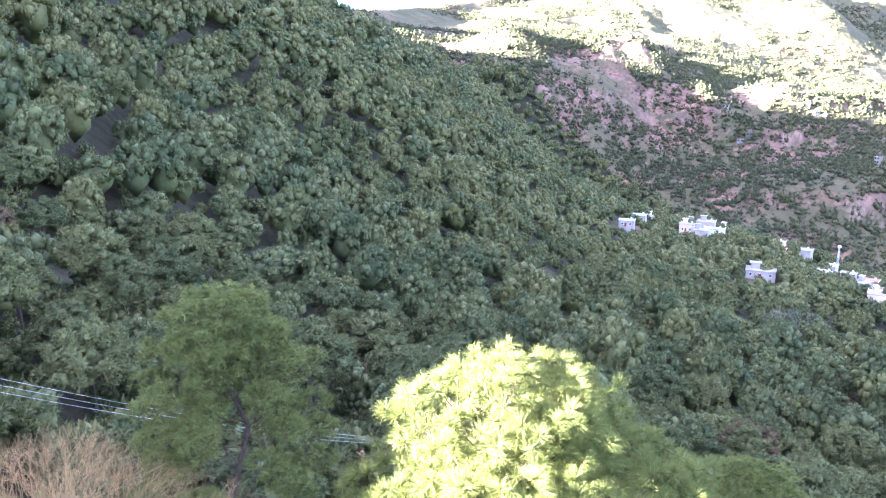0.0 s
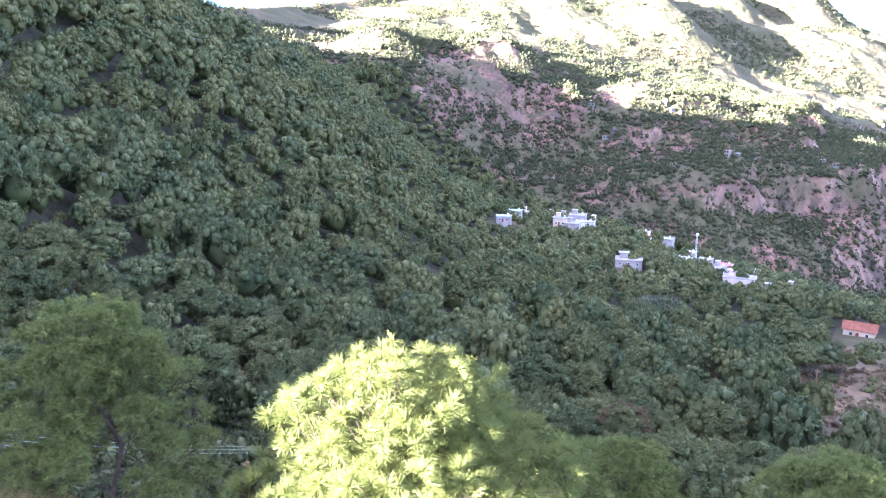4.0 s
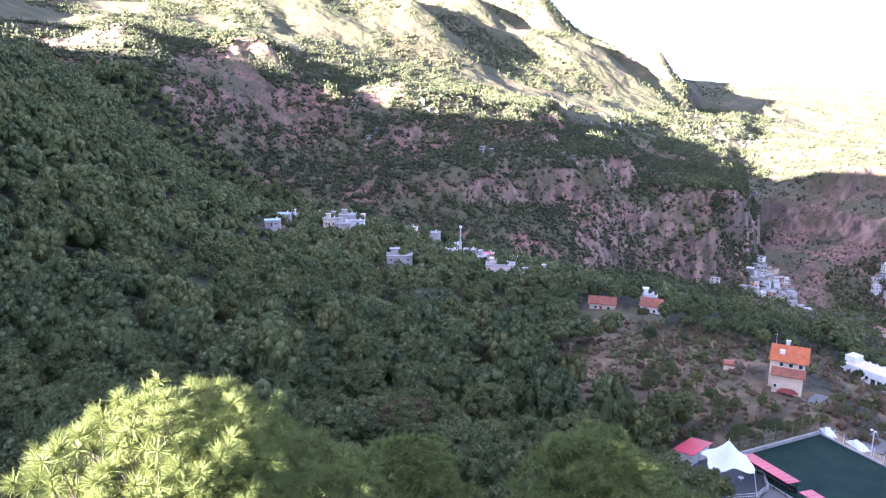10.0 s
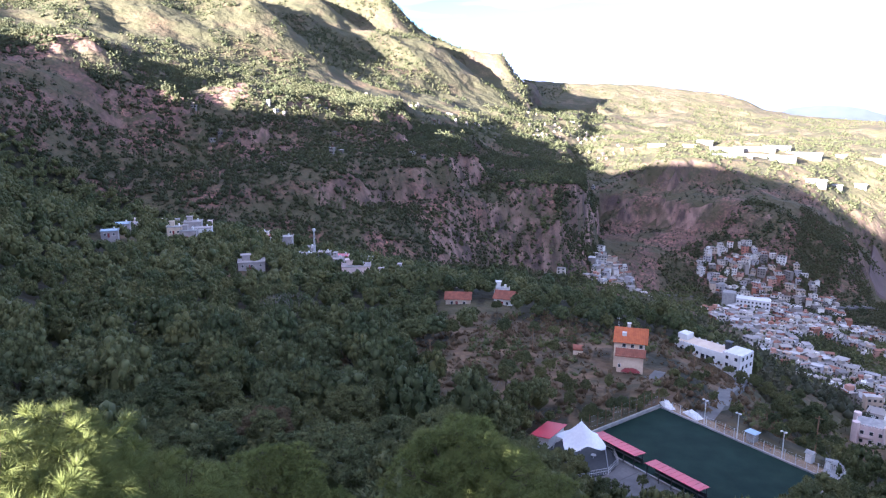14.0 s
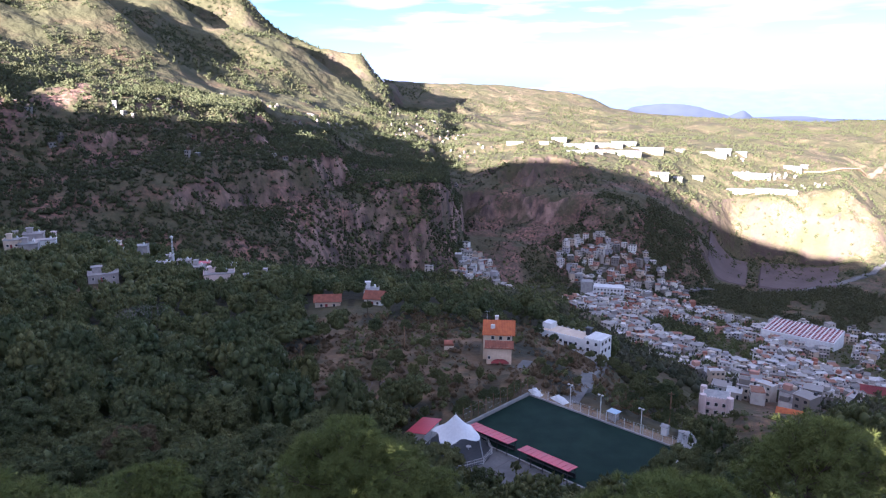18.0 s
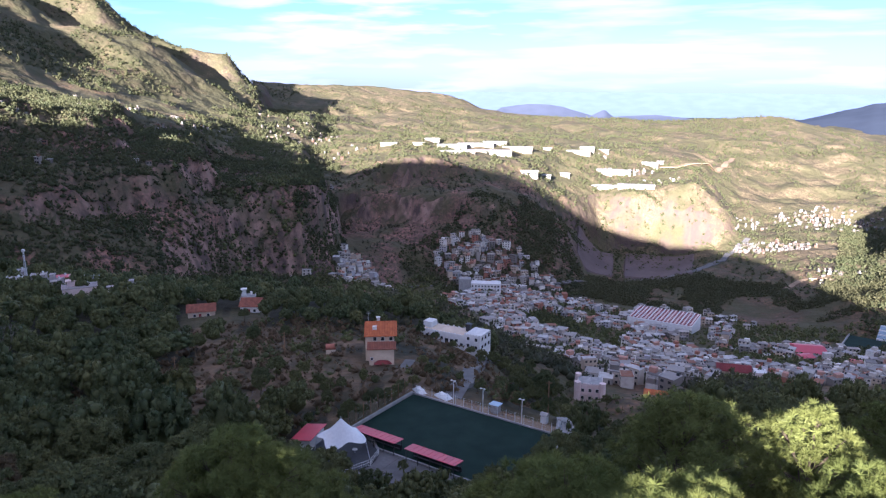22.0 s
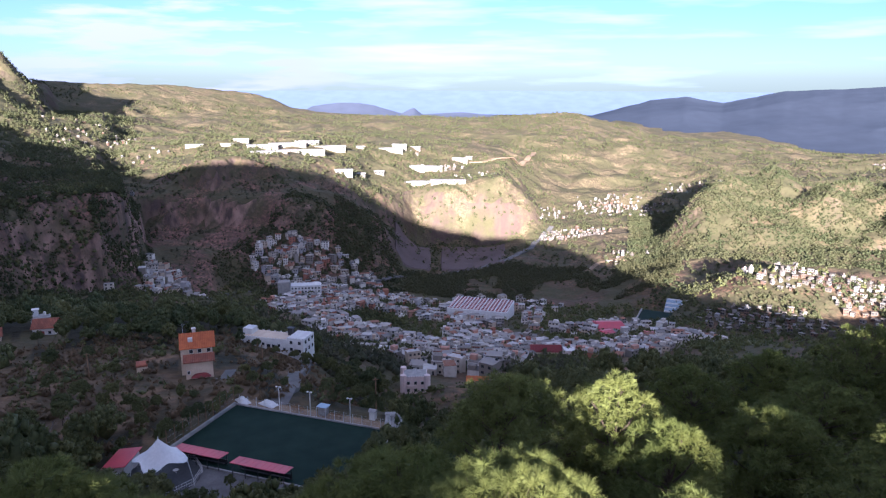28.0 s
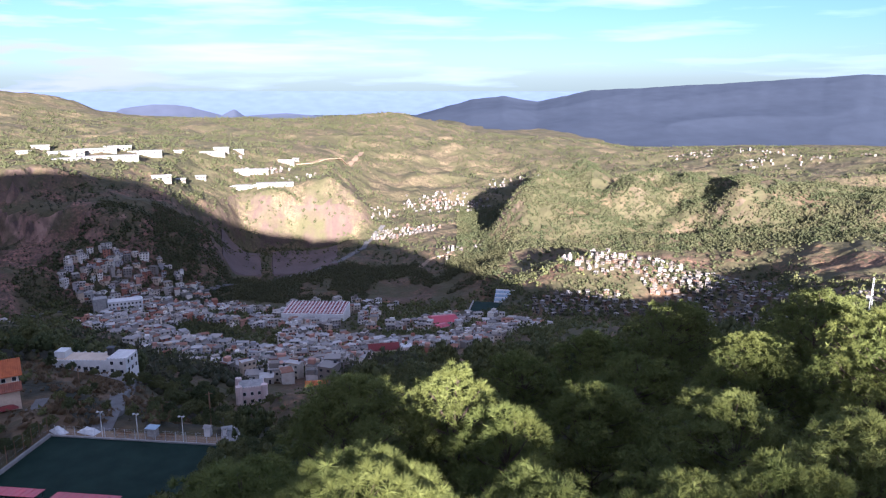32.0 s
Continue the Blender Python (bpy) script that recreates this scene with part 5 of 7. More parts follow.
gate = thing("metal_gate", PITCH @ pose(17.0, -17.2, -0.3), "dark metal gate between white pillars", "gate")
for k in range(9):
    part("bar", rod(bmesh.new(), (0, -1.3 + k * 0.33, 0.1), (0, -1.3 + k * 0.33, 1.5), 0.03, 4), M_DARKSTEEL, gate)
part("rail", B(((0, 0, 1.45), (0.06, 2.8, 0.06)), ((0, 0, 0.15), (0.06, 2.8, 0.06))), M_DARKSTEEL, gate)


def road_strip(name, label, pts, width, mat, lift=0.12, step=3.0, skirt=2.0):
    """A road laid on the ground along a line of places, with a shallow depth."""
    P = []
    for a, b_ in zip(pts[:-1], pts[1:]):
        n = max(1, int(math.dist(a, b_) / step))
        P += [(a[0] + (b_[0] - a[0]) * i / n, a[1] + (b_[1] - a[1]) * i / n) for i in range(n)]
    P = np.array(P + [pts[-1]])
    for _ in range(3):
        P[1:-1] = (P[:-2] + 2 * P[1:-1] + P[2:]) / 4
    T = np.gradient(P, axis=0)
    T /= np.linalg.norm(T, axis=1)[:, None]
    N = np.c_[-T[:, 1], T[:, 0]]
    zc = height(P[:, 0], P[:, 1])
    zl, zr = height(*(P + N * width / 2).T), height(*(P - N * width / 2).T)
    zt = np.maximum(zc, np.maximum(zl, zr)) * 0.6 + 0.4 * zc + lift
    V = []
    for s, dz in ((-0.5, -skirt), (-0.5, 0.0), (0.5, 0.0), (0.5, -skirt)):
        V.append(np.c_[P + N * width * s, zt + dz])
    V = np.stack(V, 1)
    n = len(P)
    idx = np.arange(n * 4).reshape(n, 4)
    f = np.concatenate([np.stack([idx[:-1, k], idx[1:, k], idx[1:, k + 1], idx[:-1, k + 1]], -1) for k in range(3)])
    return tagged(new(name, mesh_from(name, V.reshape(-1, 3), f[:, ::-1], mat)), label, "road", kind="structure")


road_strip("road", "narrow worn concrete drive beside the pitch", [tuple(PT(-14, -22.5)[:2]), tuple(PT(4, -20.9)[:2]), tuple(PT(17, -17.2)[:2]), tuple(PT(32, -10)[:2])], 4.2, M_CONCRETE)
road_strip("road", "worn grey asphalt lane climbing to the white building", [(236, 84), (246, 92), (218, 82), (198, 77), (181, 72), (157, 64), (149, 62), (146, 63), (146, 62)], 4.6, M_ASPHALT)
road_strip("road", "grey asphalt highway curving below the quarry", [(768, 394), (864, 329), (938, 233), (1078, 179), (1097, 130), (1130, 91), (1216, 62), (1335, 40), (1399, 22)], 9, M_ASPHALT, 1.0, 12)
road_strip("road", "pale dirt track along the plateau", [(1639, 217), (1656, 169), (1719, 125), (1868, 95), (1997, 87)], 14, M_EARTH, 1.5, 15)
road_strip("road", "pale dirt lane winding through the fields", [(1079, -38), (1129, -56), (1125, -78), (1107, -107)], 7, M_EARTH, 0.8, 8)


def quarry_face(a0, a1, r0, r1, label):
    """A smoothed face of cut rock, draped on the slope between two azimuths and two distances, with a rim that goes down into the ground."""
    A, R = np.meshgrid(np.radians(np.linspace(a0, a1, 24)), np.linspace(r0, r1, 20), indexing="ij")
    X, Y = np.sin(A) * R, np.cos(A) * R
    Z = height(X, Y)
    for _ in range(14):
        Z[1:-1, 1:-1] = (Z[:-2, 1:-1] + Z[2:, 1:-1] + Z[1:-1, :-2] + Z[1:-1, 2:]) / 4
    Z += 2.5
    Z[0, :] -= 6
    Z[-1, :] -= 6
    Z[:, 0] -= 6
    Z[:, -1] -= 6
    idx = np.arange(A.size).reshape(A.shape)
    f = np.stack([idx[:-1, :-1], idx[:-1, 1:], idx[1:, 1:], idx[1:, :-1]], -1).reshape(-1, 4)
    return tagged(new("quarry_face", mesh_from("quarry_face", np.stack([X, Y, Z], -1).reshape(-1, 3), f, M_SLAB)), label, "quarry", kind="structure")


quarry_face(76.6, 79.6, 1095, 1290, "dark grey cut rock face of the quarry")
quarry_face(80.2, 85.6, 1110, 1330, "dark grey cut rock face of the quarry")


# ---- houses near the pitch ----
def window_part(parent, c, w, h, face, mat=None, frame_mat=None):
    """A window set into a wall: face gives its outward side (x or y, sign)."""
    ax, sg = face
    s = (0.14, w, h) if ax == "x" else (w, 0.14, h)
    win = part("window", B((c, s)), frame_mat or M_WHITE, parent)
    off = Vector((0.05 * sg, 0, 0)) if ax == "x" else Vector((0, 0.05 * sg, 0))
    s2 = (0.1, w - 0.22, h - 0.22) if ax == "x" else (w - 0.22, 0.1, h - 0.22)
    part("pane", B(((c[0] + off.x, c[1] + off.y, c[2] + 0.11), s2)), M_GLASS, win)
    return win


def tiled_slope(bm, x0, x1, y0, y1, z0, z1, along="x", course=0.34):
    """Roof tiles in overlapping courses from the eave (x0, z0) up to the ridge (x1, z1), as wide as y0 to y1."""
    n = max(2, int(abs(x1 - x0) / course))
    for i in range(n):
        a, b_ = i / n, (i + 1) / n
        xa, xb = x0 + (x1 - x0) * a, x0 + (x1 - x0) * b_
        za, zb = z0 + (z1 - z0) * a + 0.07, z0 + (z1 - z0) * b_ + 0.02
        m = max(2, int((y1 - y0) / 0.45))
        for j in range(m):
            ya, yb = y0 + (y1 - y0) * j / m, y0 + (y1 - y0) * (j + 1) / m
            ym = (ya + yb) / 2
            pts = [(xa, ya, za - 0.05), (xa, ym, za + 0.06), (xa, yb, za - 0.05), (xb, yb, zb - 0.05), (xb, ym, zb + 0.06), (xb, ya, zb - 0.05)]
            v = [bm.verts.new(p) for p in pts]
            bm.faces.new((v[0], v[1], v[4], v[5]))
            bm.faces.new((v[1], v[2], v[3], v[4]))
    v = [bm.verts.new(p) for p in ((x0, y0, z0 - 0.1), (x0, y1, z0 - 0.1), (x1, y1, z1 - 0.1), (x1, y0, z1 - 0.1))]
    bm.faces.new(v)
    for p, q in ((v[0], v[1]), (v[1], v[2]), (v[3], v[0])):
        w = [bm.verts.new(k.co + Vector((0, 0, 0.14))) for k in (p, q)]
        bm.faces.new((p, q, w[1], w[0]))
    return bm


# two-tier house with orange tile roofs; x points away from the pitch, y along the front
HOUSE = pose(167.6, 92.6, -5.3, 0, 0, 28.0)
house = thing("house", HOUSE, "tan two-tier house with orange clay tile roofs", "house")
part("wall", soften(B(((2.6, 0, -1.5), (5.6, 6.9, 7.0)))), M_TAN, house)
part("wall", soften(B(((9.0, 0.6, -1.0), (8.4, 8.0, 8.6)))), M_TAN, house, "pale plastered upper wall")
part("roof", tiled_slope(bmesh.new(), -0.8, 2.8, -4.0, 4.0, 5.35, 6.4), M_TILEOLD, house, "lower lean-to roof of clay tiles")
part("roof", tiled_slope(bmesh.new(), 4.2, 10.0, -4.4, 4.9, 7.4, 10.0), M_TILE, house, "upper orange clay tile roof")
part("roof", tiled_slope(bmesh.new(), 14.2, 10.0, -4.4, 4.9, 7.6, 10.0), M_TILE, house)
part("chimney", soften(B(((11.2, 1.0, 8.3), (0.9, 0.9, 2.4)), ((11.2, 1.0, 10.7), (1.15, 1.15, 0.2))), 0.03), M_WHITE, house)
part("water_tank", soften(B(((7.2, 2.0, 8.2), (1.1, 1.2, 1.3))), 0.05), M_WHITE, house, "white box tank on the roof")
part("aerial", rod(rod(bmesh.new(), (12.5, 3.9, 8.0), (12.5, 3.9, 12.0), 0.05), (12.5, 3.2, 11.6), (12.5, 4.6, 11.6), 0.04), M_STEEL, house)
part("awning", soften(B(((-0.75, -0.3, 1.2), (1.5, 5.0, 0.9), 0, (0.5, 0.55))), 0.05), M_REDDARK, house, "dark red awning over the entrance")
part("step", soften(B(((-1.3, -0.3, -0.3), (1.4, 5.6, 0.4))), 0.03), M_WHITE, house)
for y in (-2.6, -0.3, 1.9):
    window_part(house, (4.72, y, 5.9), 1.1, 1.2, ("x", -1))
window_part(house, (-0.28, 2.7, 2.0), 0.8, 1.0, ("x", -1))
for x in (7.0, 10.5):
    window_part(house, (x, -3.47, 4.0), 1.2, 1.3, ("y", -1))
part("door", B(((-0.22, -0.3, -0.1), (0.1, 1.8, 2.2))), M_REDDARK, house)
road_strip("pavement", "worn grey concrete drive beside the tan house", [(166, 86), (172, 86), (177, 88.5)], 3.0, M_ASPHALT, 0.15)

shed = thing("shed", at(172, 112, 30, -0.2), "small reddish brick shed with a rounded top", "shed")
part("wall", soften(B(((0, 0, 0), (2.6, 2.8, 2.2)))), M_TAN, shed)
bm = bmesh.new()
bmesh.ops.create_cone(bm, cap_ends=True, segments=16, radius1=1.6, radius2=1.6, depth=2.9)
bmesh.ops.rotate(bm, verts=bm.verts, cent=(0, 0, 0), matrix=Matrix.Rotation(math.pi / 2, 3, "X"))
bmesh.ops.scale(bm, verts=bm.verts, vec=(1, 1, 0.5))
bmesh.ops.translate(bm, verts=bm.verts, vec=(0, 0, 2.1))
part("roof", bm, M_TILEOLD, shed)

# long white building: x along its front
LONG = pose(221.0, 95.5, -17.2, 0, 0, 84.6)
longb = thing("building", LONG, "long white two-storey building with a flat roof", "building")
part("wall", soften(B(((2.4, -3.0, -4.0), (18.0, 7.5, 8.2)))), M_WHITE, longb)
part("wall", soften(B(((-9.6, -3.0, -4.0), (6.0, 8.4, 9.2)))), M_WHITE, longb, "taller white corner block")
part("wall", soften(B(((9.4, -3.4, 3.9), (3.4, 4.0, 2.4)))), M_WHITE, longb, "small white stair block on the roof")
part("terrace", soften(B(((2.4, -3.0, 4.22), (17.2, 6.7, 0.1))), 0.02), M_TAN, longb, "tan flat roof terrace")
for k in range(16):
    part("merlon", B(((-6.0 + k * 1.1, 0.62, 4.15), (0.6, 0.24, 0.38))), M_WHITE, longb)
    if k % 2:
        part("merlon", B(((-6.0 + k * 1.1, -6.62, 4.15), (0.6, 0.24, 0.45))), M_WHITE, longb)
for k in range(6):
    part("merlon", B(((-12.3 + k * 1.08, 1.05, 5.15), (0.55, 0.24, 0.4))), M_WHITE, longb)
for k in range(9):
    x = -5.4 + k * 1.95
    if k in (2, 3):
        part("door", B(((x, 0.72, 0.0), (1.3, 0.12, 2.3))), M_GLASS, longb, "tall dark opening")
    else:
        window_part(longb, (x, 0.74, 1.6 if k % 3 else 0.4), 1.1, 1.2, ("y", 1))
for x, z in ((-11.2, 3.2), (-8.2, 3.2), (-11.2, 0.4), (-8.2, 0.8)):
    window_part(longb, (x, 1.19, z), 1.2, 1.3, ("y", 1))
for y in (-5.6, -3.0, -0.6):
    for z in (3.2, 0.4):
        window_part(longb, (-12.59, y, z), 1.2, 1.4, ("x", -1))
part("water_tank", soften(B(((-5.4, -4.6, 4.2), (1.6, 1.6, 2.6)), ((-5.4, -4.6, 6.8), (2.6, 2.4, 0.25), 0, (0.7, 0.7))), 0.05), M_DARKSTEEL, longb, "dark covered tank on the roof")

# pink house with corner turrets
PINK = pose(277.5, 57.5, -56.0, 0, 0, 12.0)
pink = thing("building", PINK, "pale pink three-storey house with corner turrets", "building")
part("wall", soften(B(((0, 0, -3.0), (9.0, 10.0, 12.6)))), M_PINK, pink)
part("terrace", soften(B(((0, 0, 9.62), (8.4, 9.4, 0.12))), 0.02), M_CONCRETE, pink)
for x, y in ((-4.4, 4.9), (-4.4, -4.9), (4.4, 4.9)):
    bm = bmesh.new()
    bmesh.ops.create_cone(bm, cap_ends=True, segments=10, radius1=1.3, radius2=1.3, depth=13.8)
    bmesh.ops.translate(bm, verts=bm.verts, vec=(x, y, 3.9))
    part("turret", bm, M_PINK, pink)
for k in range(8):
    part("merlon", B(((-4.4, -3.6 + k * 1.02, 9.6), (0.26, 0.55, 0.6))), M_PINK, pink)
for z in (0.4, 3.4, 6.6):
    for y in (-2.9, -0.1, 2.8):
        window_part(pink, (-4.54, y, z), 1.3, 1.5, ("x", -1))
    for x in (-2.6, 0.2, 2.8):
        window_part(pink, (x, -5.04, z), 1.2, 1.4, ("y", -1))
part("awning", soften(B(((-1.0, -5.9, 2.6), (5.5, 1.8, 0.3), 0, (1, 0.4))), 0.02), M_REDDARK, pink)
part("balcony", soften(B(((-5.2, 1.5, 5.9), (1.4, 4.2, 0.2)), ((-5.85, 1.5, 6.1), (0.1, 4.2, 0.8))), 0.02), M_PINK, pink)
part("cross", rod(rod(bmesh.new(), (0, 0, 9.7), (0, 0, 12.6), 0.1), (0, -0.8, 11.9), (0, 0.8, 11.9), 0.1), M_WHITE, pink, "white rooftop aerial mast")


def bungalow(m, w, d, h, roof_mat, wall_mat, label, flat=False):
    t = thing("house", m, label, "house")
    part("wall", soften(B(((0, 0, -9), (d, w, h + 9)))), wall_mat, t)
    if flat:
        part("roof", soften(B(((0, 0, h), (d + 0.5, w + 0.5, 0.3))), 0.03), roof_mat, t)
        if int(w * 7 + h * 10) % 3 == 0:
            part("stair_block", soften(B(((d * 0.15, w * 0.2, h + 0.3), (d * 0.4, w * 0.3, 2.4)), ((d * 0.15, w * 0.2, h + 2.7), (d * 0.5, w * 0.4, 0.2))), 0.03), wall_mat, t)
        for sy in (-1, 1):
            part("parapet", B(((0, sy * (w / 2 + 0.15), h + 0.3), (d + 0.5, 0.16, 0.5))), wall_mat, t)
        bm = bmesh.new()
        bmesh.ops.create_cone(bm, cap_ends=True, segments=12, radius1=0.55, radius2=0.45, depth=1.1)
        bmesh.ops.translate(bm, verts=bm.verts, vec=(d * 0.2, -w * 0.25, h + 0.85))
        part("water_tank", bm, M_WHITE, t)
    else:
        part("roof", tiled_slope(bmesh.new(), -d / 2 - 0.6, 0, -w / 2 - 0.6, w / 2 + 0.6, h - 0.1, h + d * 0.28), roof_mat, t)
        part("roof", tiled_slope(bmesh.new(), d / 2 + 0.6, 0, -w / 2 - 0.6, w / 2 + 0.6, h - 0.1, h + d * 0.28), roof_mat, t)
        part("gable", soften(B(((0, 0, h - 0.05), (d * 0.98, w * 0.98, d * 0.24), 0, (0.04, 1.0))), 0.01), wall_mat, t)
    n = max(2, int(w / 3.2))
    for k in range(n):
        window_part(t, (-d / 2 - 0.04, -w / 2 + (k + 0.5) * w / n, 0.9), 1.1, 1.2, ("x", -1))
    part("door", B(((-d / 2 - 0.02, w * 0.05, 0.0), (0.1, 0.95, 2.05))), M_REDDARK, t)
    return t


bungalow(at(201, 187, 40, -0.6), 9.5, 7, 3.0, M_TILEOLD, M_TAN, "low tan house with an orange tile roof among trees")
bungalow(at(214, 174, 25, -0.4), 7, 8, 3.2, M_TILEOLD, M_WHITE, "white house with a reddish tile roof among trees")
bungalow(at(220, 181, 40, 0.6), 6, 5, 3.6, M_CONCRETE, M_WHITE, "white flat-roofed house among trees", True)
bungalow(at(174, 293, 58, 0.6), 12, 8, 3.0, M_DIMWHITE, M_DIMWHITE, "lone white flat-roofed house in the wood", True)
bungalow(at(222, 276, 50, 0.8), 14, 8, 5.2, M_DIMWHITE, M_PINK, "white and pink flat-roofed villa in the wood", True)
bungalow(at(234, 268, 50, 0.6), 9, 6, 3.0, M_CONCRETE, M_DIMWHITE, "low white annexe beside the villa", True)
bungalow(pose(307, 35, -63.0, 0, 0, 5), 9, 6, 3.2, M_TILE, M_TAN, "low house with a bright orange roof below the pink house")
bungalow(pose(288, 32, -62.0, 0, 0, -15), 12, 7, 2.6, M_REDROOF, M_TAN, "shed with a dull red roof beside a yard")
bungalow(pose(517, 9, -131.0, 0, 0, 8), 22, 12, 8.5, M_REDDARK, M_TAN, "large dark-red roofed house over the town")
bungalow(pose(510, -8, -130.0, 0, 0, 8), 8, 8, 11, M_WHITE, M_PINK, "tall pink and white house over the town", True)
road_strip("pavement", "pale sheet-covered yard beside the drive", [(158, 24), (170, 28), (180, 31)], 11, M_BLUE, 0.5)

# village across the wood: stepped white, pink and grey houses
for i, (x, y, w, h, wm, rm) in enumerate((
        (136, 357, 9, 3.0, M_DIMWHITE, M_BLUE), (153, 384, 9, 3, M_DIMWHITE, M_BLUE), (181, 434, 11, 5.5, M_PINK, M_CONCRETE), (214, 463, 11, 4, M_PINK, M_REDROOF), (204, 424, 10, 5.8, M_DIMWHITE, M_CONCRETE),
        (192, 383, 11, 6.4, M_DIMWHITE, M_DIMWHITE), (190, 369, 12, 5, M_WHITE, M_DIMWHITE), (179, 363, 10, 4.6, M_DIMWHITE, M_CONCRETE), (218, 410, 9, 5.8, M_PINK, M_CONCRETE), (175, 370, 9, 4, M_TAN, M_CONCRETE),
        (227, 390, 8, 3.2, M_TAN, M_CONCRETE), (231, 378, 12, 6, M_TAN, M_CONCRETE), (232, 375, 10, 3, M_WHITE, M_REDROOF), (237, 361, 11, 6.6, M_DIMWHITE, M_CONCRETE), (242, 344, 8, 3.2, M_DIMWHITE, M_DIMWHITE),
        (245, 333, 8, 3.2, M_DIMWHITE, M_DIMWHITE), (248, 321, 9, 3.2, M_PINK, M_REDROOF), (250, 312, 7, 3, M_DIMWHITE, M_CONCRETE), (251, 305, 10, 4.4, M_WHITE, M_CONCRETE), (255, 270, 9, 3, M_WHITE, M_DIMWHITE),
        (255, 279, 7, 2.8, M_DIMWHITE, M_CONCRETE), (256, 242, 9, 3, M_DIMWHITE, M_CONCRETE), (219, 315, 8, 2.6, M_WHITE, M_DIMWHITE), (233, 306, 7, 2.8, M_DIMWHITE, M_DIMWHITE))):
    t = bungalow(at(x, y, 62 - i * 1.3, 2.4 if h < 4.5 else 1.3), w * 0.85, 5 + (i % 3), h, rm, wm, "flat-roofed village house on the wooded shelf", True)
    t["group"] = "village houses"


def mast(m, h, w, label):
    t = thing("radio_mast", m, label, "mast")
    for k in range(3):
        a = k * 2.094
        part("leg", rod(bmesh.new(), (w * math.cos(a), w * math.sin(a), 0), (w * 0.35 * math.cos(a), w * 0.35 * math.sin(a), h), 0.1, 5), M_STEEL, t)
    bm = bmesh.new()
    n = int(h / 1.6)
    for i in range(n):
        z, s = i * h / n, w * (1 - 0.65 * i / n)
        for k in range(3):
            a, b_ = k * 2.094, (k + 1) * 2.094
            rod(bm, (s * math.cos(a), s * math.sin(a), z), (s * 0.96 * math.cos(b_), s * 0.96 * math.sin(b_), z + h / n), 0.05, 4)
    part("lattice", bm, M_STEEL, t)
    bm = bmesh.new()
    bmesh.ops.create_uvsphere(bm, u_segments=12, v_segments=8, radius=0.9)
    bmesh.ops.translate(bm, verts=bm.verts, vec=(0, 0, h + 0.3))
    part("dish", bm, M_WHITE, t)
    return t


mast(at(236, 330, 0), 17, 0.8, "slim grey lattice radio mast in the wood")
mast(at(539, -381, 0), 27, 1.4, "tall white lattice radio mast on the slope")


def utility_pole(m, h, label="plain brown wooden utility pole"):
    t = thing("utility_pole", m, label, "pole", "utility poles")
    part("shaft", rod(bmesh.new(), (0, 0, -0.5), (0, 0, h), 0.14, 8), M_WOOD, t)
    part("crossarm", B(((0, 0, h - 0.5), (0.12, 1.5, 0.12))), M_WOOD, t)
    return t


for x, y, h in ((164, 122.5, 7.2), (140.7, 141.7, 5.5), (148, 39.5, 8.0), (197, 88, 5.0)):
    utility_pole(at(x, y, 20), h)
utility_pole(at(-18.3, 30.0, 35), 9.0)
utility_pole(at(-0.2, 51.1, 35), 6.6)
for k in range(3):
    cu = bpy.data.curves.new("power_line", "CURVE")
    cu.dimensions, cu.bevel_depth, cu.bevel_resolution = "3D", 0.007, 1
    sp = cu.splines.new("POLY")
    sp.points.add(20)
    for i in range(21):
        u = i / 20
        p = Vector((-18.3, 30.0, 61.0 - 0.42 * k)).lerp(Vector((-0.2, 51.1, 45.6 - 0.3 * k)), u)
        sp.points[i].co = (p.x + 0.25 * k, p.y, p.z - 0.5 * math.sin(math.pi * u), 1)
    cu.materials.append(M_STEEL)
    tagged(new("power_line", cu), "thin grey overhead power line", "wire", "power lines")

# ---- large buildings of the town ----
market = thing("market_hall", pose(790, 88, -186, 0, 0, -6), "long market hall with a ribbed red and white roof", "building")
part("wall", soften(B(((0, 0, -8), (46, 68, 17))), 0.2), M_WHITE, market)
for k in range(17):
    part("roof_rib", B(((0, -31.5 + k * 3.94, 9.0), (44, 2.0, 1.1), 0, (1, 0.5))), M_WHITE if k % 2 else M_PINK, market)
for k in range(9):
    part("roof_bay", B(((-20 + k * 5, 0, 9.0), (2.2, 66, 0.8), 0, (0.5, 1))), M_REDDARK, market, "dull red roof strip")
big = thing("building", pose(812, 303, -186, 0, 0, 18), "large white five-storey building over the town", "building")
part("wall", soften(B(((0, 0, -8), (14, 36, 24))), 0.2), M_WHITE, big)
part("wall", soften(B(((2, 26, -8), (12, 14, 28))), 0.2), M_CONCRETE, big)
for z in range(4):
    for k in range(9):
        part("window", B(((-7.05, -15.5 + k * 3.9, -1 + z * 4.2), (0.3, 1.8, 2.0))), M_GLASS, big)
tower = thing("building", pose(850, 360, -190, 0, 0, 10), "narrow grey apartment block", "building")
part("wall", soften(B(((0, 0, -8), (12, 11, 27))), 0.2), M_CONCRETE, tower)
for z in range(5):
    for k in range(3):
        part("window", B(((-6.05, -3.5 + k * 3.5, -2 + z * 4.0), (0.3, 1.7, 1.8))), M_GLASS, tower)


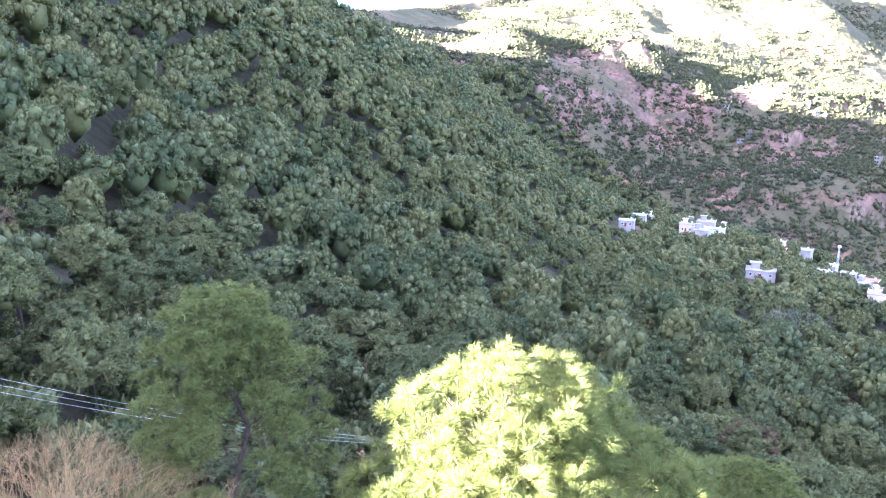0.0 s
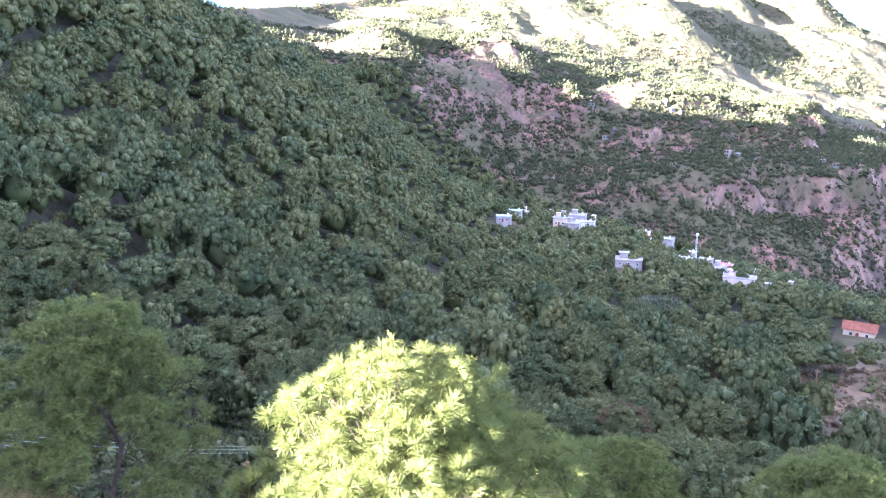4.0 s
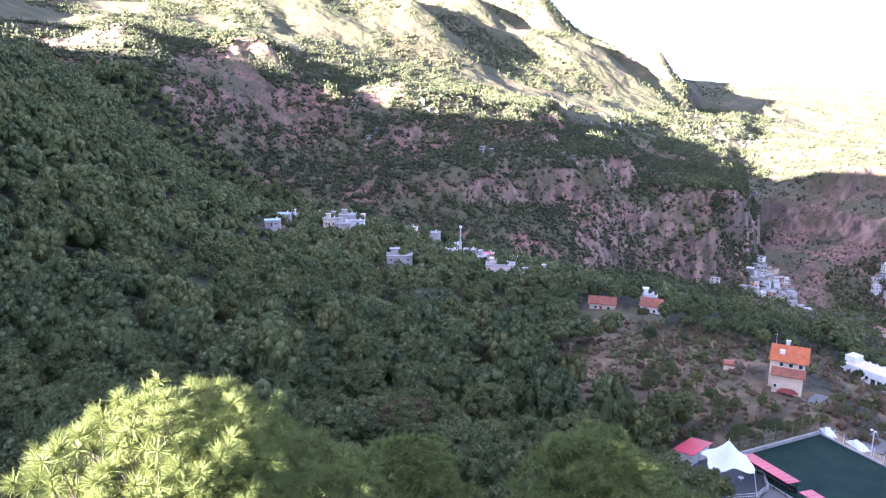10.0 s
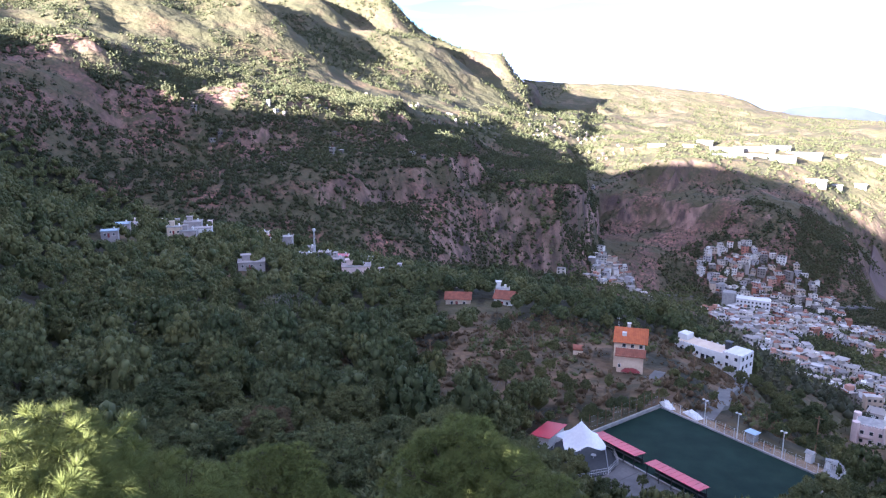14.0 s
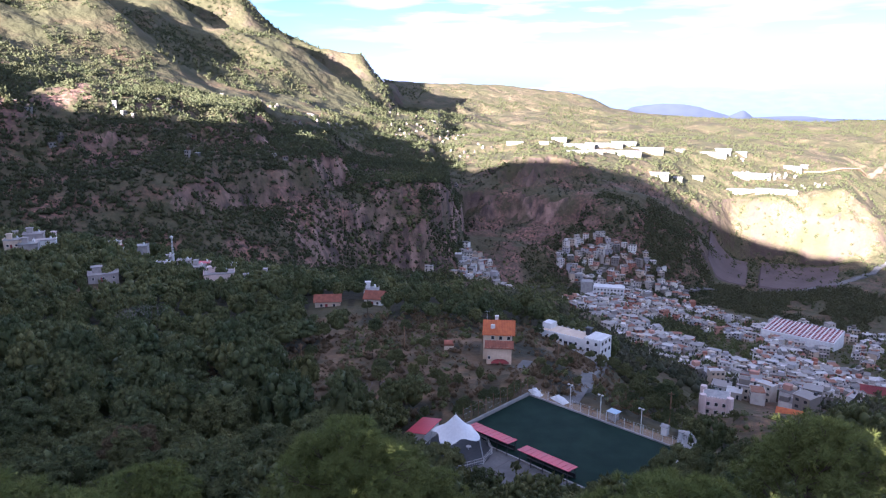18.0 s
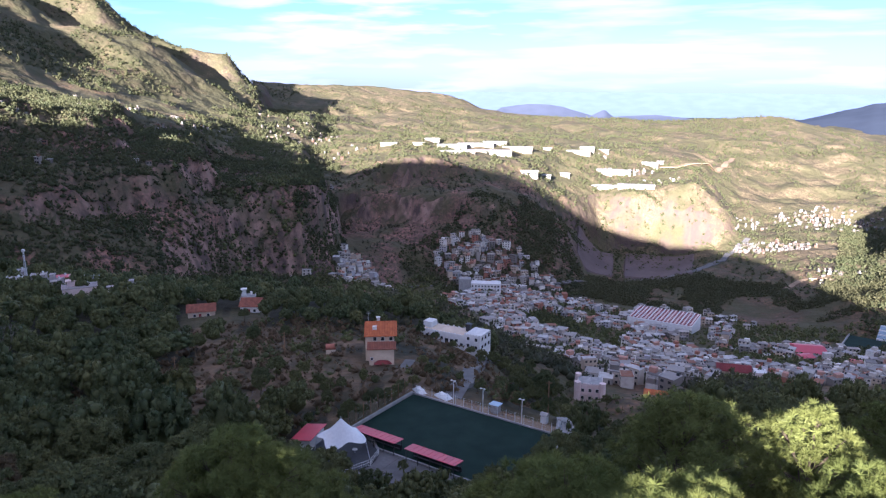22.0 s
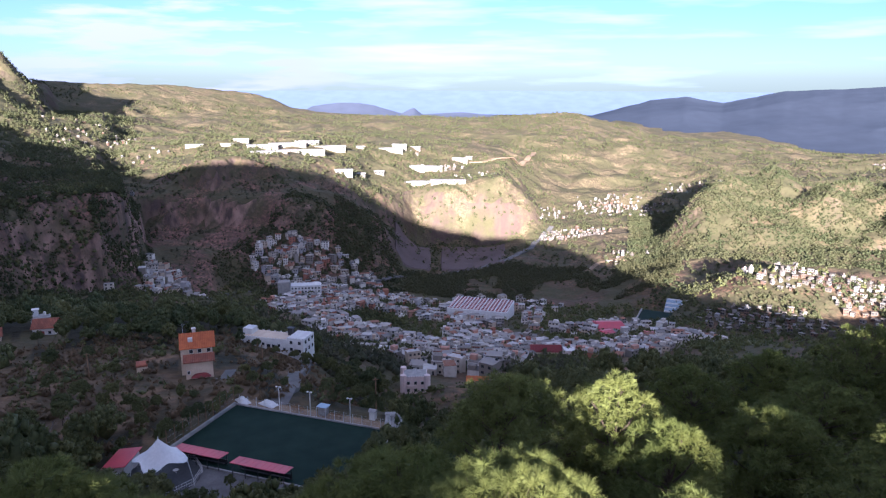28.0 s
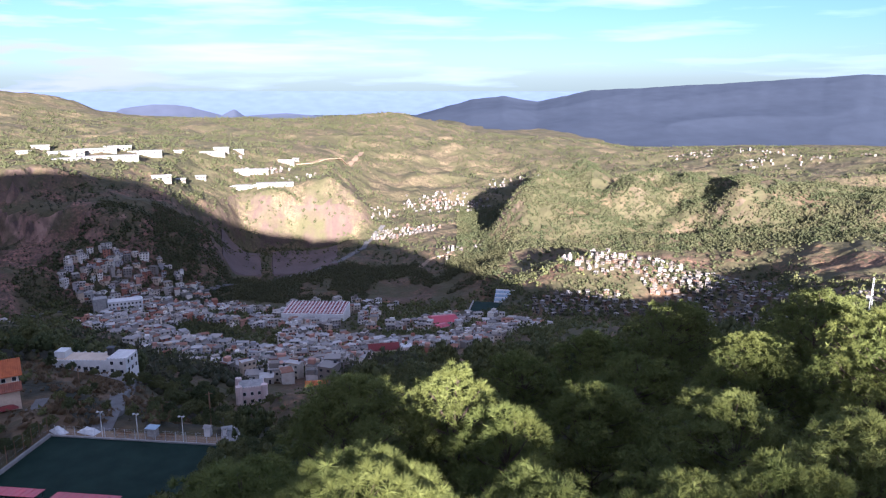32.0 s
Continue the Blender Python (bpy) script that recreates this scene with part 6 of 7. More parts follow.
def red_hall(m, w, d, h, label):
    t = thing("sports_hall", m, label, "building", "red-roofed halls")
    part("wall", soften(B(((0, 0, -6), (d, w, h + 6))), 0.1), M_TAN, t)
    bm = bmesh.new()
    box(bm, (0, 0, h), (d + 3, w + 3, d * 0.14), 0, (0.05, 0.9))
    part("roof", bm, M_REDROOF, t)
    for k in range(6):
        part("window", B(((-d / 2 - 0.05, -w / 2 + (k + 0.5) * w / 6, h - 3), (0.2, w / 9, 1.6))), M_GLASS, t)


red_hall(pose(725, -50, -179, 0, 0, 12), 26, 24, 8, "hall with a bright red sheet roof")
red_hall(pose(668, -92, -166, 0, 0, -8), 28, 15, 7, "long hall with a bright red sheet roof")
red_hall(pose(690, -46, -172, 0, 0, 30), 10, 9, 6, "small hall with a dark red roof")
stad = thing("stadium", pose(790, -108, -186, 0, 0, -14), "football ground with a stand of blue and white steps", "stadium")
part("turf", B(((0, 0, -4), (62, 46, 6.0))), M_TURF, stad)
for k in range(10):
    part("step", B(((36 + k * 2.4, -22, 0), (2.4, 44, 2.2 + k * 0.9))), M_BLUE if k % 3 else M_WHITE, stad)
part("rim", B(((0, 24, -3), (64, 1.2, 6.2)), ((-31.5, 0, -3), (1.2, 48, 6.2))), M_CONCRETE, stad)

church = thing("church", at(868, -214, 15, -1), "small white domed hilltop church with a tower", "church")
part("nave", soften(B(((6, 0, 0), (12, 6, 5)))), M_DIMWHITE, church)
part("tower", soften(B(((-4, 0, 0), (4, 4, 10)), ((-4, 0, 10), (3.2, 3.2, 3), 0, (0.3, 0.3)))), M_DIMWHITE, church)
bm = bmesh.new()
bmesh.ops.create_uvsphere(bm, u_segments=16, v_segments=10, radius=2.5)
bmesh.ops.translate(bm, verts=bm.verts, vec=(8, 0, 5.4))
part("dome", bm, M_TAN, church)
hotel = thing("building", at(590, -340, 32, 1), "long cream four-storey hotel with rows of windows", "building")
part("wall", soften(B(((0, 0, -6), (10, 34, 16)))), M_TAN, hotel)
part("wall", soften(B(((-1, 0, 10.0), (8, 26, 3)))), M_WHITE, hotel)
for z in range(3):
    for k in range(10):
        part("window", B(((-5.05, -15 + k * 3.3, 0.4 + z * 3.2), (0.25, 1.7, 1.7))), M_GLASS, hotel)
vault = thing("hall", at(640, -310, -25, 0), "pale barrel-vaulted hall among the houses", "building")
part("wall", soften(B(((0, 0, -5), (11, 18, 10)))), M_WHITE, vault)
bm = bmesh.new()
bmesh.ops.create_cone(bm, cap_ends=True, segments=20, radius1=5.5, radius2=5.5, depth=18)
bmesh.ops.rotate(bm, verts=bm.verts, cent=(0, 0, 0), matrix=Matrix.Rotation(math.pi / 2, 3, "X"))
bmesh.ops.translate(bm, verts=bm.verts, vec=(0, 0, 5))
part("roof", bm, M_WHITE, vault)


def complex_block(x, y, w, d, h, rz):
    t = thing("building", at(x, y, rz, 1), "large white flat-roofed institute building on the plateau", "building", "institute buildings")
    part("wall", soften(B(((0, 0, -8), (d, w, h + 8))), 0.2), M_DIMCREAM, t)
    part("roof", soften(B(((0, 0, h), (d + 2, w + 2, 1.0))), 0.1), M_CONCRETE, t)
    n = max(3, int(w / 8))
    for k in range(n):
        for z in range(max(1, int(h / 4.5))):
            part("window", B(((-d / 2 - 0.1, -w / 2 + (k + 0.5) * w / n, 1.2 + z * 4.2), (0.4, 4.0, 2.2))), M_GLASS, t)


for q in (
        (1301, 697, 32, 10, 3.4, 32), (1323, 641, 23, 9, 3.4, 31), (1375, 635, 29, 9, 4.7, 20), (1325, 570, 57, 16, 6.1, 25), (1374, 539, 70, 16, 4.6, 26), (1414, 513, 47, 14, 6.4, 16),
        (1419, 466, 59, 16, 4.6, 15), (1317, 497, 100, 16, 3.2, 18), (1240, 522, 63, 16, 3.2, 25), (1508, 430, 17, 9, 3.2, 24), (1546, 373, 50, 15, 4.9, 16), (1586, 363, 31, 9, 5.7, 6),
        (1630, 336, 21, 9, 3.2, 7), (1228, 381, 30, 9, 6.0, 20), (1307, 373, 17, 9, 4.2, 11), (1502, 309, 36, 11, 7.1, 12), (1518, 280, 49, 15, 6.6, 3), (1425, 282, 68, 16, 3.4, 16),
        (1422, 228, 68, 16, 3.9, 10), (1625, 234, 34, 10, 5.7, 2), (1384, 358, 18, 9, 4.4, 21), (1662, 218, 13, 9, 3.9, 5)):
    complex_block(*q)

# ---- the town: small houses stepped on the slopes ----
def slope_dir(x, y):
    e = 6.0
    gx = height(x + e, y) - height(x - e, y)
    gy = height(x, y + e) - height(x, y - e)
    return np.arctan2(gy, gx)


TOWN = [  # east, north, half width east, half width north, turn, count
    (735, 448, 24, 52, -35, 85), (690, 425, 18, 22, 0, 14), (652, 448, 16, 10, 0, 9), (622, 442, 10, 9, 0, 6), (698, 445, 22, 20, 0, 24), (622, 394, 22, 12, 0, 8), (712, 385, 24, 14, 0, 14), (880, 348, 45, 48, 20, 70), (905, 300, 30, 70, 10, 40), (835, 250, 40, 110, 0, 90), (730, 190, 120, 130, 10, 420), (600, 110, 90, 110, 0, 260), (560, -10, 80, 80, 0, 190),
    (430, 70, 70, 60, 0, 60), (360, 50, 50, 45, 0, 30), (760, -20, 70, 60, 0, 75), (690, -60, 40, 50, 0, 40), (860, 60, 60, 80, 0, 60), (620, -110, 70, 30, -15, 60),
]
HILL = [
    (750, -200, 42, 62, -20, 110), (720, -262, 40, 60, -20, 90), (845, -258, 30, 40, 10, 34), (800, -330, 50, 50, 0, 70), (690, -330, 70, 50, 20, 80), (790, -390, 90, 50, 0, 80), (560, -390, 50, 40, 0, 30), (880, -300, 60, 60, 0, 40),
    (1340, -20, 40, 65, 0, 85), (1600, -120, 110, 110, 0, 120), (1500, 30, 50, 40, 0, 16), (1570, 285, 60, 70, 0, 24), (1480, 190, 30, 50, 0, 10), (2050, -940, 130, 170, 0, 75), (1760, -1020, 80, 180, 0, 60),
    (600, 790, 90, 30, -30, 10), (720, 740, 90, 30, -30, 12), (430, 768, 40, 10, -30, 8), (1000, 960, 200, 90, -30, 22), (1430, 1000, 130, 110, 0, 34), (900, 640, 60, 30, -30, 5), (1250, 760, 60, 50, 0, 8), (1120, -120, 50, 60, 0, 18), (1780, -300, 120, 80, 0, 30),
]
HILL += [  # hamlets along the brow of the ravine and on the bench
    (342, 624, 8, 5, -29, 4), (374, 623, 9, 5, -31, 5), (462, 606, 7, 5, -37, 3), (420, 544, 8, 5, -38, 3), (497, 559, 8, 5, -42, 4), (507, 545, 8, 5, -43, 4), (499, 520, 7, 5, -44, 3), (589, 536, 8, 5, -48, 3), (616, 542, 7, 5, -49, 3), (655, 505, 8, 5, -52, 3), (553, 519, 6, 5, -47, 2), (608, 675, 12, 6, -42, 4), (819, 806, 12, 6, -45, 4), (493, 677, 12, 6, -36, 3), (339, 674, 8, 5, -27, 2), (1266, 952, 18, 9, -53, 8), (1078, 863, 10, 5, -51, 4), (1418, 923, 10, 5, -57, 4), (429, 662, 12, 6, -33, 4), (467, 612, 10, 5, -37, 4), (1055, 949, 14, 7, -48, 5), (883, 866, 12, 6, -46, 4),
]


def keep_clear(x, y):
    bad = (np.hypot(x - 790, y - 88) < 40) | (np.hypot(x - 795, y + 105) < 42) | (np.hypot(x - 725, y + 50) < 17) | (np.hypot(x - 668, y + 92) < 18)
    bad |= (np.hypot(x - 812, y - 303) < 22) | (np.hypot(x - 517, y - 4) < 17) | (np.hypot(x - 590, y + 340) < 20) | (np.hypot(x - 277, y - 57) < 16)
    bad |= (np.hypot(x - 835, y + 130) < 26) | (np.hypot(x - 307, y - 35) < 12) | (np.hypot(x - 288, y - 32) < 12)
    return bad


def sites(clusters, rng, gap):
    out = []
    for cx, cy, hx, hy, rot, n in clusters:
        c, s = math.cos(radians(rot)), math.sin(radians(rot))
        tries = 0
        made = 0
        while made < n and tries < n * 9:
            tries += 1
            u, v = rng.uniform(-1, 1, 2)
            if u * u + v * v > 1:
                continue
            x, y = cx + u * hx * c - v * hy * s, cy + u * hx * s + v * hy * c
            if fbm(np.array([x]), np.array([y]), 62, 3)[0] > 0.07:
                continue
            if any((x - q[0]) ** 2 + (y - q[1]) ** 2 < gap * gap for q in out[-260:]):
                continue
            out.append((x, y))
            made += 1
    P = np.array(out)
    x, y, e = P[:, 0], P[:, 1], 5.0
    steep = np.hypot(height(x + e, y) - height(x - e, y), height(x, y + e) - height(x, y - e)) / (2 * e)
    return P[~keep_clear(x, y) & (steep < 1.0)]


trng = np.random.default_rng(5)
town_sites = sites(TOWN, trng, 5.9)
order = np.argsort(np.hypot(town_sites[:, 0], town_sites[:, 1]))
town_sites = town_sites[order]
near_sites, rest_sites = town_sites[:290], town_sites[290:]


def small_house(w, d, h, seed):
    """One flat-roofed house with parapet, windows, door and tank; its front looks to -x."""
    r = random.Random(seed)
    t = new("house")
    wl = part("wall", B(((0, 0, -4), (d, w, h + 4))), M_HOUSEWALL, t)
    part("roof", B(((0, 0, h), (d + 0.3, w + 0.3, 0.18))), M_HOUSEROOF, t)
    if r.random() < 0.6:
        part("parapet", B(((-d / 2 - 0.02, 0, h + 0.18), (0.16, w + 0.3, 0.6))), M_HOUSEWALL, t)
        part("parapet", B(((d / 2, 0, h + 0.18), (0.16, w + 0.3, 0.6))), M_HOUSEWALL, t)
    if r.random() < 0.55:
        part("upper_room", B(((d * 0.18, w * r.choice((-0.2, 0.2)), h + 0.18), (d * 0.55, w * 0.5, 2.4))), M_HOUSEWALL, t)
    fl = max(1, round(h / 3.0))
    for k in range(fl):
        n = 2 if w < 8 else 3
        for j in range(n):
            if k == 0 and j == 0:
                part("door", B(((-d / 2 - 0.02, -w / 2 + (j + 0.5) * w / n, 0.1), (0.14, 1.0, 2.1))), M_GLASS, t)
            else:
                part("window", B(((-d / 2 - 0.02, -w / 2 + (j + 0.5) * w / n, 1.0 + k * 3.0), (0.14, 1.3, 1.2))), M_GLASS, t)
    if r.random() < 0.5:
        part("water_tank", B(((d * 0.3, -w * 0.3, h + 0.18), (1.1, 1.1, 1.3), 0, (0.8, 0.8))), M_DARKSTEEL, t)
    return tagged(t, "small flat-roofed plastered house on the town slope", "house", "houses of the town")


protos = [small_house(w, d, h, i) for i, (w, d, h) in enumerate(((7, 7, 3.1), (9, 7, 6.1), (6.5, 8, 6.2), (8, 9, 3.2), (10, 7, 6.0), (7.5, 6.5, 9.0), (9.5, 8, 3.0), (6, 6, 5.9), (8.5, 7.5, 8.8), (11, 8, 5.8)))]
sd = slope_dir(near_sites[:, 0], near_sites[:, 1])
nz_ = height(near_sites[:, 0], near_sites[:, 1])
for i, (x, y) in enumerate(near_sites):
    k_ = float(trng.uniform(0.72, 1.0))
    m = pose(x, y, nz_[i] + 0.3, 0, 0, math.degrees(sd[i]) + 180 * (math.cos(sd[i]) < 0) + trng.normal() * 42) @ Matrix.Diagonal((k_, k_ * float(trng.uniform(0.8, 1.2)), min(1.0, k_ * 1.15), 1))
    if i < len(protos):
        protos[i].matrix_world = m
    else:
        copy_thing(protos[int(trng.integers(len(protos)))], m)


def joined_houses(name, label, P, wall_mat, rng, big_=1.0):
    """The rest of the houses, joined: walls, roofs and windows, each one mesh."""
    a = slope_dir(P[:, 0], P[:, 1])
    a = a + math.pi * (np.cos(a) < 0) + rng.normal(0, 0.7, len(P))
    z = height(P[:, 0], P[:, 1])
    W, Rf, Wi = bmesh.new(), bmesh.new(), bmesh.new()
    for (x, y), t, zz in zip(P, a, z):
        w, d, fl = rng.uniform(5.0, 10.5) * big_, rng.uniform(4.5, 7.5) * big_, int(rng.choice((1, 1, 2, 2, 3) if big_ > 0.95 else (1, 1, 1, 2)))
        h = 2.7 * fl
        dg = math.degrees(t)
        c, s = math.cos(t), math.sin(t)
        box(W, (x, y, zz - 3), (d, w, h + 3.3), dg)
        box(Rf, (x, y, zz + h + 0.3), (d + 0.4, w + 0.4, 0.35), dg)
        if rng.random() < 0.28:
            o = rng.uniform(-0.2, 0.2) * w
            box(W, (x - s * o, y + c * o, zz + h + 0.65), (d * 0.5, w * 0.45, 2.4), dg)
        n = 2 if w < 9 else 3
        for k in range(fl):
            for j in range(n):
                lx, ly = -d / 2 - 0.02, -w / 2 + (j + 0.5) * w / n
                box(Wi, (x + lx * c - ly * s, y + lx * s + ly * c, zz + 1.0 + 3 * k), (0.2, 1.5, 1.4), dg)
    root = thing(name, Matrix(), label, "houses", kind="stuff")
    part("wall", W, wall_mat, root)
    part("roof", Rf, M_TOWNROOF if wall_mat is M_TOWNWALL else wall_mat, root)
    part("window", Wi, M_GLASS, root)


joined_houses("town_houses", "crowded white, grey and brick houses filling the valley", rest_sites, M_TOWNWALL, trng)
joined_houses("hill_houses", "scattered white houses on the hills", sites(HILL, trng, 7.5), M_LITWALL, trng, 0.6)


# ---- near trees ----
def limb(bm, a, b_, r0, r1, sides=5):
    a, b_ = Vector(a), Vector(b_)
    q = (b_ - a).to_track_quat("Z", "Y").to_matrix()
    ra = [bm.verts.new(a + q @ Vector((r0 * math.cos(k * 6.2832 / sides), r0 * math.sin(k * 6.2832 / sides), 0))) for k in range(sides)]
    rb = [bm.verts.new(b_ + q @ Vector((r1 * math.cos(k * 6.2832 / sides), r1 * math.sin(k * 6.2832 / sides), 0))) for k in range(sides)]
    for k in range(sides):
        bm.faces.new((ra[k], ra[(k + 1) % sides], rb[(k + 1) % sides], rb[k]))


def pine(seed, radius, crown_h, total_h, tufts, needles, length, width, spread=1.0, nl=17, clump=0.30):
    """A long-needled pine: trunk, limbs and a crown of tufts; its top is total_h over its foot."""
    r = np.random.default_rng(seed)
    t = new("pine_tree")
    base = total_h - crown_h
    lobes = []
    for i in range(nl):
        u = (i + 0.5) / nl
        a = 2.4 * i + r.random() * 0.7
        rr = radius * 0.78 * math.sqrt(max(0.02, 1 - (u ** 1.3) ** 2)) * (0.7 + 0.5 * r.random()) if i < nl - 1 else 0.0
        lr = radius * (clump + 0.45 * clump * r.random()) * (1 - 0.25 * u)
        lobes.append((rr * math.cos(a), rr * math.sin(a), base + crown_h * (0.08 + 0.84 * u) - lr * 0.2, lr))
    if nl >= 40:
        for i in range(nl // 4):
            a = r.random() * 6.28
            q = radius * 0.42 * math.sqrt(r.random())
            lobes.append((q * math.cos(a), q * math.sin(a), base + crown_h * r.uniform(0.25, 0.8), radius * clump * 1.25))
        nl = len(lobes)
    lobes = np.array(lobes)
    bm = bmesh.new()
    bend = r.normal(0, 0.25, (5, 2))
    pts = [Vector((bend[k][0] * k * 0.3, bend[k][1] * k * 0.3, -0.6 + (total_h * 0.80 + 0.6) * k / 4)) for k in range(5)]
    rad = [0.24, 0.2, 0.15, 0.10, 0.03]
    for k in range(4):
        limb(bm, pts[k], pts[k + 1], rad[k], rad[k + 1], 8)
    part("trunk", bm, M_BARK, t)
    bm = bmesh.new()
    for x, y, z, lr in lobes:
        h0 = max(base * 0.8, z - 0.5 * math.hypot(x, y) - 0.2)
        k = min(3.99, h0 / (total_h * 0.80) * 4)
        p0 = pts[int(k)].lerp(pts[int(k) + 1], k - int(k))
        mid = p0.lerp(Vector((x, y, z)), 0.55) + Vector((0, 0, -0.15))
        thick = 0.07 if nl < 30 else 0.04 if nl < 60 else 0.022
        limb(bm, p0, mid, thick, thick * 0.7)
        limb(bm, mid, (x, y, z), thick * 0.7, 0.015)
        for q in range(4):
            e = Vector((x, y, z)) + Vector(tuple(r.uniform(-0.6, 0.6, 3) * lr))
            limb(bm, mid.lerp(Vector((x, y, z)), 0.6), e, 0.025, 0.01, 4)
    part("limb", bm, M_BARK, t)
    w = lobes[:, 3] ** 2
    which = r.choice(nl, tufts, p=w / w.sum())
    d = r.normal(size=(tufts, 3))
    d[:, 2] = np.abs(d[:, 2]) * 0.9 + 0.15
    d /= np.linalg.norm(d, axis=1)[:, None]
    P = lobes[which, :3] + d * lobes[which, 3:4] * (0.75 + 0.35 * r.random((tufts, 1))) * np.array([1, 1, 0.75]) * spread
    V, F = tuft_arrays(r, P, d, length, width, needles, 0.8)
    inner = r.choice(nl, tufts // 2)
    P2 = lobes[inner, :3] + r.normal(size=(len(inner), 3)) * lobes[inner, 3:4] * 0.42
    V2, F2 = tuft_arrays(r, P2, np.zeros_like(P2), length * 0.85, width * 2.0, needles // 2)
    me = mesh_from("needles", np.concatenate([V, V2]), np.concatenate([F, F2 + len(V)]), M_NEEDLE)
    cr = new("needles", me)
    cr.parent = t
    return tagged(t, "long-needled pine with yellow-green tufted crown", "tree", "near pines")


def put(t, x, y, top, turn=0.0, total=14.0):
    """Stands a pine so that its top is at that height; its foot goes down to the ground."""
    t.matrix_world = pose(x, y, top - total, 0, 0, turn)


fine_a = pine(21, 4.2, 6.4, 16.0, 1250, 130, 0.38, 0.0065, nl=56, clump=0.20)
fine_b = pine(22, 3.4, 6.0, 15.0, 1000, 60, 0.38, 0.011, nl=40, clump=0.21)
mid_a = pine(23, 3.9, 7.0, 15.0, 1050, 44, 0.38, 0.015, nl=42, clump=0.21)
mid_b = pine(24, 4.4, 6.5, 15.0, 1100, 40, 0.38, 0.017, nl=46, clump=0.20)
wide_a = pine(25, 4.8, 11.0, 18.0, 2500, 40, 0.36, 0.014, nl=64, clump=0.17)
slim_a = pine(26, 2.6, 6.0, 15.0, 520, 46, 0.38, 0.014, nl=26, clump=0.25)
kinds = [(fine_a, 16.0), (fine_b, 15.0), (mid_a, 15.0), (mid_b, 15.0), (wide_a, 18.0), (slim_a, 15.0)]
used = set()
for x, y, top, turn, kd in NEAR_PINES:
    p, tot = kinds[kd]
    if kd in used:
        copy_thing(p, pose(x, y, top - tot, 0, 0, turn))
    else:
        used.add(kd)
        put(p, x, y, top, turn, tot)


def bare_bush(x, y, label, mat, r_, h_, n, seed, twig=0.012, forks=4):
    """Leafless twigs that fork three times."""
    rnd = random.Random(seed)
    t = thing("bush", at(x, y), label, "bush")
    bm = bmesh.new()
    t_bm = [bm]

    def fork(p, d, ln, rad, depth):
        q = p + d * ln
        limb(t_bm[0], p, q, rad, rad * 0.6, 4)
        if depth:
            for _ in range(3 if depth > 1 else 4):
                e = (d + Vector((rnd.gauss(0, 0.5), rnd.gauss(0, 0.5), rnd.gauss(0.12, 0.3)))).normalized()
                fork(q, e, ln * 0.72, rad * 0.55, depth - 1)

    for k in range(n):
        a = rnd.random() * 6.28
        o = Vector((math.cos(a), math.sin(a), 0)) * r_ * 0.4 * rnd.random()
        d = Vector((math.cos(a) * 0.5, math.sin(a) * 0.5, 1)).normalized()
        fork(o + Vector((0, 0, -0.2)), d, h_ * (0.36 if forks < 5 else 0.33), twig * 4.2, forks)
        part("stem", t_bm[0], mat, t)
        t_bm[0] = bmesh.new()
    t_bm[0].free()
    return t


bare_bush(-12.0, 22.9, "tall golden dry leafless shrub", M_DRY, 2.6, 12.4, 16, 4, 0.015, 5)
bare_bush(121, 105, "grey leafless tree on the dry slope", M_BARE, 1.2, 9.0, 2, 5, 0.03)
bare_bush(124, 102, "grey leafless tree on the dry slope", M_BARE, 1.2, 7.0, 2, 6, 0.03)
bare_bush(128, 196, "grey leafless tree in the wood", M_BARE, 1.2, 15.0, 2, 7, 0.05)
bare_bush(188, 44, "grey leafless tree beside the lane", M_BARE, 1.2, 9.0, 2, 8, 0.03)


def leaf_tree(seed, mat, w, h, total, leaves, size, label, name):
    r = np.random.default_rng(seed)
    t = new(name)
    V, F = trunk_arrays(total - h * 0.6, 0.22, 0.5)
    tr = new("trunk", mesh_from("trunk", V - np.array([0, 0, 0.6]), F, M_BARK))
    tr.parent = t
    V, F = crown_arrays(r, leaves * 3, 5, w, h, total - h, size / w, 48 + seed % 9, 0.42, 0.27, -0.5, 2)
    cr = new("crown", mesh_from("crown", V, F, mat, flat=False))
    cr.parent = t
    return tagged(t, label, "tree", "trees of the near wood")


tp = [leaf_tree(31, M_PINE, 4.2, 7.5, 11.5, 560, 0.36, "blue-green pine in the near wood", "pine_tree"),
      leaf_tree(32, M_PINE, 3.8, 8.5, 12.5, 540, 0.36, "blue-green pine in the near wood", "pine_tree"),
      leaf_tree(33, M_OAK, 4.4, 6.5, 9.5, 560, 0.34, "olive-green oak in the near wood", "oak_tree"),
      leaf_tree(34, M_OAK, 3.6, 6.0, 9.0, 460, 0.32, "olive-green oak in the near wood", "oak_tree"),
      leaf_tree(35, M_PINE, 4.6, 7.0, 12.0, 600, 0.38, "broad blue-green pine in the near wood", "pine_tree"),
      leaf_tree(36, M_AUTUMN, 3.8, 5.5, 9.0, 420, 0.32, "brown-leaved oak in the near wood", "oak_tree")]
nrng = np.random.default_rng(17)
done = set()
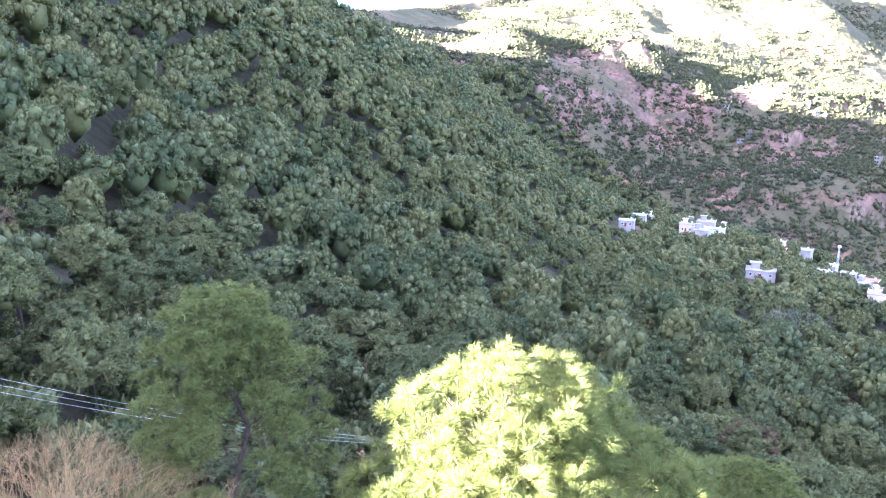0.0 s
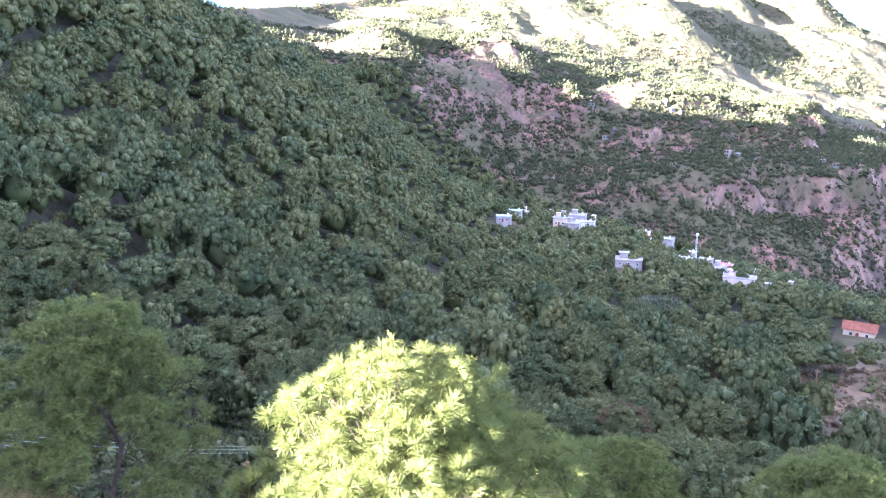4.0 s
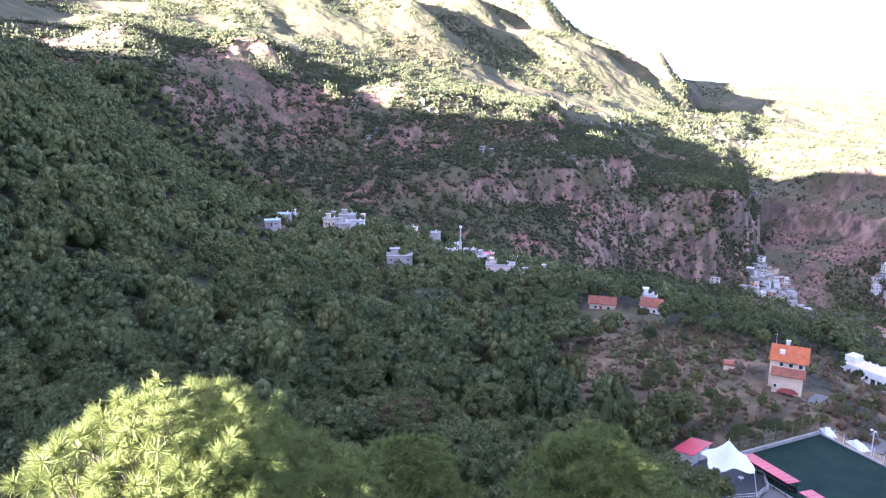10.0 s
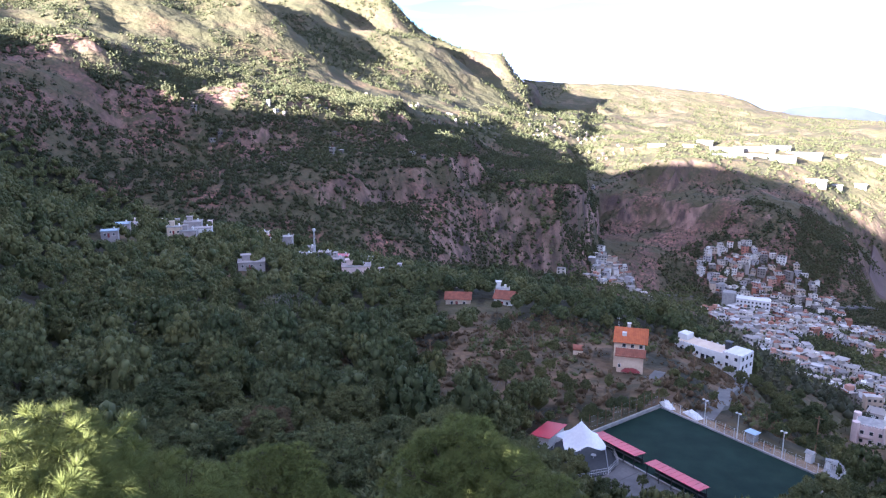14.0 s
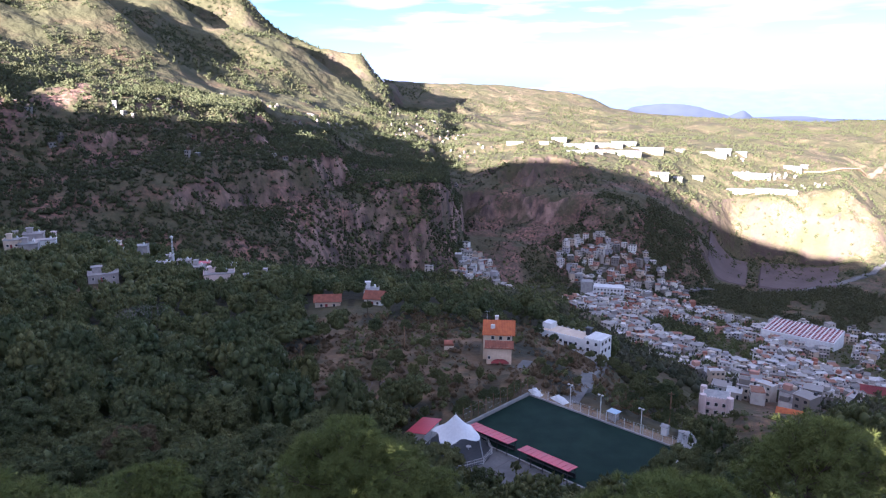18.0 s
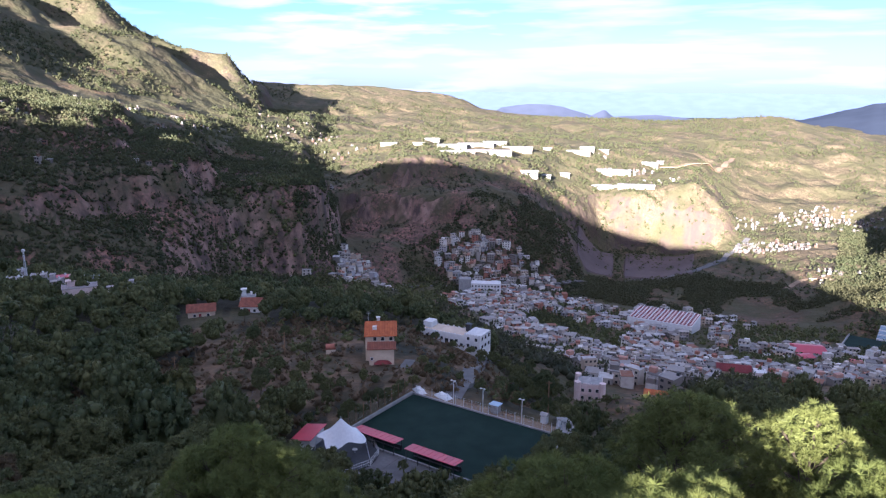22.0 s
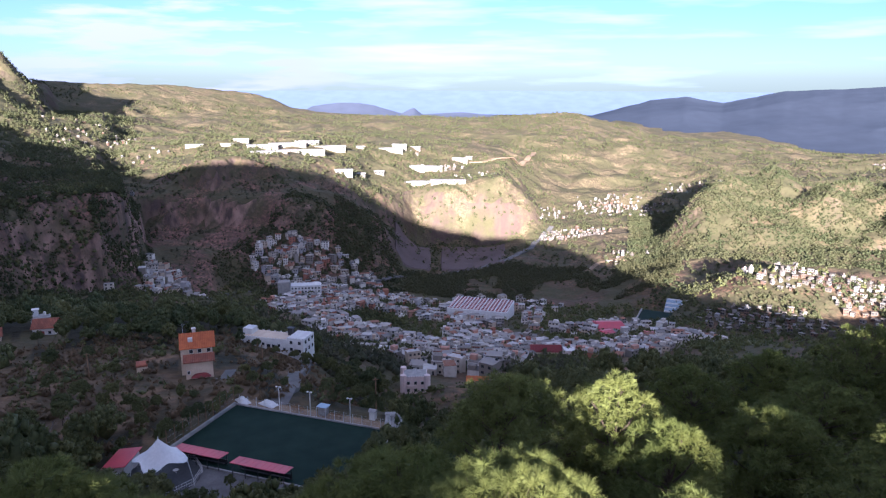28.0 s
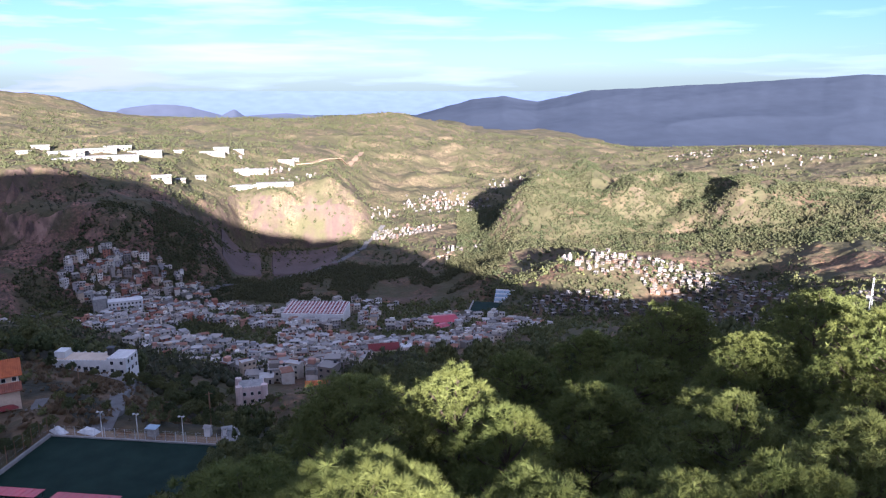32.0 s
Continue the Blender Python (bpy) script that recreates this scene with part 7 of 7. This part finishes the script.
GARDEN_TREES = [  # east, north, share of full size: trees between the houses and round the pitch
    (171, 54, 0.55), (174, 48, 0.5), (184, 49, 0.6), (196, 50, 0.7), (205, 60, 0.6), (212, 60, 0.7), (190, 57, 0.6), (179, 58, 0.5), (200, 46, 0.6), (215, 50, 0.7), (225, 56, 0.7), (232, 66, 0.7),
    (150, 106, 0.5), (146, 112, 0.6), (134, 108, 0.6), (209, 132, 0.7), (215, 143, 0.7), (231, 140, 0.8), (237, 120, 0.7), (245, 112, 0.7), (185, 165, 0.6), (197, 164, 0.5), (210, 151, 0.7), (165, 172, 0.7),
    (144, 141, 0.6), (129, 113, 0.6), (143, 97, 0.5), (136, 90, 0.5), (127, 95, 0.6), (186, 104, 0.5), (196, 108, 0.5), (206, 110, 0.6), (188, 80, 0.35), (196, 84, 0.4), (111, 57, 0.3), (107, 40, 0.6), (110, 35, 0.55),
    (88, 70, 0.75), (95, 55, 0.7), (101, 47, 0.75), (108, 38, 0.7), (112, 33, 0.7), (104, 43, 0.55), (115, 28, 0.7), (215, 66, 0.9), (225, 62, 1.0), (236, 64, 0.9), (228, 72, 0.8), (243, 66, 0.9), (218, 74, 0.7), (240, 74, 0.8), (250, 66, 0.8), (207, 66, 0.7), (104, 46, 0.45), (101, 51, 0.4), (101, 84, 0.5), (87, 63, 0.6), (148, 28, 0.35), (155, 25, 0.4), (150, 50, 0.25), (152, 58, 0.25), (182, 128, 0.5), (172, 140, 0.6), (158, 150, 0.7), (250, 75, 0.6), (262, 78, 0.6),
]
GARDEN_TREES += [
    (216, 77, 0.6), (226, 74, 0.65), (267, 80, 0.6), (272, 75, 0.6), (178, 61, 0.55), (221, 64, 0.6), (256, 65, 0.55), (279, 66, 0.5), (147, 46, 0.45), (148, 40, 0.4), (172, 82, 0.45), (155, 72, 0.4), (148, 73, 0.4), (175, 77, 0.4), (200, 81, 0.35), (139, 74, 0.35), (270, 86, 0.6), (215, 81, 0.5), (142, 31, 0.5), (245, 49, 0.5), (282, 59, 0.5), (253, 46, 0.5), (141, 89, 0.4), (130, 86, 0.45), (143, 104, 0.5), (137, 110, 0.6), (151, 124, 0.5), (164, 115, 0.45), (176, 131, 0.5), (176, 117, 0.4),
    (213, 84, 0.4), (212, 90, 0.35), (213, 97, 0.4), (214, 103, 0.45), (210, 79, 0.35),
]
garden = [(x, y, float(height(np.array([x]), np.array([y]))[0]), 4.9 * k_) for x, y, k_ in GARDEN_TREES]
for i_ in range(10):
    p_ = PITCH @ Vector((-9 + i_ * 2.3, 23.2 + 0.5 * math.sin(i_ * 2.1), 0))
    garden.append((p_.x, p_.y, float(height(np.array([p_.x]), np.array([p_.y]))[0]), 4.9 * (0.36 + 0.08 * math.sin(i_ * 1.7))))
for x, y, z, sz in near_trees[:245] + garden:
    j = int(nrng.choice(6, p=(0.26, 0.2, 0.15, 0.14, 0.2, 0.05)))
    s = sz / 4.9
    m = pose(x, y, z - 0.2, 0, 0, nrng.uniform(0, 360)) @ Matrix.Diagonal((s, s, s * float(nrng.uniform(0.85, 1.05)), 1))
    if j in done:
        o = copy_thing(tp[j], m)
        o.matrix_basis = m
    else:
        done.add(j)
        tp[j].matrix_world = m


# ---- shrubs and small trees on the far slopes and in the town ----
def shrub_field(name, label, mat, n, r0, r1, a0, a1, size, rng, keep):
    r = np.sqrt(rng.uniform(r0 * r0, r1 * r1, n))
    a = np.radians(rng.uniform(a0, a1, n))
    x, y = np.sin(a) * r, np.cos(a) * r
    k = keep(x, y)
    x, y = x[k], y[k]
    z = height(x, y)
    lib = [crown_arrays(rng, 5, 3, 1.0, 1.4, -0.2, 0.5, 0, 0.8, 0.5, -0.2) for _ in range(12)]
    V, F, c = [], [], 0
    s = size[0] + (size[1] - size[0]) * rng.random(len(x)) ** 1.7
    tall = rng.uniform(0.7, 1.5, len(x))
    for i in range(len(x)):
        v, f = lib[i % 12]
        V.append(v * s[i] * (0.8, 0.8, 0.8 * tall[i]) + (x[i], y[i], z[i]))
        F.append(f + c)
        c += len(v)
    tagged(new(name, mesh_from(name, np.concatenate(V), np.concatenate(F), mat, flat=False)), label, "shrubs", kind="stuff")


srng = np.random.default_rng(23)


def off_road(x, y):
    return ~((np.hypot(x - 790, y - 88) < 42) | (np.hypot(x - 795, y + 105) < 45) | (np.hypot(x - 1085, y - 250) < 42) | (np.hypot(x - 1125, y - 150) < 46))


shrub_field("slope_scrub", "olive-brown scrub on the ravine slopes", M_SLOPE, 19000, 520, 1260, -6, 78, (0.8, 2.8), srng,
            lambda x, y: ~in_forest(x, y) & off_road(x, y) & (fbm(x, y, 50, 3) > -0.14))
shrub_field("ravine_wood", "patches of dark green trees on the ravine walls", M_RAVINE, 44000, 480, 1200, -6, 77, (1.6, 4.8), srng,
            lambda x, y: ~in_forest(x, y) & off_road(x, y) & (fbm(x, y, 120, 5) + 0.22 * smooth(700, 560, np.hypot(x, y)) + 0.07 * smooth(60, 40, np.degrees(np.arctan2(x, y))) > -0.045))
shrub_field("gully_wood", "dark green trees in the steep gully beside the crag", M_RAVINE, 1500, 790, 960, 54.6, 58.4, (1.6, 4.6), srng, lambda x, y: fbm(x, y, 40, 3) > -0.12)
shrub_field("hill_scrub", "yellow-green scrub on the sunlit hills", M_SCRUB, 46000, 1000, 2900, 50, 130, (1.4, 5.2), srng,
            lambda x, y: off_road(x, y) & (fbm(x, y, 110, 5) > -0.07))
shrub_field("hill_scrub", "dense green scrub on the rocky ridge", M_SCRUB, 30000, 1080, 1600, 95, 130, (1.4, 4.4), srng, lambda x, y: fbm(x, y, 60, 4) > -0.2)
shrub_field("town_trees", "dark green trees between the houses of the town", M_OAK, 15000, 260, 900, 45, 128, (1.6, 5.4), srng,
            lambda x, y: ~in_forest(x, y) & off_road(x, y) & (fbm(x, y, 62, 3) > 0.03 - 0.16 * (srng.random(len(x)) < 0.22)) & ~no_tree(x, y))
shrub_field("valley_wood", "dark green trees between the town and the highway", M_RAVINE, 15000, 840, 1110, 72, 99, (1.6, 4.4), srng,
            lambda x, y: off_road(x, y) & (np.hypot(x - 790, y + 108) > 62) & (np.hypot(x, y) > np.interp(np.degrees(np.arctan2(x, y)), [72, 77, 84, 88, 92, 99], [960, 930, 900, 880, 900, 960])) & (fbm(x, y, 60, 3) > -0.12))
shrub_field("church_hill_trees", "green and brown trees on the church hill", M_SCRUB, 2600, 740, 1000, 97, 122, (1.8, 5.0), srng, lambda x, y: fbm(x, y, 40, 3) > -0.06)
shrub_field("clearing_scrub", "low dry brown brush in the clearing by the house", M_AUTUMN, 3000, 110, 300, 30, 85, (0.5, 2.4), srng,
            lambda x, y: (np.hypot(x - 160, y - 112) < 62) & ~((abs(x - 128) < 20) & (abs(y - 53) < 28)) & (np.hypot(x - 172, y - 95) > 11))
shrub_field("yard_brush", "dark green bushes between the lane and the houses", M_OAK, 1700, 120, 320, 48, 90, (0.6, 2.3), srng,
            lambda x, y: (np.hypot(x - 205, y - 78) < 80) & ~((abs(x - 128) < 22) & (abs(y - 53) < 30)) & (np.hypot(x - 173, y - 95) > 11) & (np.hypot(x - 222, y - 95) > 13)
            & (np.hypot(x - 277, y - 57) > 10) & (abs(y - 70 - 0.16 * (x - 184)) > 4) & (fbm(x, y, 22, 2) > -0.08))

# the brush under the near trees
ux, uy = scatter(0, 24, 150, -36, 120, 4.6, srng)
k = in_forest(ux, uy)
ux, uy = ux[k], uy[k]
build_forest("underwood", "green bushes and saplings under the near trees", M_OAKWOOD, (44, 4, 0.25, 14, 0.6, 0.36), list(zip(ux, uy, height(ux, uy) - 0.6, srng.uniform(1.0, 2.3, len(ux)))), srng)
shrub_field("plateau_trees", "green trees between the buildings of the plateau", M_SCRUB, 1900, 1220, 1700, 60, 86, (2.6, 5.5), srng, lambda x, y: fbm(x, y, 60, 3) > -0.02)
shrub_field("massif_wood", "yellow-green low trees on the slopes of the massif", M_SCRUB, 52000, 800, 2400, -8, 58, (1.6, 5.6), srng, lambda x, y: ~in_forest(x, y) & (fbm(x, y, 150, 5) > -0.05 + 0.06 * smooth(1500, 2200, np.hypot(x, y))))


def valley_site(x, y):
    r, a = np.hypot(x, y), np.degrees(np.arctan2(x, y))
    free = ~((a > 73.5) & (a < 83) & (r < 300)) & ~((a > 62) & (a < 71) & (r < 262))
    return free & ~keep_clear(x, y) & (fbm(x, y, 40, 2) > -0.16)


shrub_field("valley_trees", "dark green trees on the slope down to the town", M_SLOPE, 1500, 236, 430, 58, 92, (2.4, 5.2), srng, valley_site)
